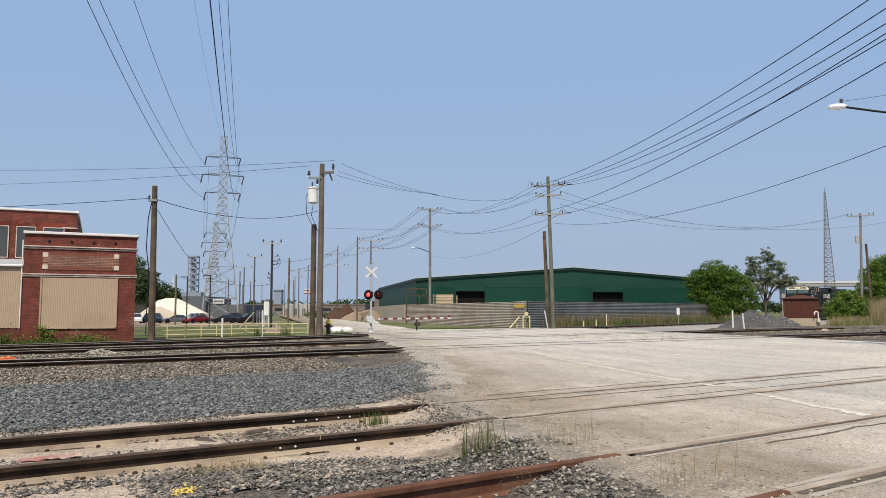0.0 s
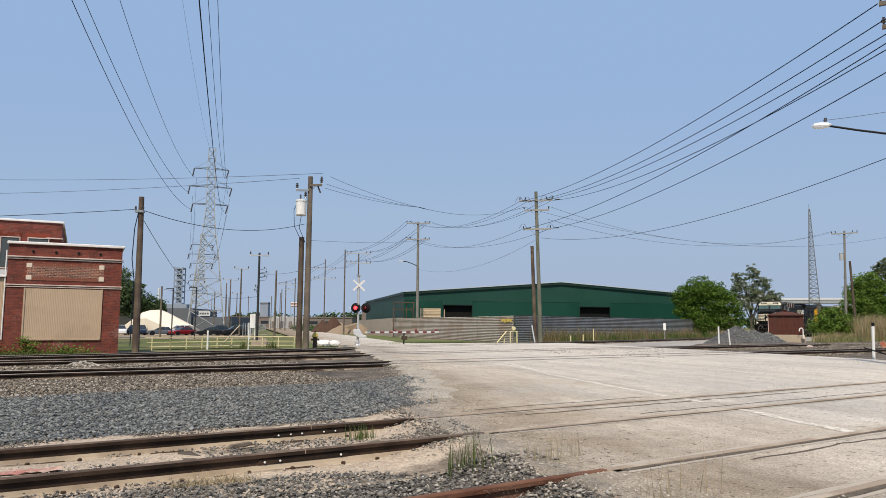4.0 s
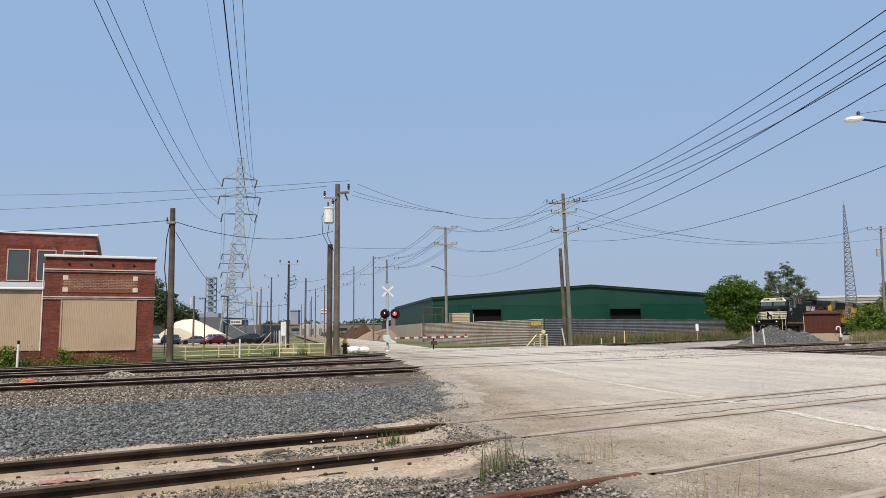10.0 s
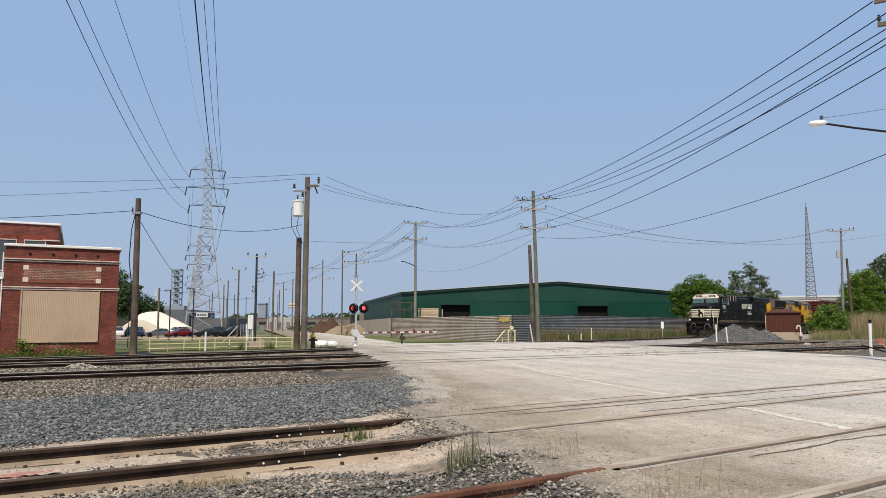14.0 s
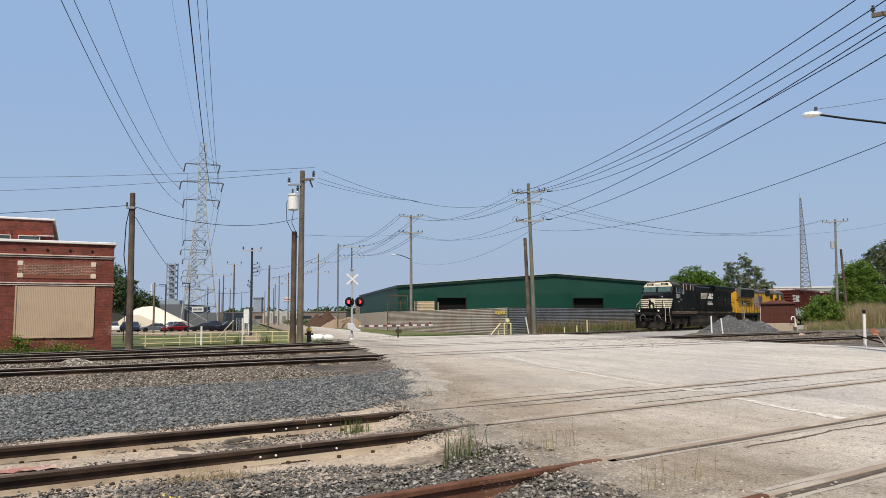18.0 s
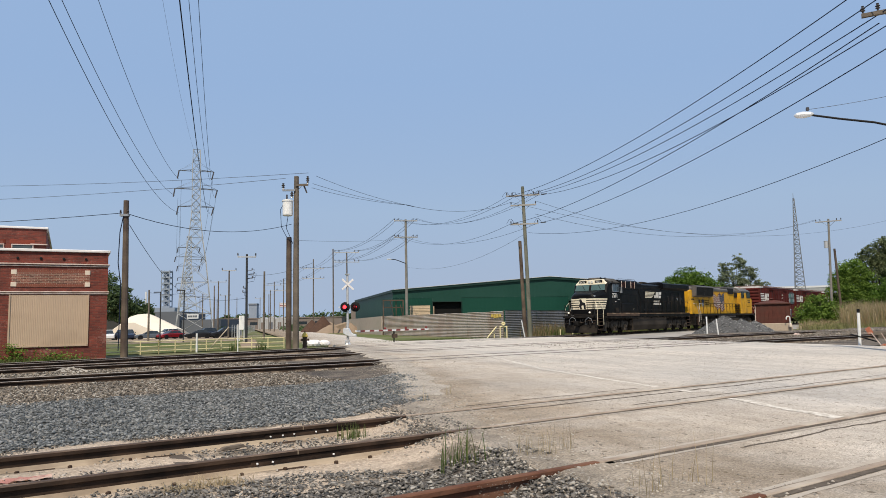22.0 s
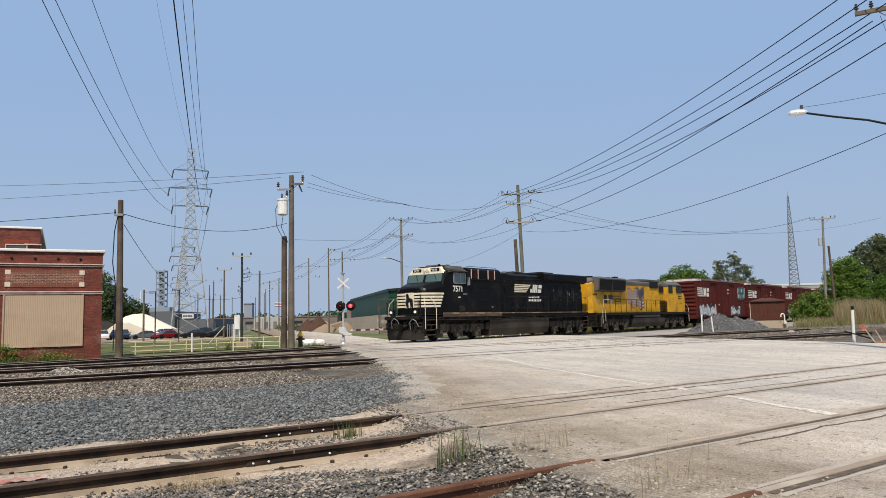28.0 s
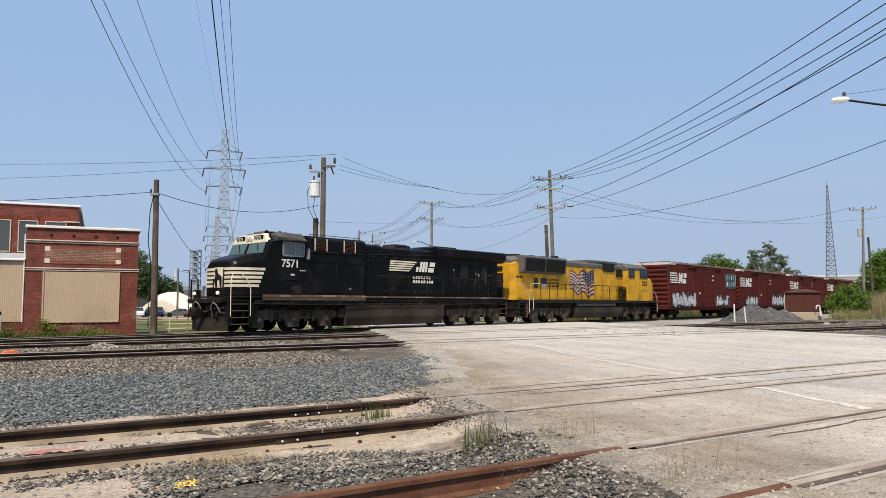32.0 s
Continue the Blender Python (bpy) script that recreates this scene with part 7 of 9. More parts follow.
    # seams, covers, latches and stencils along the side
    for x0, x1, z0, z1 in ((6.4, 8.9, 1.8, 2.5), (6.4, 9.6, 3.26, 3.6), (4.7, 5.6, 2.35, 2.52)):
        part("side_cover", soften(box(B(), x0, x1, -1.525 if x0 > 6 else -1.57, -1.49, z0, z1), 0.012), M_NSBLACK, lo)
        for k in range(4):
            x = x0 + (x1 - x0) * (k + 0.5) / 4
            part("cover_latch", box(B(), x - 0.05, x + 0.05, -1.54 if x0 > 6 else -1.58, -1.5, z0 + 0.04, z0 + 0.06), M_UNDER, lo)
    for z in (2.62, 3.5):
        part("hood_seam", box(B(), 9.85, 15.25, -1.318, -1.27, z, z + 0.03), M_UNDER, lo)
    part("conduit", pipe(B(), [(6.3, -1.53, 3.74), (9.75, -1.53, 3.76), (9.9, -1.32, 3.8), (15.2, -1.32, 3.98)], 0.022), M_UNDER, lo)
    part("conduit", pipe(B(), [(3.2, -1.54, 1.28), (8.0, -1.54, 1.24), (12.0, -1.52, 1.3), (16.0, -1.52, 1.26), (20.8, -1.5, 1.3)], 0.03), M_UNDER, lo)
    for i in range(12):
        part("sill_bracket", box(B(), 3.7 + i * 1.45, 3.78 + i * 1.45, -1.56, -1.3, 1.2, 1.38), M_UNDER, lo)
    bars(lo, [(8.7, 8.85, 2.0, 2.03)], M_LETTER, "stencil", -1.527, 0.006)
    bars(lo, [(12.0, 12.06, 2.1, 2.14), (16.9, 16.98, 3.2, 3.3), (18.95, 19.15, 3.05, 3.1), (19.25, 19.33, 2.9, 3.1), (20.3, 20.4, 3.0, 3.06)], M_STEEL, "stencil", -1.302, 0.006)
    part("sand_box", soften(box(B(), 9.9, 10.8, -1.46, -1.29, 1.66, 2.3), 0.03), M_NSBLACK, lo)
    part("ladder_brace", rod(B(), (9.95, -1.33, 4.1), (10.8, -1.33, 2.8), 0.02), M_UNDER, lo)
    part("cab_roof_sheet", soften(box(B(), 4.45, 6.15, -1.0, 1.0, 4.55, 4.575), 0.01), M_CABROOF, lo)
    for y in (-1.2, -0.6, 0.6, 1.2):
        handrail(lo, "front_post", [(1.8, y, 1.5), (1.8, y, 2.35)], 0.024)
    for k, (y, z) in enumerate(((-1.15, 0.95), (-0.35, 1.15), (0.3, 1.2), (1.1, 1.0))):
        part("brake_hose", pipe(B(), [(1.94, y, z + 0.2), (1.76, y + 0.04, z), (1.72, y + 0.16, z - 0.25), (1.8, y + 0.26, z - 0.1), (1.9, y + 0.3, z + 0.15)], 0.034), M_SIGN_BLACK if k % 2 else M_UNDER, lo)
    for y in (-1.1, 1.1):
        part("pilot_grab", pipe(B(), [(1.94, y - 0.25, 0.9), (1.86, y - 0.25, 0.9), (1.86, y + 0.25, 0.9), (1.94, y + 0.25, 0.9)], 0.016), M_GRIME, lo)
    for x, z0, z1 in ((6.28, 1.7, 4.3), (7.9, 1.75, 3.25), (9.55, 1.75, 3.7)):
        part("panel_seam", box(B(), x, x + 0.022, -1.512, -1.49, z0, z1), M_UNDER, lo)
    for x in (10.6, 11.42, 12.18, 12.93, 13.68, 14.43):
        for z in (1.95, 3.7):
            part("hinge", box(B(), x - 0.05, x + 0.05, -1.318, -1.29, z, z + 0.05), M_TRUCK, lo)
    for x in (16.9, 17.9, 18.9, 19.85):
        part("grab_iron", pipe(B(), [(x, -1.3, 2.5), (x, -1.37, 2.5), (x, -1.37, 3.2), (x, -1.3, 3.2)], 0.016), M_TRUCK, lo)
    for x0, x1 in ((17.55, 18.25), (19.55, 20.1)):
        part("louvre_door", soften(box(B(), x0, x1, -1.315, -1.29, 2.75, 3.6), 0.01), M_UPDARK, lo)
    part("cab_gutter", pipe(B(), [(4.1, -1.57, 4.1), (4.7, -1.58, 4.2), (6.1, -1.58, 4.21)], 0.02), M_TRUCK, lo)
    part("roof_rail", pipe(B(), [(6.4, -1.3, 4.5), (6.4, -1.3, 4.58), (9.6, -1.3, 4.58), (9.6, -1.3, 4.5)], 0.016), M_TRUCK, lo)
    part("bell_box", soften(box(B(), 11.2, 11.45, -0.9, -0.6, 4.3, 4.5), 0.03), M_STEEL, lo, "pale grey bell bracket")
    # tank, air reservoirs, trucks
    tank = prism(B(), [(-1.45, 0.62), (-1.25, 0.19), (1.25, 0.19), (1.45, 0.62), (1.45, 1.27), (-1.45, 1.27)], 0, 7.35, pose(15.95, 0, 0, 0, 0, 90))
    part("fuel_tank", soften(tank, 0.03), M_TANK, lo, "dusty grey-brown fuel tank")
    part("tank_end", soften(box(B(), 8.56, 8.61, -1.47, 1.47, 0.18, 1.3), 0.01), M_TANK, lo)
    part("tank_fittings", soften(box(B(), 8.2, 8.5, -1.42, -1.0, 0.6, 1.05), 0.03), M_UNDER, lo)
    for x in (7.75, 8.0):
        part("air_reservoir", rod(B(), (x, -1.3, 1.15), (x, 1.3, 1.15), 0.1, seg=10), M_UNDER, lo)
    loco_truck(lo, (3.6, 5.55, 7.45))
    loco_truck(lo, (17.15, 19.1, 21.0))
    return lo


def make_yellow_loco():
    lo = thing("freight_locomotive", pose(0, 0, 0), "yellow and grey diesel locomotive with a painted flag, coupled second", "locomotive")
    part("underframe", box(B(), 0.8, 21.3, -1.1, 1.1, 0.95, 1.4), M_UNDER, lo)
    part("walkway", box(B(), 0.9, 21.25, -1.52, 1.52, 1.36, 1.54), M_UPDARK, lo)
    hood = hull(1.12, 1.54, 3.96, 1.1, 4.04)
    part("hood", soften(loft(B(), [(0.75, hull(0.95, 1.54, 3.85, 0.8, 3.95)), (1.1, hood), (15.9, hood)]), 0.015), M_UPYELLOW, lo)
    part("hood_roof", soften(loft(B(), [(0.8, hull(0.9, 3.9, 4.1, 0.7, 4.25)), (1.3, hull(1.14, 4.0, 4.25, 0.9, 4.42)), (15.9, hull(1.14, 4.0, 4.25, 0.9, 4.42))]), 0.02), M_UPGREY, lo, "grey roof")
    flare = [(-1.14, 3.3), (-1.5, 3.42), (-1.6, 4.36), (-1.45, 4.47), (1.45, 4.47), (1.6, 4.36), (1.5, 3.42), (1.14, 3.3)]
    part("radiator_flare", loft(B(), [(1.4, flare), (6.6, flare)]), M_UPGREY, lo)
    for x0, x1 in ((1.62, 3.9), (4.05, 6.4)):
        bm = B()
        v = [bm.verts.new((x, y + dy, z)) for dy in (0, 0.06) for x, y, z in ((x0, -1.525, 3.44), (x1, -1.525, 3.44), (x1, -1.63, 4.28), (x0, -1.63, 4.28))]
        for f in ((0, 1, 2, 3), (7, 6, 5, 4), (0, 4, 5, 1), (1, 5, 6, 2), (2, 6, 7, 3), (3, 7, 4, 0)):
            bm.faces.new([v[i] for i in f])
        gr = part("radiator_grille", bm, M_UPDARK, lo)
        for k in range(9):
            f = (k + 0.5) / 9
            part("slat", box(B(), x0 + 0.03, x1 - 0.03, -1.535 - 0.105 * f, -1.52 - 0.105 * f, 3.45 + 0.83 * f, 3.47 + 0.83 * f), M_UPDARK, gr)
    for x0, x1, z0, z1 in ((12.5, 14.3, 3.78, 4.42), (14.6, 15.62, 3.42, 4.0)):
        part("air_intake", soften(box(B(), x0, x1, -1.2, -1.1, z0, z1), 0.02), M_UPDARK, lo)
    part("dynamic_brake", soften(box(B(), 10.6, 15.2, -1.0, 1.0, 4.38, 4.6), 0.04), M_UPGREY, lo)
    for x in (2.2, 4.0, 5.5, 11.4, 13.4):
        part("roof_fan", lathe(B(), [(0.62, 0), (0.62, 0.16), (0.5, 0.2), (0.001, 0.2)], pose(x, 0, 4.42), 16), M_UPDARK, lo)
    part("horn", soften(box(B(), 6.75, 7.3, -0.5, -0.1, 4.56, 4.72), 0.04), M_SIGN_BLACK, lo)
    part("horn_post", rod(B(), (7.0, -0.3, 4.4), (7.0, -0.3, 4.6), 0.05), M_SIGN_BLACK, lo)
    # cab and short nose at the far end
    part("cab", soften(loft(B(), [(15.7, hull(1.55, 1.54, 3.9, 1.53, 4.0)), (19.35, hull(1.55, 1.54, 3.9, 1.53, 4.0))]), 0.02), M_UPYELLOW, lo)
    part("cab_roof", soften(loft(B(), [(15.65, hull(1.56, 3.98, 4.2, 1.1, 4.55)), (19.2, hull(1.56, 3.98, 4.2, 1.1, 4.5)), (19.7, hull(1.5, 3.66, 3.75, 1.2, 3.8))]), 0.02), M_UPGREY, lo)
    for x0, x1 in ((16.0, 16.85), (17.95, 18.5), (18.58, 19.2)):
        part("cab_window", box(B(), x0, x1, -1.58, -1.54, 3.43, 4.06), M_DARKGLASS, lo)
        rim = B()
        for a, b, c, e in ((x0 - 0.05, x0, 3.38, 4.11), (x1, x1 + 0.05, 3.38, 4.11), (x0, x1, 4.06, 4.11), (x0, x1, 3.38, 3.43)):
            box(rim, a, b, -1.6, -1.54, c, e)
        part("window_rim", rim, M_UPDARK, lo)
    part("cab_door", box(B(), 17.0, 17.75, -1.562, -1.54, 1.7, 3.6), M_UPYELLOW, lo)
    part("door_gap", box(B(), 17.76, 17.78, -1.558, -1.54, 1.6, 3.9), M_UPDARK, lo)
    part("nose", soften(loft(B(), [(19.2, hull(1.52, 1.54, 3.4, 1.4, 3.62)), (20.2, hull(1.46, 1.54, 3.2, 1.3, 3.4)), (21.1, hull(1.15, 1.54, 3.0, 1.0, 3.15))]), 0.02), M_UPYELLOW, lo)
    for k in range(5):
        part("cab_step", box(B(), 14.8, 15.66, -1.5, -1.13, 1.6 + k * 0.24, 1.64 + k * 0.24), M_UPDARK, lo)
    bars(lo, [(x, x + 0.22, z, z + 0.13) for z in (3.0, 2.78) for x in (18.3, 18.62, 18.94)], M_UPDARK, "lettering", -1.552)
    bars(lo, [(18.1 + 0.32 * i, 18.16 + 0.32 * i, 2.3, 2.42) for i in range(4)], M_UPDARK, "stencil", -1.552)
    # flag painted on the hood: waving strips and a starred blue field
    def wave(x):
        return 0.17 * math.sin((x - 7.6) * 4.1) + 0.05 * math.sin((x - 7.6) * 9.0) - 0.04 * (x - 7.6)
    n = 13
    for i in range(n):
        bm = B()
        pts = [7.65 + 3.45 * k / 16 for k in range(17)]
        zt = lambda x: 2.93 + (0.78 - i * 0.125) * (0.82 + 0.09 * (x - 7.65)) + wave(x)
        rows = [[bm.verts.new((x + 0.06 * math.sin(i * 1.3), y, zt(x) - dz)) for dz in (0, 0.125 * (0.84 + 0.09 * (x - 7.65)))] for y in (-1.135, -1.118) for x in pts]
        for k in range(16):
            bm.faces.new((rows[k][0], rows[k + 1][0], rows[k + 1][1], rows[k][1]))
        part("flag_strip", bm, M_UPRED if i % 2 == 0 else M_FLAGWHITE, lo)
    bm = B()
    rows = [[bm.verts.new((x, -1.142, z + wave(x))) for z in (3.86, 3.0)] for x in [9.6 + 1.55 * k / 8 for k in range(9)]]
    for a, b in zip(rows, rows[1:]):
        bm.faces.new((a[0], b[0], b[1], a[1]))
    part("flag_field", bm, M_UPBLUE, lo)
    bm = B()
    for k in range(24):
        x, z = 9.75 + 0.25 * (k % 6), 3.1 + 0.2 * (k // 6)
        z += wave(x)
        lathe(bm, [(0.05, 0), (0.001, 0.004)], pose(x, -1.146, z, 90, 0, 0), 5)
    part("flag_stars", bm, M_FLAGWHITE, lo)
    part("shield_emblem", prism(B(), [(4.05, 2.8), (4.05, 2.5), (4.35, 2.2), (4.65, 2.5), (4.65, 2.8)], -1.135, -1.118), M_FLAGWHITE, lo)
    part("shield_top", prism(B(), [(4.0, 2.68), (4.7, 2.68), (4.75, 3.0), (4.35, 3.08), (3.95, 3.0)], -1.145, -1.118), M_UPBLUE, lo)
    bars(lo, [(4.92 + 0.2 * i, 5.02 + 0.2 * i, z, z + 0.12, 0.03) for z in (2.88, 2.68, 2.46) for i in range(7)], M_UPDARK, "lettering", -1.122)
    bars(lo, [(1.15 + 0.19 * i, 1.28 + 0.19 * i, 2.98, 3.13) for i in range(4)], M_UPDARK, "lettering", -1.122)
    for x in (7.2, 8.2, 9.2, 10.3, 11.2, 12.1, 13.1, 14.1, 15.0):
        part("hood_door_line", box(B(), x, x + 0.02, -1.124, -1.118, 1.7, 3.0), M_UPDARK, lo)
    for x, w in ((6.75, 0.6), (11.4, 0.9), (12.4, 0.9), (13.4, 0.9), (14.4, 0.35)):
        part("hood_door", soften(box(B(), x, x + w, -1.13, -1.11, 1.75, 3.2 if x > 11 else 3.3), 0.006), M_UPYELLOW, lo)
        part("door_latch", box(B(), x + w - 0.12, x + w - 0.06, -1.145, -1.12, 2.3, 2.42), M_UPDARK, lo)
    part("hood_seam", box(B(), 6.65, 15.6, -1.126, -1.11, 3.93, 3.955), M_UPDARK, lo)
    part("vent_plate", soften(box(B(), 3.15, 3.65, -1.135, -1.11, 2.35, 3.05), 0.01), M_GRIME, lo, "rusty brown vent plate")
    # end nearest the black locomotive
    part("end_headlight", soften(box(B(), 0.66, 0.78, -0.3, 0.3, 3.5, 3.75), 0.02), M_UPDARK, lo)
    part("end_door", box(B(), 0.72, 0.76, -0.35, 0.35, 1.6, 3.3), M_UPDARK, lo)
    for s in (-1, 1):
        handrail(lo, "corner_rail", [(2.0, s * 1.52, 0.7), (2.0, s * 1.52, 1.7), (1.5, s * 1.5, 2.55), (0.75, s * 1.45, 2.6)], 0.025, M_FLAGWHITE)
        handrail(lo, "corner_rail", [(2.5, s * 1.52, 0.9), (2.5, s * 1.52, 1.75), (2.25, s * 1.5, 2.0), (2.25, s * 1.5, 2.6), (3.4, s * 1.5, 2.66)], 0.025, M_FLAGWHITE)
        handrail(lo, "corner_rail", [(21.1, s * 1.5, 0.6), (21.1, s * 1.5, 1.9), (20.7, s * 1.4, 2.4)], 0.025, M_FLAGWHITE)
        for k in range(4):
            part("step", box(B(), 0.85, 1.75, s * 1.1, s * 1.5, 0.4 + k * 0.28, 0.44 + k * 0.28), M_UPDARK, lo)
            part("step", box(B(), 20.4, 21.1, s * 1.1, s * 1.5, 0.4 + k * 0.28, 0.44 + k * 0.28), M_UPDARK, lo)
    part("end_panel", box(B(), 0.9, 1.0, -1.5, 1.5, 0.45, 1.54), M_UNDER, lo, "grimy end plate")
    end_hoses(lo, 0.9, 1)
    part("step_side", soften(box(B(), 1.76, 1.84, -1.5, -1.05, 0.4, 1.5), 0.01), M_GRIME, lo)
    part("pilot", box(B(), 21.1, 21.25, -1.5, 1.5, 0.5, 1.54), M_UPDARK, lo)
    for x in [3.4 + 1.05 * i for i in range(12)]:
        handrail(lo, "stanchion", [(x, -1.5, 1.5), (x, -1.5, 2.66)], 0.024, M_UPDARK)
    handrail(lo, "hand_rail", [(3.4, -1.5, 2.66), (15.0, -1.5, 2.66)], 0.024, M_UPDARK)
    coupler(lo, 0.35, -1)
    coupler(lo, 21.6, 1)
    tank = prism(B(), [(-1.4, 0.62), (-1.25, 0.26), (1.25, 0.26), (1.4, 0.62), (1.4, 1.08), (-1.4, 1.08)], 0, 7.1, pose(15.1, 0, 0, 0, 0, 90))
    part("fuel_tank", soften(tank, 0.05), M_TANK, lo, "dusty grey fuel tank")
    part("air_reservoir", rod(B(), (8.3, -1.3, 1.24), (14.0, -1.3, 1.24), 0.13, seg=10), M_UPGREY, lo)
    loco_truck(lo, (3.0, 4.95, 6.9))
    loco_truck(lo, (15.95, 17.85, 19.75))
    return lo


def make_boxcar():
    """A fifty-foot boxcar: ribbed ends, posts along the sides, a double door, trucks."""
    bc = thing("boxcar", pose(0, 0, 0), "brown-red steel boxcar with white graffiti on its side", "boxcar", "boxcars of the train")
    x0, x1 = 0.55, 16.95
    part("body", soften(loft(B(), [(x0, hull(1.55, 1.0, 4.78, 1.5, 4.9)), (x1, hull(1.55, 1.0, 4.78, 1.5, 4.9))]), 0.015), M_BOX, bc)
    part("sill", prism(B(), [(x0, 0.98), (x0, 0.82), (4.0, 0.82), (5.2, 0.68), (12.3, 0.68), (13.5, 0.82), (x1, 0.82), (x1, 0.98)], -1.5, 1.5), M_BOX, bc)
    part("roof", loft(B(), [(x0 - 0.03, [(-1.58, 4.86), (-1.56, 4.94), (0, 5.06), (1.56, 4.94), (1.58, 4.86)]), (x1 + 0.03, [(-1.58, 4.86), (-1.56, 4.94), (0, 5.06), (1.56, 4.94), (1.58, 4.86)])]), M_BOXROOF, bc, "weathered pale metal roof")
    for i in range(13):
        x = x0 + 0.4 + i * 1.3
        part("roof_rib", box(B(), x, x + 0.1, -1.5, 1.5, 4.98, 5.07), M_BOXROOF, bc)
    for x in [x0 + 0.02 + 0.98 * i for i in range(17)] + [x1 - 0.12]:
        if not 6.3 < x < 10.9:
            for s in (-1, 1):
                part("side_post", box(B(), x, x + 0.09, s * 1.55 - 0.045, s * 1.55 + 0.045, 1.0, 4.78), M_BOX, bc)
    for s in (-1, 1):
        for a in (6.45, 8.75):
            dr = part("door", soften(box(B(), a, a + 2.25, s * 1.6 - 0.05, s * 1.6 + 0.05, 1.1, 4.6), 0.01), M_BOX, bc)
            for i in range(5):
                part("door_rib", box(B(), a + 0.08, a + 2.17, s * 1.65 - 0.02, s * 1.65 + 0.02, 1.35 + i * 0.68, 1.43 + i * 0.68), M_BOX, dr)
            part("lock_bar", rod(B(), (a + 0.6, s * 1.69, 1.15), (a + 0.6, s * 1.69, 4.5), 0.025), M_BOX, dr)
            part("lock_bar", rod(B(), (a + 1.7, s * 1.69, 1.15), (a + 1.7, s * 1.69, 4.5), 0.025), M_BOX, dr)
        part("door_track", box(B(), 4.6, 13.0, s * 1.62 - 0.07, s * 1.62 + 0.07, 0.98, 1.07), M_BOX, bc)
        part("door_track", box(B(), 4.6, 13.0, s * 1.62 - 0.05, s * 1.62 + 0.05, 4.62, 4.7), M_BOX, bc)
    for x, d in ((x0, -1), (x1, 1)):
        for i in range(9):
            z = 1.3 + i * 0.4
            part("end_rib", prism(B(), [(0, z), (d * 0.09, z + 0.06), (d * 0.09, z + 0.17), (0, z + 0.23)], -1.42, 1.42, pose(x, 0, 0)), M_BOX, bc)
        for s in (-1, 1):
            lad = B()
            rail_x = x - d * 0.42
            for i in range(7 if d < 0 else 5):
                rod(lad, (x - d * 0.08, s * 1.63, 1.15 + i * 0.42), (rail_x, s * 1.63, 1.15 + i * 0.42), 0.014)
            part("ladder", lad, M_BOX, bc)
    part("corner_cap", box(B(), x0 - 0.04, x0 + 1.5, -1.595, 1.595, 4.76, 4.97), M_CAPWHITE, bc, "white-painted roof corner")
    for c in (2.5, 15.0):
        bm = B()
        for s in (-1, 1):
            prism(bm, [(c - 1.15, 0.42), (c - 1.15, 0.62), (c - 0.5, 0.82), (c + 0.5, 0.82), (c + 1.15, 0.62), (c + 1.15, 0.42), (c + 0.45, 0.3), (c - 0.45, 0.3)], s * 1.0 - 0.08, s * 1.0 + 0.08)
            for k in (-0.25, 0, 0.25):
                rod(bm, (c + k, s * 1.1, 0.34), (c + k, s * 1.1, 0.7), 0.07, seg=8)
            for a in (-0.88, 0.88):
                box(bm, c + a - 0.16, c + a + 0.16, s * 1.0 - 0.15, s * 1.0 + 0.15, 0.36, 0.62)
        box(bm, c - 0.25, c + 0.25, -1.0, 1.0, 0.4, 0.75)
        t = part("truck", bm, M_UNDER, bc, "dark two-axle freight truck")
        for a in (-0.88, 0.88):
            wheelset(t, c + a, 0.42)
    coupler(bc, 0.3, -1)
    coupler(bc, 17.2, 1)
    # white side stripes and emblem, as plain bars
    bars(bc, [(0.72, 2.45 - 0.05 * i, 3.14 + 0.205 * i, 3.25 + 0.205 * i) for i in range(5)], M_LETTER, "side_stripe", -1.6)
    bars(bc, [(2.55, 2.82, 3.14, 4.06, 0.06), (2.86, 3.06, 3.3, 3.9, 0.05), (3.1, 3.34, 3.14, 4.06, 0.06), (3.5, 4.12, 3.14, 3.54, 0.03), (3.64, 4.26, 3.66, 4.06, 0.03)], M_LETTER, "emblem", -1.6)
    bars(bc, [(x, x + 0.12, z, z + 0.16) for x, z in ((10.2, 3.9), (10.4, 3.9), (10.6, 3.9), (10.2, 3.5), (10.5, 3.5), (6.9, 2.2), (7.1, 2.2), (12.1, 2.0))], M_LETTER, "stencil", -1.68)
    return bc


def graffiti(car, x0, x1, z0, z1, material, seed):
    """Sprayed writing that cannot be read, as tall slanting strokes, each a piece of its own."""
    rnd = random.Random(seed)
    proud = 0.006 if material is not M_GRAF_D else 0
    x = x0
    while x < x1:
        w = rnd.uniform(0.12, 0.34)
        s = rnd.uniform(-0.25, 0.25)
        lo, hi = z0 + rnd.uniform(0, 0.35), z1 - rnd.uniform(0, 0.45)
        part("graffiti_stroke", prism(B(), [(x, lo), (x + w, lo), (x + w + s, hi), (x + s, hi)], -1.612 - rnd.uniform(0, 0.006) - proud, -1.60), material, car)
        if rnd.random() < 0.6:
            z = rnd.uniform(lo, hi)
            part("graffiti_stroke", prism(B(), [(x - 0.15, z), (x + 0.35, z + rnd.uniform(-0.1, 0.1)), (x + 0.35, z + 0.16), (x - 0.15, z + 0.14)], -1.619 - proud, -1.60), material, car)
        x += w + rnd.uniform(0.03, 0.12)


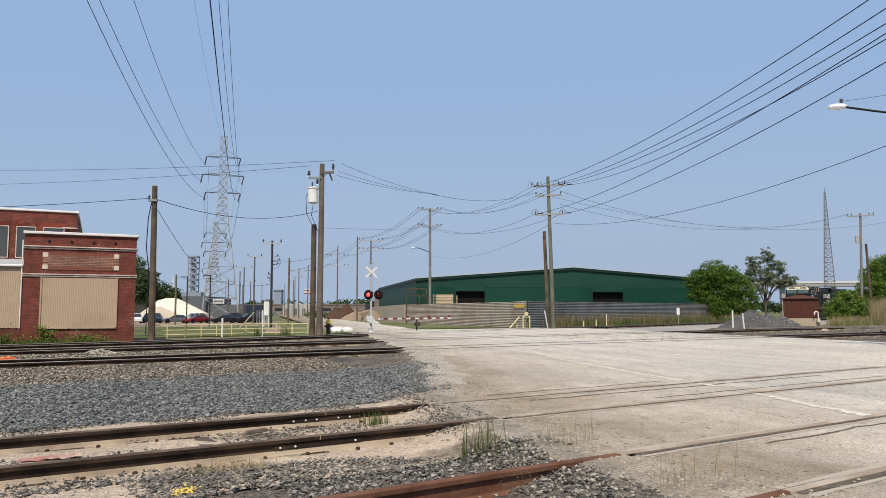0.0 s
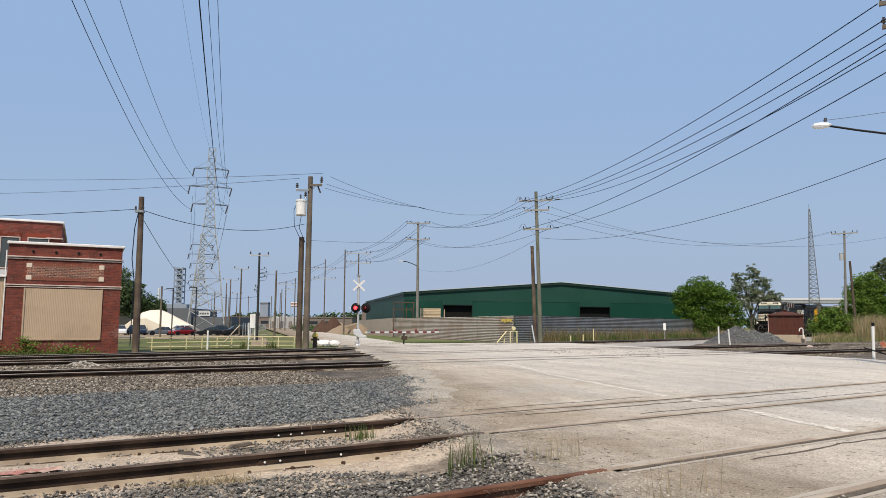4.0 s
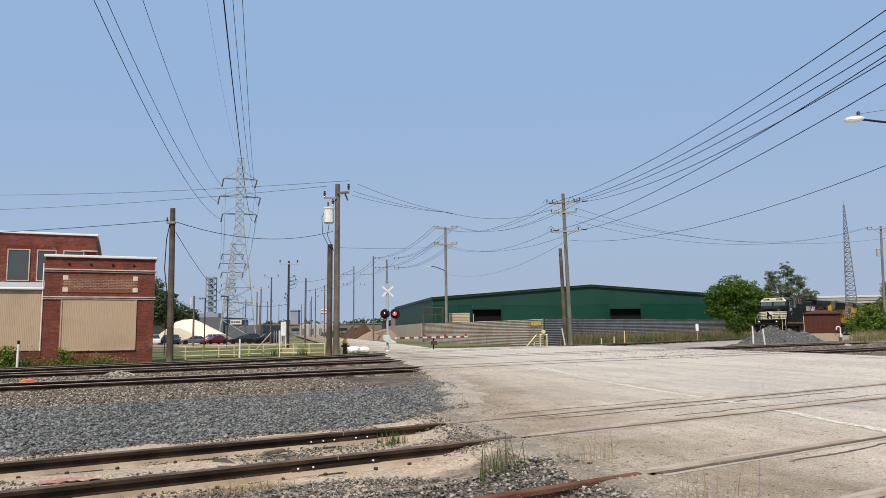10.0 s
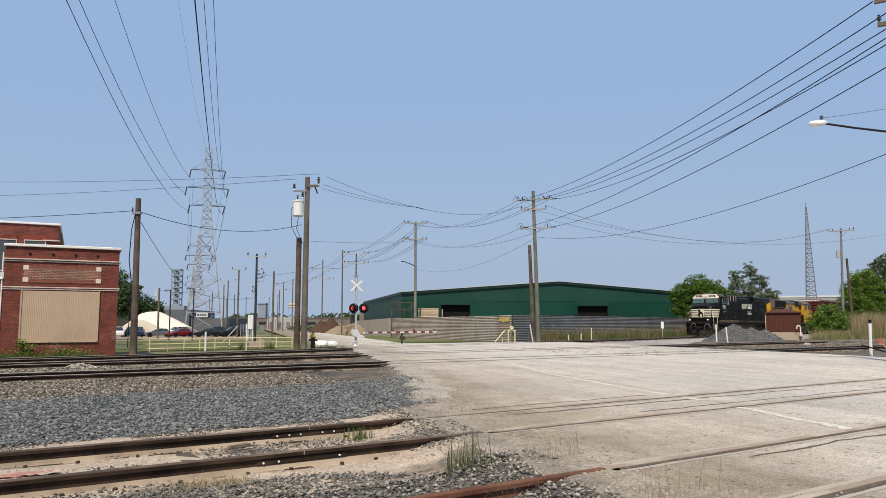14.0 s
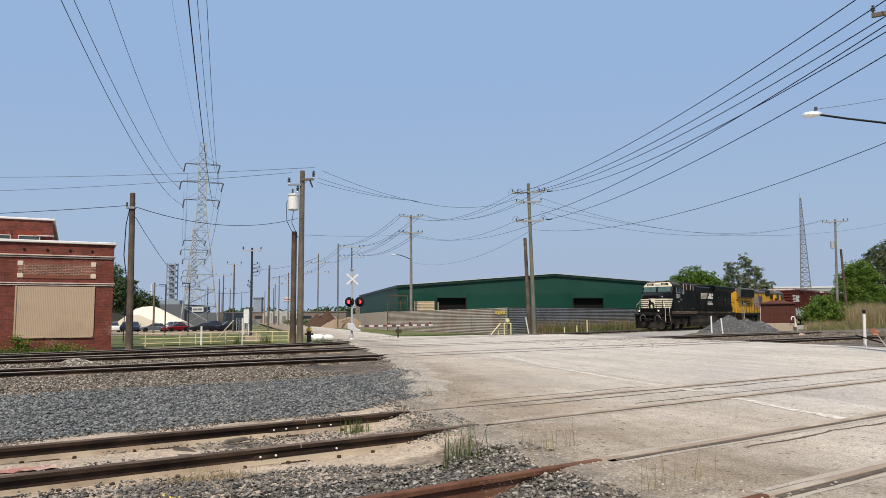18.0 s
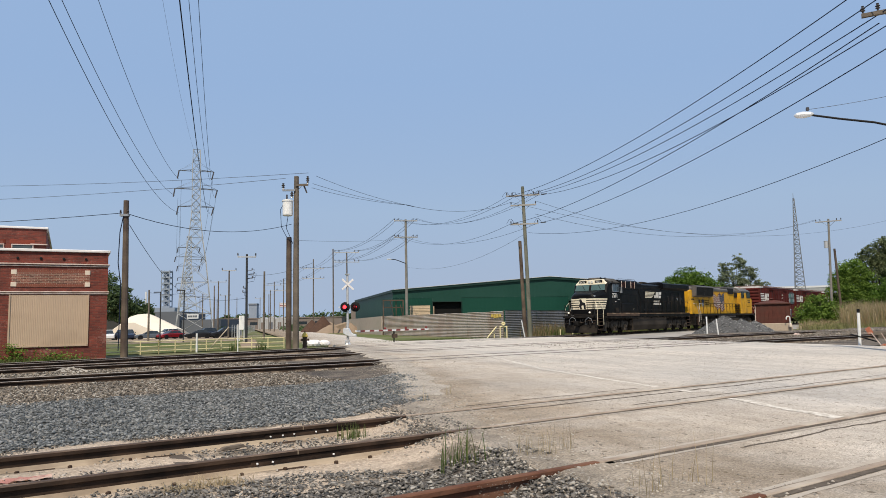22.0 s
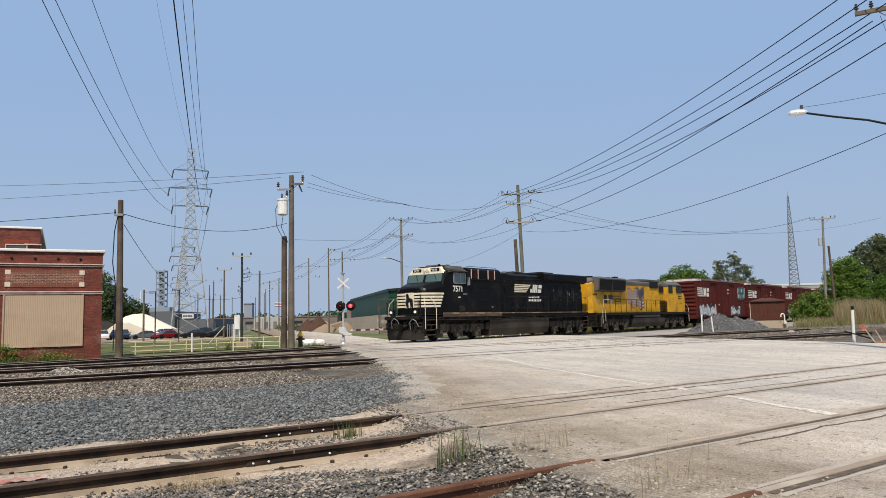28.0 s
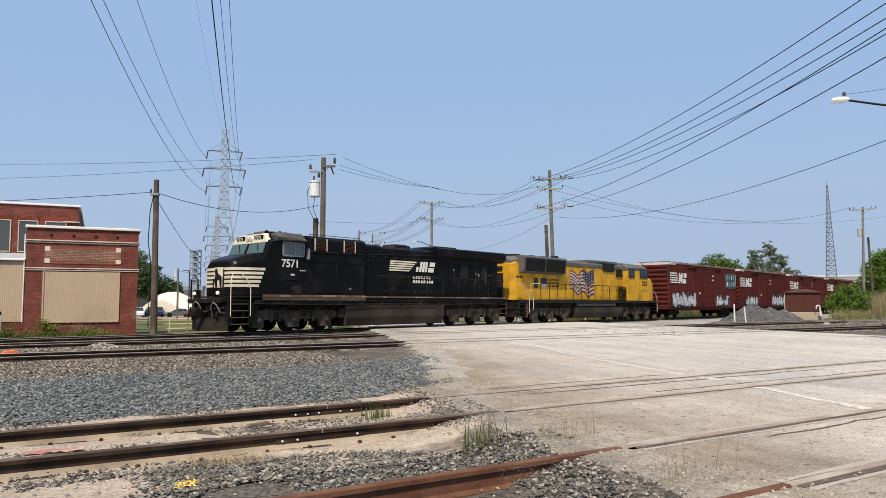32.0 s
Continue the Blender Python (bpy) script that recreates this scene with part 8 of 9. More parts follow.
black_loco = make_black_loco()
yellow_loco = make_yellow_loco()
boxcars = [make_boxcar()]
while len(boxcars) < 7:
    boxcars.append(copy_thing(boxcars[0], pose(0, 0, 0)))
for car, a, b, low, high in ((0, 1.0, 6.4, 0.9, 2.3), (0, 11.1, 14.6, 0.9, 2.1), (1, 2.2, 6.2, 0.9, 2.3), (1, 10.8, 15.6, 0.9, 2.4), (2, 1.5, 5.0, 0.9, 2.0)):   # dark outlines under the pale strokes
    graffiti(boxcars[car], a, b, low, high, M_GRAF_D, int(a * 10))
graffiti(boxcars[0], 1.15, 6.2, 1.0, 2.35, M_GRAF_W, 1)
graffiti(boxcars[0], 1.5, 5.8, 1.1, 1.9, M_GRAF_W, 8)
graffiti(boxcars[0], 11.3, 14.4, 1.0, 2.1, M_GRAF_W, 2)
part("mural", prism(B(), [(14.1, 3.0), (14.5, 2.8), (16.5, 2.85), (16.8, 3.1), (16.75, 4.3), (16.3, 4.45), (14.4, 4.4), (14.05, 4.1)], -1.612, -1.598), M_GRAF_D, boxcars[0], "black painted mural block")
for k, (x, z) in enumerate(((14.3, 3.05), (14.9, 3.0), (15.5, 3.05), (16.1, 3.1), (14.3, 3.75), (14.9, 3.72), (15.5, 3.75), (16.1, 3.72))):
    part("mural_stroke", prism(B(), [(x, z), (x + 0.32, z + 0.03), (x + 0.36, z + 0.48), (x + 0.04, z + 0.45)], -1.622, -1.61), M_GRAF_G if k % 3 else M_GRAF_W, boxcars[0])
for x, z in ((14.05, 3.0), (16.72, 3.1)):
    part("mural_stroke", prism(B(), [(x, z), (x + 0.1, z), (x + 0.1, z + 1.2), (x, z + 1.2)], -1.622, -1.61), M_GRAF_W, boxcars[0])
graffiti(boxcars[1], 2.4, 6.0, 1.0, 2.2, M_GRAF_W, 5)
graffiti(boxcars[1], 7.2, 9.5, 1.0, 2.3, M_GRAF_D, 6)
graffiti(boxcars[1], 11.0, 15.4, 1.1, 2.3, M_GRAF_W, 7)
graffiti(boxcars[2], 1.7, 4.8, 1.0, 1.9, M_GRAF_W, 9)
for car in boxcars:
    for o in car.children_recursive:
        if o.name.startswith("wheelset"):
            ROLLING.append((o, o.matrix_basis.translation.x, 0.42))


# ---- trees, bushes, reeds ----
def tree(name, x, y, blobs, count, size, trunk_h, material, label, seed, limbs=6, hollow=0.35, r=0.22, category="tree"):
    """Trunk and limbs run into blobs (dx, dy, z, rx, ry, rz); leaf sprays gather in clumps over the blobs' outer parts, leaving gaps."""
    rnd = random.Random(seed)
    o = thing(name, pose(x, y, -0.35), label, category)
    bm = B()
    bend = Vector((rnd.uniform(-0.3, 0.3), rnd.uniform(-0.3, 0.3), trunk_h))
    rod(bm, (0, 0, 0), bend * 0.5, r, r * 0.8, seg=7)
    rod(bm, bend * 0.5, bend, r * 0.8, r * 0.65, seg=7)
    part("trunk", bm, M_BARK, o)
    for k in range(limbs):
        bx, by, bz, rx, ry, rz = blobs[k % len(blobs)]
        tip = Vector((bx + rnd.uniform(-0.6, 0.6) * rx, by + rnd.uniform(-0.6, 0.6) * ry, bz + rnd.uniform(-0.2, 0.7) * rz))
        mid = bend.lerp(tip, 0.5) + Vector((rnd.uniform(-0.3, 0.3), rnd.uniform(-0.3, 0.3), rnd.uniform(0, 0.5)))
        lb = rod(B(), bend * rnd.uniform(0.6, 1), mid, r * 0.5, r * 0.3, seg=5)
        rod(lb, mid, tip, r * 0.3, r * 0.08, seg=5)
        for _ in range(3):
            e = mid.lerp(tip, rnd.uniform(0.2, 0.9))
            rod(lb, e, e + Vector((rnd.uniform(-1, 1), rnd.uniform(-1, 1), rnd.uniform(0.1, 1))) * rx * 0.45, r * 0.14, r * 0.04, seg=4)
        part("limb", lb, M_BARK, o)
    spots = []
    total = sum(b[3] * b[4] * b[5] for b in blobs)
    for bx, by, bz, rx, ry, rz in blobs:
        clumps = max(4, int(count * rx * ry * rz / total / 40))
        for _ in range(clumps):
            v = Vector((rnd.gauss(0, 1), rnd.gauss(0, 1), rnd.gauss(0, 1))).normalized() * (hollow + (1 - hollow) * rnd.random() ** 0.6)
            c = Vector((bx + v.x * rx, by + v.y * ry, bz + v.z * rz))
            cs = min(rx, rz) * rnd.uniform(0.14, 0.32)
            spots += [(c.x + rnd.gauss(0, 0.6) * cs, c.y + rnd.gauss(0, 0.6) * cs, c.z + rnd.gauss(0, 0.42) * cs) for _ in range(40)]
    part("crown", sprays("crown", spots, size, material, seed), material, o)
    return o


tree("tree", 35.2, 93.6, [(-1.6, 0, 3.6, 1.9, 1.8, 1.7), (1.4, 0, 4.6, 2.4, 2, 2.2), (0.2, 0, 6.3, 2.3, 2, 1.7), (-1.2, 0.3, 5.2, 2.2, 1.8, 1.8), (2.2, -0.3, 2.6, 1.6, 1.5, 1.8), (0, -0.5, 2.0, 2.0, 1.6, 1.8), (2.6, 0, 6.0, 1.3, 1.3, 1.3), (3.8, 0.3, 4.6, 1.6, 1.5, 1.6), (4.4, 0.3, 2.6, 1.6, 1.4, 1.8)], 32000, 0.13, 2.2, M_LEAF, "dense bright green young tree behind the fence", 3, 8)
tree("tree", 53.2, 119, [(-1.9, 0, 9.0, 1.3, 1.2, 2.0), (0.6, 0, 10.4, 1.2, 1.2, 1.6), (2.4, 0, 8.6, 1.5, 1.2, 1.4), (4.2, 0, 6.6, 1.3, 1.2, 1.0), (-2.4, 0, 6.4, 1.4, 1.1, 1.6), (0.4, 0, 7.0, 1.5, 1.4, 1.8), (3.0, 0, 6.2, 1.6, 1.2, 1.2), (-0.6, 0, 4.8, 1.2, 1.0, 1.0)], 14000, 0.14, 3.4, M_LEAF_HAZED, "taller open tree with bare limbs, haze painted into its grey-green leaves", 5, 16, 0.15, 0.2)
tree("bush", 43.8, 78.6, [(-1.0, 0, 1.6, 1.3, 1.3, 1.3), (0.4, 0.2, 2.3, 1.4, 1.3, 1.5), (1.6, 0, 1.8, 1.2, 1.2, 1.5), (-0.2, -0.6, 1.0, 1.8, 1.2, 1.0)], 14000, 0.11, 0.5, M_LEAF_MID, "rounded green bush before the far boxcars", 9, 6, 0.25, 0.1, "bush")
tree("tree", 56.0, 92.4, [(-0.9, 0, 4.2, 1.9, 1.8, 2.6), (0.5, 0, 6.8, 1.9, 1.8, 1.9), (1.6, 0, 5.4, 1.8, 1.8, 2.4), (0.4, -0.6, 2.6, 2.6, 1.8, 2.4), (-1.2, 0.2, 6.0, 1.2, 1.2, 1.3)], 30000, 0.13, 2.0, M_LEAF_MID, "dense bright green tree beside a grey pole", 7, 8, 0.3)
tree("tree", 61.6, 94.0, [(-1.6, 0, 9.3, 1.3, 1.3, 1.3), (0.6, 0, 10.2, 1.7, 1.5, 1.7), (2.6, 0, 9.4, 2.0, 1.7, 2.0), (0.4, 0, 7.6, 2.4, 2.0, 1.9), (-2.6, 0, 8.4, 0.9, 0.9, 0.9), (3.0, 0, 6.8, 2.4, 2.0, 2.2)], 20000, 0.14, 4.0, M_LEAF_DULL, "tall open tree with dull olive leaves", 8, 14, 0.15, 0.24)
tree("tree", 58.6, 87.2, [(0, 0, 3.6, 2.2, 2.0, 2.5), (2.6, 0, 4.0, 2.4, 2.0, 2.4), (-1.8, 0, 2.6, 1.6, 1.5, 2.2), (4.6, 0, 3.6, 2.2, 2.0, 2.4)], 26000, 0.13, 1.6, M_LEAF, "broad bright green tree at the wood's edge", 11, 8, 0.3)
for k, (x, y, h, w) in enumerate(((-64.3, 151, 14.2, 3.6), (-60.6, 150, 10.6, 3.0), (-68.5, 149, 12.6, 4.4), (-57.6, 153, 7.6, 2.2))):
    tree("tree", x, y, [(0, 0, h * 0.62, w, w, h * 0.34), (w * 0.6, 0, h * 0.45, w * 0.8, w * 0.7, h * 0.28), (-w * 0.5, 0, h * 0.5, w * 0.8, w * 0.7, h * 0.3)], 6000, 0.24, h * 0.3, M_LEAF_FAR, "leafy green tree behind the parking lot", 20 + k, 4)
for k, (x, y) in enumerate(((62, 96), (58, 74), (66, 84), (72, 100), (85, 118))):
    tree("tree", x, y, [(0, 0, 3.6, 3.4, 3, 2.6), (2.6, 0, 4.6, 2.8, 2.6, 2.2), (-2.2, 0, 3.0, 2.6, 2.2, 1.8)], 11000, 0.15, 1.6, M_LEAF_MID, "green scrub tree at the wood's edge", 40 + k, 4)


def far_woods(name, spots, material, label):
    rnd = random.Random(77)
    places = []
    for x, y, h, w in spots:
        for _ in range(int(40 * w / 4)):
            c = (x + rnd.uniform(-w, w), y + rnd.uniform(-2, 2), h * rnd.uniform(0.15, 0.95))
            places += [(c[0] + rnd.gauss(0, 0.8), c[1] + rnd.gauss(0, 0.8), c[2] + rnd.gauss(0, 0.6)) for _ in range(10)]
    return tagged(part(name, sprays(name, places, 0.8, material), material), label, "woods", kind="stuff")


rnd = random.Random(5)
far_woods("far_woods", [(x, 330 + rnd.uniform(-30, 30), rnd.uniform(4, 8), 12) for x in range(-150, -20, 16)] + [(x, 420, rnd.uniform(5, 8), 16) for x in range(20, 330, 26)], M_LEAF_FAR, "hazy distant line of trees")


def blades(bm, x, y, z, h, lean, w, rnd, seg=3):
    """One grass blade: a tapering bent strip."""
    a = rnd.uniform(0, 6.28)
    d = Vector((math.cos(a), math.sin(a), 0))
    s = Vector((-d.y, d.x, 0)) * w
    prev = None
    for i in range(seg + 1):
        f = i / seg
        c = Vector((x, y, z)) + d * lean * h * f * f + Vector((0, 0, h * f * (1 - 0.25 * lean * f)))
        if i < seg:
            pair = (bm.verts.new(c - s * (1 - f)), bm.verts.new(c + s * (1 - f)))
        else:
            pair = (bm.verts.new(c),)
        if prev:
            bm.faces.new((*prev, *pair[::-1]))
        prev = pair


def patch(name, spots, n, h0, h1, lean, w, material, label, spread, seed, heads=0, category="grass"):
    rnd = random.Random(seed)
    bm = B()
    for x, y, z in spots:
        for _ in range(n):
            a, q = rnd.uniform(0, 6.28), rnd.random() ** 0.7 * spread
            blades(bm, x + math.cos(a) * q, y + math.sin(a) * q, z, rnd.uniform(h0, h1), rnd.uniform(0.05, lean), w * rnd.uniform(0.7, 1.3), rnd)
    return tagged(part(name, bm, material), label, category, kind="stuff")


def band(a0, a1, n0, n1, count, z, seed):
    rnd = random.Random(seed)
    return [tuple(on_main(rnd.uniform(a0, a1), rnd.uniform(n0, n1), z)) for _ in range(count)]


def behind_second(s0, s1, d0, d1, count, z, seed):
    rnd = random.Random(seed)
    away = Vector((-T2D.y, T2D.x, 0))
    return [tuple(T2A + T2D * rnd.uniform(s0, s1) + away * rnd.uniform(d0, d1) + Vector((0, 0, z))) for _ in range(count)]


def past_hut(spots):
    """Only the ground past the hut's end, away from the crossing."""
    return [p for p in spots if p[0] > 0.535 * p[1] + 0.25]


patch("tall_reeds", [p for p in behind_second(60, 92, 4.0, 11, 420, -0.3, 1) if 0.598 < p[0] / p[1] < 0.66], 30, 1.8, 3.3, 0.5, 0.03, M_REED_PALE, "tall straw-coloured feathery reeds beside the main line", 0.75, 2)
patch("tan_grass", past_hut(behind_second(54, 100, 5.0, 15, 420, -0.3, 21)), 22, 0.4, 1.35, 0.8, 0.028, M_REED_PALE, "dry tan grass between the tracks", 0.8, 22)
patch("green_reeds", past_hut(behind_second(52, 100, 1.8, 8, 520, -0.3, 3)), 24, 0.25, 0.95, 0.7, 0.032, M_GRASS_PALE, "yellow-green grass growing among reeds", 0.7, 4)
patch("fence_weeds", band(33, 72, -6.0, -3.6, 260, -0.3, 5), 16, 0.4, 1.15, 0.4, 0.03, M_BLADE, "green and straw weeds along the tin fence", 0.55, 6)
patch("fence_weeds_dry", band(32, 66, -6.0, -4.0, 170, -0.3, 7), 20, 0.5, 1.7, 0.4, 0.022, M_REED, "dry straw weeds along the tin fence", 0.5, 8)
patch("wall_weeds", [(-18.0 + 0.21 * i, 31.45 + 0.09 * i, -0.35) for i in range(-9, 16)], 80, 0.12, 0.45, 0.5, 0.03, M_BLADE, "weeds growing along the brick wall", 0.5, 9)
patch("tall_weeds", [(-20.5, 31.0, -0.3), (-19.8, 31.2, -0.3), (-18.8, 31.3, -0.3), (-10.2, 47.5, -0.4), (-11.8, 47.0, -0.45)], 50, 0.3, 0.8, 0.4, 0.03, M_BLADE, "taller weeds by the wall and fence", 0.35, 10)
lawn = []
rnd = random.Random(12)
for _ in range(420):
    f = rnd.random()
    lawn.append((-2.5 + f * 9 - rnd.uniform(0, 3), 55 + f * 6 + rnd.uniform(-2, 5) , -0.33))
patch("verge_grass", lawn, 14, 0.08, 0.22, 0.5, 0.02, M_BLADE, "mown green verge before the fence", 0.5, 13)
# weeds among the near rails
patch("near_weeds", [(0.30, 6.82, -0.16), (0.42, 6.74, -0.16)], 17, 0.2, 0.58, 0.6, 0.0075, M_BLADE, "tuft of green weeds at the road's edge", 0.13, 14)
patch("near_sprigs", [(0.62, 6.72, -0.16), (0.2, 6.6, -0.16)], 7, 0.2, 0.55, 0.5, 0.006, M_BLADE, "few green sprigs at the road's edge", 0.08, 24)
patch("near_weeds_dry", [(1.05, 6.72, -0.14), (0.92, 6.85, -0.14), (1.2, 6.7, -0.14), (1.3, 6.95, -0.1)], 26, 0.15, 0.5, 0.3, 0.0035, M_STRAW, "dry straw stalks at the road's edge", 0.16, 15)
patch("near_stalks", [(1.62, 5.25, -0.14), (1.75, 5.35, -0.14), (1.5, 5.1, -0.14), (1.95, 5.45, -0.1)], 14, 0.2, 0.55, 0.5, 0.0035, M_STRAW, "dry straw stalks by the near rail", 0.2, 16)
patch("rail_tuft", [(-0.85, 8.75, -0.16), (-0.75, 8.8, -0.16)], 45, 0.1, 0.26, 0.45, 0.005, M_BLADE, "small green tuft beside a rail", 0.14, 17)
patch("dry_tuft", [(-1.8, 6.35, -0.16), (-1.6, 6.4, -0.16), (-1.95, 6.2, -0.16)], 90, 0.05, 0.16, 2.2, 0.005, M_STRAW, "flattened dry grass by a rail", 0.18, 18)
patch("road_stalk", [(0.45, 12.3, -0.02), (0.1, 11.4, -0.05)], 6, 0.1, 0.4, 0.3, 0.005, M_STRAW, "single dry stalks at the pavement edge", 0.1, 19)


# ---- parking lot: rail fence, cars, far buildings ----
def rail_fence(pts, z, label):
    f = thing("rail_fence", pose(0, 0, z), label, "fence")
    for p, q in zip(pts, pts[1:]):
        p, q = Vector((*p, 0)), Vector((*q, 0))
        k = max(1, round((q - p).length / 1.15))
        for i in range(k + 1):
            c = p.lerp(q, i / k)
            part("post", rod(B(), c, c + Vector((0, 0, 0.86)), 0.035, seg=6), M_PALE_YELLOW, f)
        for h in (0.22, 0.5, 0.8):
            part("rail", rod(B(), p + Vector((0, 0, h)), q + Vector((0, 0, h)), 0.03, seg=6), M_PALE_YELLOW, f)
    return f


rail_fence([(-21.0, 41.0), (-16.0, 45.4), (-12.3, 49.3), (-9.2, 50.0)], -0.42, "pale yellow three-rail pipe fence round the lawn")
barrier = thing("barrier_pole", pose(-13.8, 48.1, -0.4), "cream barrier pole propped up at a slant", "barrier")
part("pole", rod(B(), (0, 0, 0.03), (1.37, 0, 1.57), 0.035, seg=6), M_CREAM, barrier)
marker("white_post", -10.84, 44.0, -0.35, 1.66, 0.034, M_WHITE, "tall thin white post by the lawn")
marker("white_post", -13.86, 45.95, -0.35, 1.16, 0.06, M_WHITE, "stubby white post by the fence")
def quad_strip(name, left, right, rows, lift, material, label, category):
    """A sheet between two lines, laid on the ground."""
    bm = B()
    grid = []
    for i in range(rows + 1):
        a, b = Vector(left[0]).lerp(Vector(left[1]), i / rows), Vector(right[0]).lerp(Vector(right[1]), i / rows)
        grid.append([bm.verts.new((p.x, p.y, ground_z(p.x, p.y) + lift)) for p in [a.lerp(b, k / 10) for k in range(11)]])
    for a, b in zip(grid, grid[1:]):
        for i in range(10):
            bm.faces.new((a[i], a[i + 1], b[i + 1], b[i]))
    return tagged(part(name, bm, material), label, category, kind="structure")


quad_strip("lawn", ((-30, 42), (-90, 90)), ((-9.5, 47.5), (-21.5, 93)), 14, 0.03, M_LAWN, "mown green lawn before the parking lot", "lawn")
quad_strip("parking_lot", ((-90, 94), (-110, 150)), ((-22, 94), (-31, 150)), 10, 0.03, M_ROAD, "pale parking lot behind a lawn", "parking lot")
quad_strip("footpath", ((-12.2, 50.5), (-22.5, 92)), ((-10.8, 50.5), (-20.6, 92)), 10, 0.045, M_FARTAN, "bare tan path across the lawn", "path")

car_tyre = lathe(B(), [(0.2, -0.1), (0.3, -0.11), (0.33, -0.07), (0.33, 0.07), (0.3, 0.11), (0.2, 0.1), (0.19, 0.06), (0.001, 0.05)], Matrix.Rotation(math.pi / 2, 4, "X"), 16)
car_tyre = mesh_of("wheel", car_tyre, M_SIGN_BLACK)


def car(x, y, turn, body, label, kind="sedan", s=1.0):
    """x runs to the car's front."""
    o = thing("parked_car", pose(x, y, ground_z(x, y) + 0.03, 0, 0, turn), label, "car", "cars in the parking lot")
    h = {"sedan": 1.42, "suv": 1.72}[kind] * s
    w = 0.9
    hood = 0.92 if kind == "sedan" else 1.08
    lower = loft(B(), [(-2.3, hull(w - 0.08, 0.35, 0.8, w - 0.12, hood)), (-2.1, hull(w, 0.25, 0.82, w - 0.05, hood + 0.04)), (1.2, hull(w, 0.22, 0.82, w - 0.05, hood)), (2.1, hull(w - 0.02, 0.25, 0.7, w - 0.1, hood - 0.14)), (2.35, hull(w - 0.15, 0.35, 0.6, w - 0.2, hood - 0.25))])
    part("body", soften(lower, 0.04), body, o)
    back = -2.0 if kind == "suv" else -1.75
    cabin = loft(B(), [(back, hull(w - 0.1, hood - 0.02, hood, w - 0.12, hood + 0.02)), (back + 0.45, hull(w - 0.12, hood - 0.02, hood + 0.1, w - 0.25, h - 0.05)), (-0.4, hull(w - 0.1, hood - 0.02, hood + 0.1, w - 0.24, h)), (0.3, hull(w - 0.1, hood - 0.02, hood + 0.1, w - 0.25, h - 0.04)), (1.1, hull(w - 0.1, hood - 0.02, hood, w - 0.14, hood + 0.02))])
    part("glasshouse", cabin, M_DARKGLASS, o)
    part("roof", soften(loft(B(), [(back + 0.45, hull(w - 0.24, h - 0.08, h - 0.04, w - 0.3, h)), (-0.4, hull(w - 0.22, h - 0.04, h, w - 0.28, h + 0.03)), (0.3, hull(w - 0.24, h - 0.07, h - 0.03, w - 0.3, h))]), 0.02), body, o)
    for sd in (-1, 1):
        for a in (-0.75, 0.12):
            part("pillar", rod(B(), (a, sd * (w - 0.1), hood), (a + 0.06, sd * (w - 0.23), h - 0.03), 0.035, seg=4), body, o)
        part("sill", soften(box(B(), -1.05, 1.05, sd * w - 0.03, sd * w + 0.03, 0.2, 0.3), 0.01), M_SIGN_BLACK, o)
        part("mirror", soften(box(B(), 0.72, 0.86, sd * 0.98 - 0.09, sd * 0.98 + 0.09, hood + 0.02, hood + 0.14), 0.03), body, o)
    for a in (-1.4, 1.42):
        for sd in (-1, 1):
            part("wheel_arch", lathe(B(), [(0.335, -0.02), (0.41, -0.02), (0.41, 0.02), (0.335, 0.02)], pose(a, sd * (w - 0.005), 0.34, 90, 0, 0), 14), M_SIGN_BLACK, o)
            part("wheel", car_tyre, M_SIGN_BLACK, o, m=pose(a, sd * (w - 0.08), 0.33))
    for sd in (-1, 1):
        part("headlight", soften(box(B(), 2.12, 2.28, sd * 0.62 - 0.16, sd * 0.62 + 0.16, 0.6, 0.72), 0.02), M_ALU, o)
        part("tail_light", soften(box(B(), -2.3, -2.2, sd * 0.68 - 0.14, sd * 0.68 + 0.14, 0.72, 0.88), 0.02), M_RED, o)
    return o


C_WHITE = mat("car_white", (0.75, 0.75, 0.74), (0.68, 0.68, 0.68), 0.25, grain=1)
C_NAVY = mat("car_navy", (0.022, 0.032, 0.06), (0.018, 0.026, 0.05), 0.3, grain=1, spec=0.3)
C_GREY = mat("car_grey", (0.10, 0.12, 0.145), (0.085, 0.10, 0.12), 0.3, grain=1, spec=0.3)
C_RED = mat("car_red", (0.22, 0.012, 0.016), (0.18, 0.01, 0.013), 0.22, grain=1)
C_BLACK = mat("car_black", (0.012, 0.012, 0.014), (0.016, 0.016, 0.018), 0.3, grain=1, spec=0.3)
for x, y, turn, body, label, kind in ((-53.6, 127.5, -62, C_WHITE, "white parked sport utility car", "suv"), (-53.4, 136.0, -60, C_NAVY, "dark blue parked sport utility car", "suv"), (-50.6, 127.0, -48, C_NAVY, "dark blue car parked in the lot", "suv"),
                                     (-46.8, 128.0, 205, C_GREY, "grey hatchback parked in the lot", "sedan"), (-43.2, 128.4, 232, C_RED, "dark red sedan parked in the lot", "sedan"), (-46.4, 136.0, 225, C_WHITE, "white parked car behind the others", "suv"),
                                     (-38.2, 127.6, 200, C_BLACK, "black parked sedan with dark glass", "sedan"), (-34.0, 128.4, 208, C_BLACK, "black parked sport utility car", "suv"), (-39.4, 136.0, 215, C_NAVY, "dark parked van behind the others", "suv"), (-35.4, 136.5, 215, C_GREY, "dark grey car parked in the lot", "suv")):
    car(x, y, turn, body, label, kind)

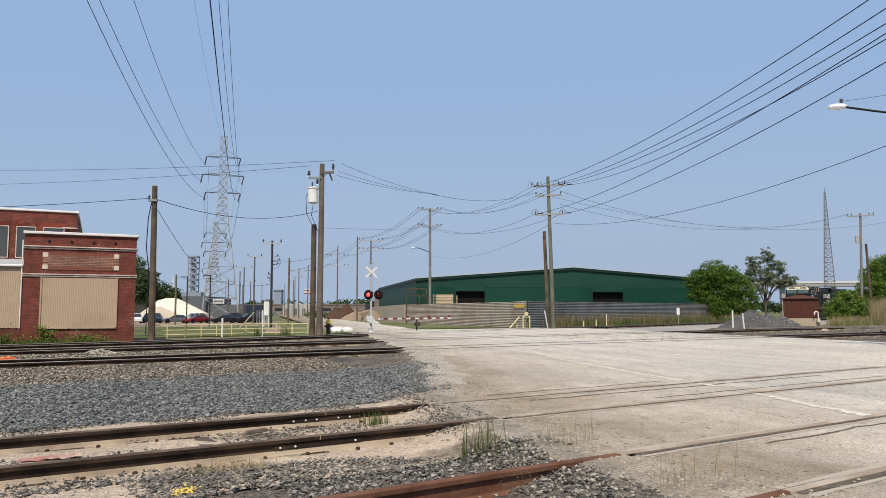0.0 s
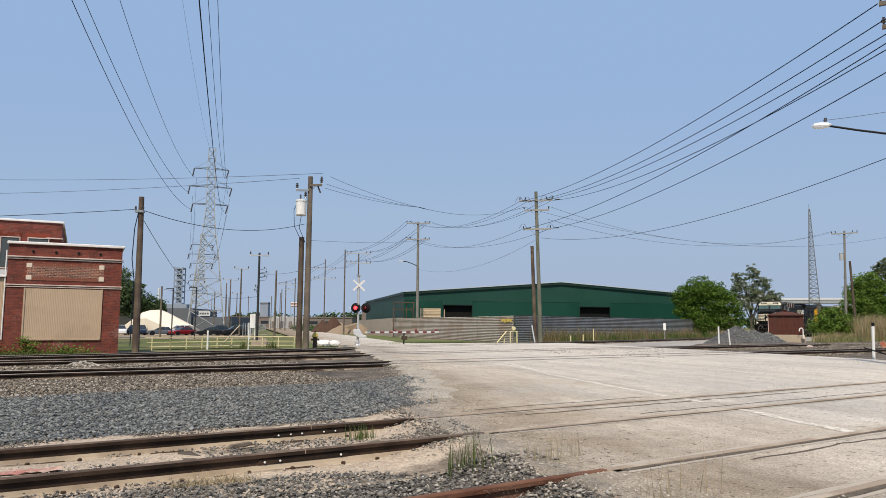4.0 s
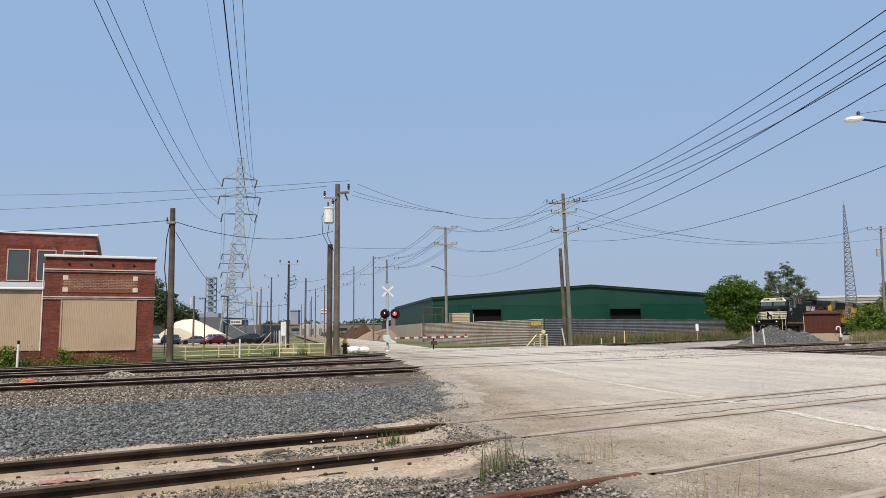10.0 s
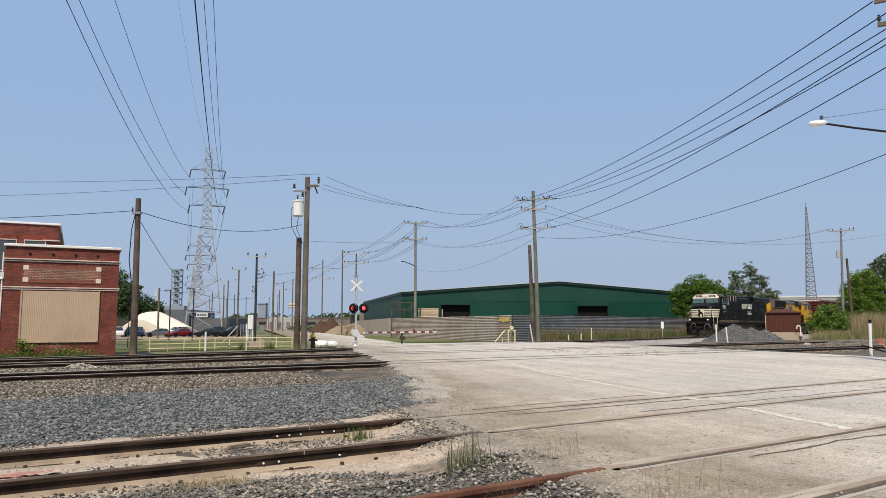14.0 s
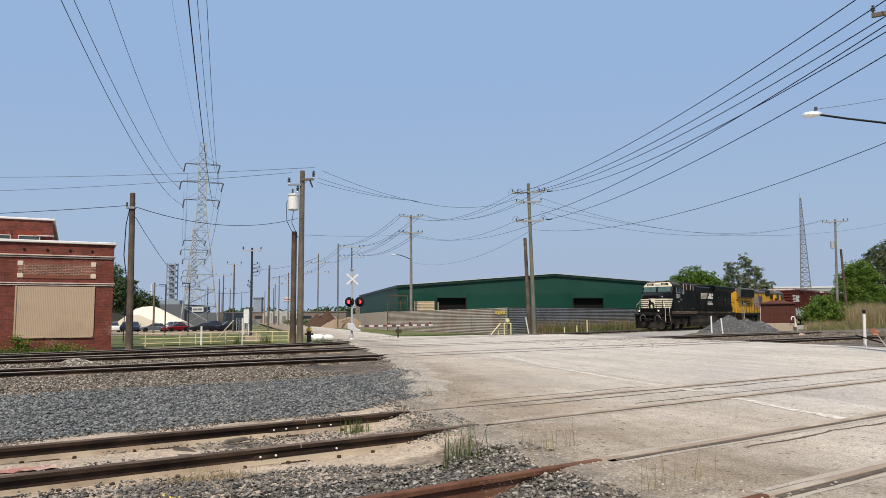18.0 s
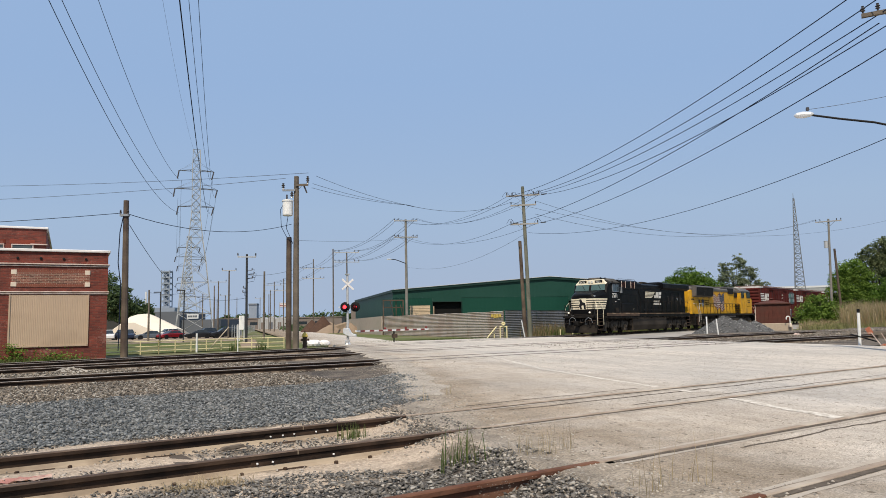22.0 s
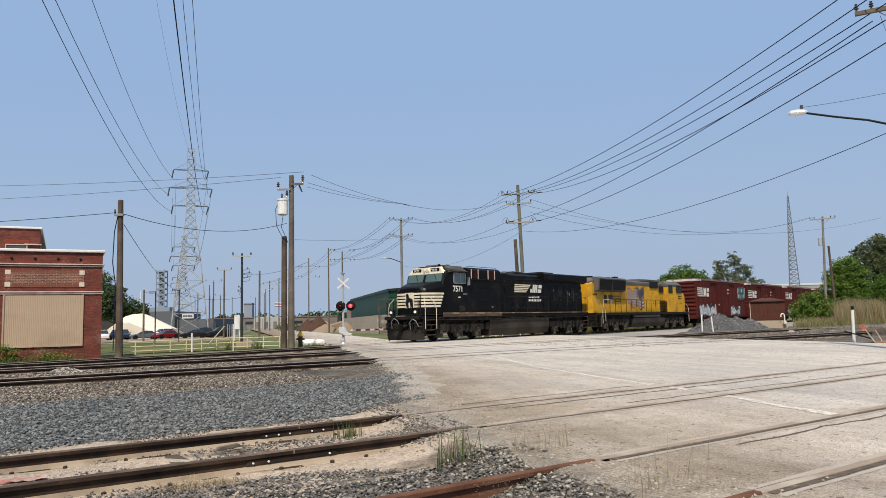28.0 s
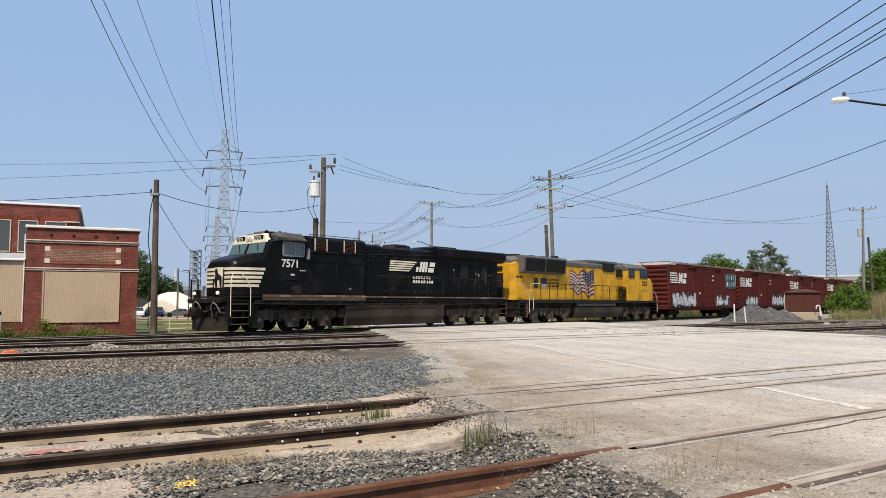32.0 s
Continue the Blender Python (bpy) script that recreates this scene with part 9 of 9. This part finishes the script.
tent = thing("white_tent", pose(-51.8, 141, -0.75, 0, 0, -18) @ Matrix.Diagonal((0.82, 1.0, 1.12, 1)), "cream fabric tent hall beyond the parked cars", "tent")
part("canopy", loft(B(), [(-7, [(-4, 0), (-4, 1.0), (-2, 1.6), (0, 1.9), (2, 1.6), (4, 1.0), (4, 0)]), (-3, [(-4, 0), (-4, 2.6), (-2, 3.7), (0, 4.1), (2, 3.7), (4, 2.6), (4, 0)]), (0, [(-4, 0), (-4, 2.7), (-2, 3.8), (0, 4.2), (2, 3.8), (4, 2.7), (4, 0)]), (8, [(-4, 0), (-4, 0.6), (-2, 1.3), (0, 1.6), (2, 1.3), (4, 0.6), (4, 0)])]), M_TENT, tent)
plant = thing("factory_hall", pose(-52, 166, -0.4), "long dark grey factory hall in the haze", "factory")
part("hall", box(B(), -11, -2, 0, 20, 0, 5.2), M_FARGREY, plant)
part("annex", box(B(), -1.98, 7, 1, 18, 0, 3.3), M_FARGREY, plant)
part("sign_board", box(B(), -0.6, 2.0, 0.8, 0.98, 3.5, 4.6), M_FARWHITE, plant)
for k in range(4):
    part("sign_bar", box(B(), -0.4 + k * 0.55, 0.05 + k * 0.55, 0.76, 0.8, 3.85, 4.25), M_FARGREY, plant)
# the tower's steel carries distance haze in its base colour
tower = thing("process_tower", pose(-107, 312, -0.4) @ Matrix.Diagonal((0.72, 0.72, 1, 1)), "steel process tower of a distant plant, haze painted into its colour", "industrial tower")
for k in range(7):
    part("deck", box(B(), -2.6, 2.6, -2.6, 2.6, 10 + k * 2.5, 10.6 + k * 2.5), M_STEEL_HAZED, tower)
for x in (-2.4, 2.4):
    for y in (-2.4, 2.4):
        part("column", rod(B(), (x, y, 0), (x, y, 26), 0.3, seg=5), M_STEEL_HAZED, tower)
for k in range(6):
    part("brace", rod(B(), (-2.4, -2.4, 10 + k * 2.5), (2.4, -2.4, 12.5 + k * 2.5), 0.2, seg=4), M_STEEL_HAZED, tower)
    part("brace", rod(B(), (2.4, -2.4, 10 + k * 2.5), (-2.4, -2.4, 12.5 + k * 2.5), 0.2, seg=4), M_STEEL_HAZED, tower)
part("vessel", rod(B(), (0, 0, 8), (0, 0, 25), 1.1, seg=10), M_STEEL_HAZED, tower)
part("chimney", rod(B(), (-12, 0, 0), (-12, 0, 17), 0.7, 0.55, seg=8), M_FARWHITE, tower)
part("lower_hall", box(B(), -7, 6, -4, 4, 0, 10), M_STEEL_HAZED, tower)

for i, (x, y, w, d, h, m, lab) in enumerate(((-38, 275, 18, 14, 4.2, M_FARBROWN, "low grey industrial building in the distance"), (-6, 205, 26, 16, 6.6, M_FARBROWN, "brown-grey flat-roofed building behind the yard"), (-66, 300, 34, 12, 4.5, M_FARBROWN, "long pale building far down the street"), (-110, 220, 30, 16, 6, M_FARTAN, "low tan building in the distance"))):
    b = thing("far_building", pose(x, y, -0.4), lab, "building")
    part("wall", box(B(), -w / 2, w / 2, 0, d, 0, h), m, b)
    part("roof_edge", box(B(), -w / 2 - 0.2, w / 2 + 0.2, -0.2, d, h, h + 0.35), M_FARWHITE if m is M_FARWHITE else m, b)
    for k in range(int(w / 9) if i != 1 else 0):
        part("window", box(B(), -w / 2 + 2 + k * 6, -w / 2 + 5 + k * 6, -0.06, 0.0, h * 0.45, h * 0.7), M_DARKGLASS, b)
# same hazed steel colour as the process tower
block = thing("grain_tower", pose(-70.7, 312, -0.4), "square elevator tower far down the street, painted blue-grey with haze", "tower")
part("shaft", box(B(), -1.7, 1.7, 0, 4, 0, 11.2), M_STEEL_HAZED, block)
part("top_band", box(B(), -1.85, 1.85, -0.15, 4.1, 10.4, 10.8), M_FARGREY, block)
shed_row = thing("far_sheds", pose(-55.6, 284.5, -0.4), "row of low white sheds with dark doors in the distance", "shed")
for k in range(4):
    part("shed_unit", prism(B(), [(k * 3.3 - 6.6, 0), (k * 3.3 - 3.4, 0), (k * 3.3 - 3.4, 4.2), (k * 3.3 - 5.0, 4.9 + 0.3 * (k % 2)), (k * 3.3 - 6.6, 4.2)], 0, 8), M_FARPALE, shed_row)
    part("shed_door", box(B(), k * 3.3 - 5.7, k * 3.3 - 4.4, -0.06, 0.0, 0, 2.9), M_FARGREY if k % 2 else M_FARBROWN, shed_row)
flag_pole = thing("flag_pole", pose(-35.5, 186.7, -0.4), "thin pole with a red and white flag", "flag")
part("pole", rod(B(), (0, 0, 0), (0, 0, 7.6), 0.05, seg=6), M_STEEL_FAR, flag_pole)
for k in range(6):
    part("flag_strip", box(B(), 0.05, 1.7, -0.02, 0.02, 6.2 + k * 0.19, 6.39 + k * 0.19), M_RED if k % 2 == 0 else M_WHITE, flag_pole)
for x, y, w, h, seed in ((-18.2, 138.8, 3.0, 3.3, 91), (-20.6, 141.0, 2.6, 2.6, 92)):
    mulch = thing("mulch_heap", pose(x, y, -0.4), "dark brown mulch heap beside the street", "earth heap")
    bm, _ = heap(0, 0, w, 2.4, h, seed)
    part("mound", bm, M_MULCH, mulch)
heap_far = thing("earth_heap", pose(-13, 150, -0.4), "long heap of tan earth beyond the street", "earth heap")
part("heap", soften(prism(B(), [(-7, 0), (-5, 1.2), (-2, 2.1), (1, 1.7), (4, 2.3), (6, 1.0), (8, 0)], 0, 8), 0.3), M_FARTAN, heap_far)
sign = thing("notice_sign", pose(-20.4, 84.5, -0.5), "white notice board on two legs by the lot", "sign")
part("board", box(B(), -0.3, 0.3, -0.03, 0.03, 1.3, 2.9), M_WHITE, sign)
for x in (-0.27, 0.27):
    part("leg", rod(B(), (x, 0.06, 0), (x, 0.06, 2.9), 0.05), M_WHITE, sign)

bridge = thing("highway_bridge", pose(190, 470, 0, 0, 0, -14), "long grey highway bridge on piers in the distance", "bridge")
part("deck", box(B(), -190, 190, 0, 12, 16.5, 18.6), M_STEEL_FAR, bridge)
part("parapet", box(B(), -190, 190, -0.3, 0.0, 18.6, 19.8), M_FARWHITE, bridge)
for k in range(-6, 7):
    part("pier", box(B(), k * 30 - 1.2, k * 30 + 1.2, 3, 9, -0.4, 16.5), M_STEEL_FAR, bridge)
for x, w, h in ((-60, 14, 3.2), (-25, 5, 1.6), (22, 9, 2.8)):
    t = thing("far_truck", bridge.matrix_basis @ pose(x, 3, 18.6), "pale truck on the distant bridge", "truck")
    part("trailer", box(B(), 0, w, 0, 2.4, 0.8, 0.8 + h), M_FARWHITE, t)
    part("wheels", box(B(), 1, w - 1, 0.1, 2.3, 0, 0.8), M_SIGN_BLACK, t)
house = thing("far_house", pose(62, 155, -0.4), "small tan-roofed house behind trees", "house")
part("wall", box(B(), -4, 4, 0, 7, 0, 3.2), M_FARTAN, house)
part("roof", prism(B(), [(-4.5, 3.1), (4.5, 3.1), (0, 5.4)], -0.5, 7.5), M_FARTAN, house)

scrap = thing("rail_stack", pose(26.5, 40.3, -0.2, 0, 0, 33), "small stack of rusty rails and ties", "rail stack")
for k in range(4):
    part("tie_piece", box(B(), -1.3 + 0.1 * k, 1.3, -0.5 + 0.27 * k, -0.28 + 0.27 * k, 0.0, 0.2), M_TIE, scrap)
part("tie_piece", box(B(), -1.2, 1.2, -0.4, 0.3, 0.22, 0.42), M_TIE, scrap)
sw = thing("derail_sign", pose(19.23, 30.44, -0.17) @ Matrix.Scale(0.8, 4), "knocked-over orange derail sign on bent poles", "sign")
part("plate", soften(box(B(), -0.13, 0.13, -0.015, 0.015, 0.0, 0.36, pose(0.06, 0, 0.66, 0, -28, -30)), 0.008), M_ORANGE_WORN, sw, "worn orange plate")
part("leg", rod(B(), (0.06, 0, 0.72), (0.32, -0.35, 0.05), 0.025), M_LEDGE, sw)
part("leg", rod(B(), (0.55, -0.1, 0.68), (0.72, -0.4, 0.03), 0.02), M_LEDGE, sw)
part("lever", rod(B(), (-0.35, 1.2, 0.62), (0.28, -0.1, 0.24), 0.04), M_SIGN_BLACK, sw)
part("foot", soften(prism(B(), [(-0.25, 0), (-0.1, 0.12), (0.22, 0.08), (0.3, 0)], -0.1, 0.1, pose(0.5, -0.5, 0.02, 0, 0, -20)), 0.01), M_ORANGE_WORN, sw)
od = thing("derail_device", pose(-11.87, 19.96, -0.13, 0, 0, 33) @ Matrix.Scale(0.62, 4), "orange steel derail clamped beside the rail", "derail")
part("block", soften(prism(B(), [(-0.4, 0), (-0.3, 0.14), (-0.1, 0.2), (0.15, 0.2), (0.35, 0.12), (0.4, 0)], -0.14, 0.14), 0.02), M_ORANGE, od)
part("plate", box(B(), -0.5, 0.5, -0.2, 0.2, 0.0, 0.03), M_ORANGE, od)
od2 = copy_thing(od, pose(25.2, 47.8, -0.1, 0, 0, 33))
for o in od2.children:
    o.data = o.data.copy()
    o.data.materials[0] = M_LEDGE
tagged(od2, "faded pinkish steel derail clamped beside the rail", "derail")

tip = thing("ballast_tip", pose(0, 0, 0), "small tip of pale grey ballast between two tracks", "gravel heap")
bm, pts = heap(-11.1, 23.7, 0.75, 0.4, 0.0, 81)
part("mound", bm, M_GREYBALLAST, tip)
tagged(part("loose_stones", stones("loose_stones", pts, 0.015, 0.04, M_STONE_DARK, seed=82), M_STONE_DARK, tip), kind="stuff")

# rough ground down the street: brush, earth heaps and a wire fence
rnd = random.Random(31)
for k, (x, y, w, h) in enumerate(((-15.5, 128, 3.2, 1.6), (-12.4, 132, 2.6, 1.9), (-9.6, 138, 3.6, 2.3), (-19.5, 160, 4.0, 2.2))):
    h_ob = thing("earth_heap", pose(x, y, -0.4), "heap of brown earth beside the street", "earth heap")
    bm, _ = heap(0, 0, w, 2.2, h, 50 + k)
    part("mound", bm, M_FARTAN, h_ob)
far_brush = []
for _ in range(150):
    y = rnd.uniform(160, 300)
    side = -1 if rnd.random() < 0.65 else 1
    x = -y * 0.2 - 1.5 + side * rnd.uniform(4.5, 9) - (3 if side < 0 else -1)
    far_brush += [(x + rnd.gauss(0, 0.9), y + rnd.gauss(0, 1.2), -0.2 + abs(rnd.gauss(0, 0.55))) for _ in range(26)]
tagged(part("street_brush", sprays("street_brush", far_brush, 0.28, M_LEAF_FAR, 33), M_LEAF_FAR), "low dusty brush along the far street", "brush", kind="stuff")
wall_bush = []
for _ in range(46):
    f = rnd.random()
    cx, cy = -20.6 + 5.6 * f, 30.9 + 2.35 * f
    s = rnd.uniform(0.15, 0.38) * (1.3 - 0.6 * f)
    wall_bush += [(cx + rnd.gauss(0, 0.22), cy - 0.25 + rnd.gauss(0, 0.12), -0.3 + abs(rnd.gauss(0, 1)) * s) for _ in range(70)]
for cx, cy, tall, many in ((-19.5, 31.1, 1.05, 420), (-19.3, 31.0, 0.8, 300), (-17.6, 32.0, 0.95, 160), (-17.3, 32.1, 0.7, 160)):
    wall_bush += [(cx + rnd.gauss(0, 0.2), cy + rnd.gauss(0, 0.12), -0.3 + tall * rnd.random() ** 0.7) for _ in range(many)]
tagged(part("wall_bushes", sprays("wall_bushes", wall_bush, 0.055, M_LEAF_MID, 35), M_LEAF_MID), "low leafy weeds against the brick wall", "weeds", kind="stuff")
mesh_fence = thing("wire_fence", pose(0, 0, 0), "thin grey wire fence along the far street", "fence")
for k in range(22):
    y = 96 + k * 6
    x = -y * 0.2 - 5.2
    part("post", rod(B(), (x, y, -0.4), (x, y, 1.4), 0.05, seg=5), M_STEEL_FAR, mesh_fence)
for z in (0.3, 0.85, 1.38):
    part("strand", rod(B(), (-24.4, 96, z), (-49.6, 222, z), 0.02, seg=3), M_STEEL_FAR, mesh_fence)


# ---- loose stones, last ----
def scatter(name, u0, u1, v0, v1, density, z, low, high, material, label, keep=lambda x, y: True, bare=-1.0, seed=1, flat=0.55):
    """Stones over a strip of the yard, density to the square metre; none where the ground's own patches are bare."""
    rng = np.random.default_rng(seed)
    n = int(density * (u1 - u0) * (v1 - v0))
    us, vs, zs = rng.uniform(u0, u1, n), rng.uniform(v0, v1, n), rng.uniform(-0.024, 0.02, n)
    pts = []
    for u, v, dz in zip(us.tolist(), vs.tolist(), zs.tolist()):
        x, y = YD.x * u + YN.x * v, YD.y * u + YN.y * v
        if keep(x, y) and (bare < -0.9 or noise.noise((x * 0.9, y * 0.9, 5.0)) > bare):
            w = noise.noise((x * 0.9, y * 0.9, 3.1)) * 0.02
            pts.append((x, y, bank(x, y, z) + dz + w))
    return tagged(part(name, stones(name, pts, low, high, material, flat, seed), material), label, "stones", kind="stuff")


def off_road(x, y):
    """Left of the pavement's edge."""
    return x < edge_x(y) + 0.02


def near_view(x, y):
    """Within the wedge that the eye sweeps."""
    return y > 3.5 and -0.72 * y - 1 < x < 0.72 * y + 1 and off_road(x, y)


scatter("crushed_stones", -12, 10, -15.5, -9.55, 760, -0.135, 0.010, 0.042, M_STONE, "blue-grey crushed stone, loose", near_view, -0.62, 1, 0.42)
scatter("ballast_stones", -14, 8, -20.0, -15.1, 480, -0.148, 0.012, 0.042, M_STONE_DARK, "mixed brown and grey ballast stones", near_view, -0.5, 2)
scatter("near_ballast_stones", -5, 8, -6.4, -2.2, 2100, -0.154, 0.006, 0.036, M_STONE_SHARD, "dark flat shards of ballast beside a siding", near_view, -0.05, 3, 0.32)
scatter("siding_stones", -8, 8, -9.9, -5.8, 1000, -0.148, 0.005, 0.026, M_STONE_SHARD, "stones on the dirt round the siding", near_view, -0.12, 4, 0.35)
scatter("pale_stones", -6, 8, -9.2, -2.2, 60, -0.15, 0.006, 0.022, M_STONE_PALE, "scattered pale pebbles", near_view, -1, 5)
scatter("far_ballast_stones", -24, 10, -34.0, -19.8, 150, -0.14, 0.02, 0.055, M_STONE_DARK, "mixed ballast stones among far rails", near_view, -0.6, 6)
scatter("right_ballast_stones", 22, 70, -30.0, -19.0, 30, -0.15, 0.03, 0.07, M_STONE_DARK, "mixed ballast stones beyond the pavement", lambda x, y: y < 75, -1, 7)
rng = np.random.default_rng(9)
ys = 4.0 + 22 * rng.uniform(0, 1, 16000) ** 1.5
xs = 0.4 + rng.uniform(0, 1, 16000) * 0.66 * ys
grit = [(x, y, road_z((x, y)) + 0.052) for x, y in zip(xs.tolist(), ys.tolist())]
tagged(part("road_grit", stones("road_grit", grit, 0.003, 0.014, M_STONE_TAN, 0.6, 9), M_STONE_GRIT), "grit and pebbles strewn on the pavement", "grit", kind="stuff")
ys = 4.0 + 19 * rng.uniform(0, 1, 7000) ** 1.3
rubble = [(x, y, (road_z((x, y)) + 0.052) if x > edge_x(y) - 0.2 else bank(x, y, -0.15) + 0.015) for x, y in zip([edge_x(y) - 0.1 + o for y, o in zip(ys.tolist(), rng.normal(0, 0.45, 7000).tolist())], ys.tolist())]
tagged(part("edge_rubble", stones("edge_rubble", rubble, 0.004, 0.024, M_STONE_TAN, 0.6, 12), M_STONE_TAN), "crumbled pale stones along the pavement edge", "rubble", kind="stuff")

# rail joints: thin splice bars with pale bolts, and a dusty gap
def joint(u, v, tr, bolts):
    m = Matrix.Translation(on_yard(u, v)) @ Matrix.Rotation(math.pi / 2 - YARD, 4, "Z")
    bar = part("splice_bar", soften(box(B(), -0.46, 0.46, -0.021, -0.011, -0.103, -0.05, m), 0.003), M_RAIL, tr)
    part("joint_gap", box(B(), -0.004, 0.004, -0.0372, 0.0372, -0.036, 0.0062, m), M_RAIL_SAND, tr)
    part("joint_gap", prism(B(), [(-0.007, -0.13), (0.012, -0.13), (0.006, -0.05), (-0.004, -0.05)], 0.012, 0.024, m @ pose(0, 0, 0, 90, 0, 0)), M_RAIL_SAND, tr)
    for x in bolts:
        part("bolt", lathe(B(), [(0.0105, 0), (0.0105, 0.012), (0.001, 0.015)], m @ pose(x, -0.021, -0.078, 90, 0, 0), 6), M_WHITE, bar)


joint(2.85, -6.705, track_siding, (-0.40, -0.25, 0.38))
joint(3.56, -8.215, track_siding, (-0.40, -0.25, -0.11, 0.17, 0.32))
# tie plates whose dark edges show under the siding's rails, and the rusty spike heads beside them
plate_mesh = mesh_of("tie_plate", soften(box(B(), -0.15, 0.15, -0.112, 0.112, -0.17, -0.147), 0.005), M_RAIL)
spike_mesh = mesh_of("spike", soften(box(B(), -0.02, 0.02, -0.016, 0.016, -0.17, -0.125), 0.007), M_RAIL)
across = Matrix.Rotation(math.pi / 2 - YARD, 4, "Z")
for v, plates, spikes in ((-6.705, (0.4, 0.93, 2.11, 2.43, 2.77, 3.99), (0.77, 1.16, 1.68, 2.28, 2.69, 3.21, 3.6)), (-8.215, (0.37, 0.8, 1.89, 3.36, 4.3), (0.21, 0.62, 1.07, 1.63, 2.68, 3.17, 4.0))):
    for u in plates:
        part("tie_plate", plate_mesh, M_RAIL, track_siding, m=Matrix.Translation(on_yard(u, v)) @ across)
    for k, u in enumerate(spikes):
        part("spike", spike_mesh, M_RAIL, track_siding, m=Matrix.Translation(on_yard(u, v + 0.10 + 0.012 * (k % 3))) @ across @ Matrix.Rotation(0.5 * k, 4, "Z"))


def crumple(name, x, y, z, rx, ry, turn, material, label, category, seed):
    """A small flattened rag: a wrinkled sheet with a folded rim."""
    o = thing(name, pose(x, y, z, 0, 0, turn), label, category)
    bm = B()
    grid = [[bm.verts.new((rx * (i / 5 - 1) * (1 + 0.3 * noise.noise((i, j, seed))), ry * (j / 3 - 1) * (1 + 0.4 * noise.noise((j, i, seed + 3))), 0.035 + 0.03 * noise.noise((i * 0.9, j * 0.9, seed)))) for j in range(7)] for i in range(11)]
    for a, b in zip(grid, grid[1:]):
        for j in range(6):
            bm.faces.new((a[j], b[j], b[j + 1], a[j + 1]))
    return part("cloth", bm, material, o)


crumple("rag", -3.6, 6.8, -0.165, 0.25, 0.085, 30, M_PINK, "faded pink rag flattened between the rails", "rag", 2.0)
stick = thing("wood_scrap", pose(-2.05, 8.1, -0.13, 0, 0, 40), "broken dark wood scrap between the rails", "scrap")
part("splinter", soften(prism(B(), [(-0.16, 0), (-0.1, 0.04), (0.12, 0.05), (0.17, 0.01)], -0.025, 0.025), 0.006), M_TIE, stick)
rng = np.random.default_rng(71)
dabs = [(-1.92 + a, 5.56 + b, -0.128) for a, b in zip(rng.normal(0, 0.05, 60).tolist(), rng.normal(0, 0.09, 60).tolist())]
tagged(part("painted_stones", stones("painted_stones", dabs, 0.008, 0.02, M_YELLOW, 0.4, 72), M_YELLOW), "stones with a dab of yellow spray paint", "stones", kind="stuff")


# ---- what moves: the train rolls through, gathering speed, its wheels turning; the crossing lamps flash by turns ----
def front_at(t):
    """Where the leading coupler is along the main line."""
    return 4.498e-4 * t ** 3 - 0.0611 * t ** 2 - 1.2225 * t + 84.99 - 3.93


def motions():
    turn = Matrix.Rotation(math.pi / 2 - MAIN, 4, "Z")
    offset = 0.0
    for car, length in [(black_loco, 22.3), (yellow_loco, 22.9)] + [(c, 17.5) for c in boxcars]:
        walk(car, [(t, Matrix.Translation(on_main(front_at(t) + offset)) @ turn) for t in [i * 0.5 for i in range(65)]])
        offset += length
    step = 0.15
    times = [i * step for i in range(int(32 / step) + 1)] + [32.0]
    for wheels, x, r in ROLLING:
        walk(wheels, [(t, pose(x, 0, r + 0.005, 0, math.degrees((front_at(t) - front_at(0)) / r), 0)) for t in times])

    # each added ball turns half round at every beat to imitate blinking: one lamp shows its glowing half while the
    # other is dark
    beat, first = 0.6625, 0.10
    for lens, x, ahead in FLASHERS:
        rows, way = [(0.0, 180.0 * ahead)], 180.0 * ahead
        for k in range(int((32.0 - first) / beat) + 1):
            at = first + k * beat
            rows += [(at - 0.06, way), (at - 0.02, way + 60), (at + 0.02, way + 120), (at + 0.06, way + 180)]
            way += 180.0
        rows = [r for r in rows if r[0] < 31.95] + [(32.0, way if at < 31.9 else way - 180)]
        walk(lens, [(t, pose(x, -0.15, 2.46, 0, 0, a)) for t, a in rows])


motions()
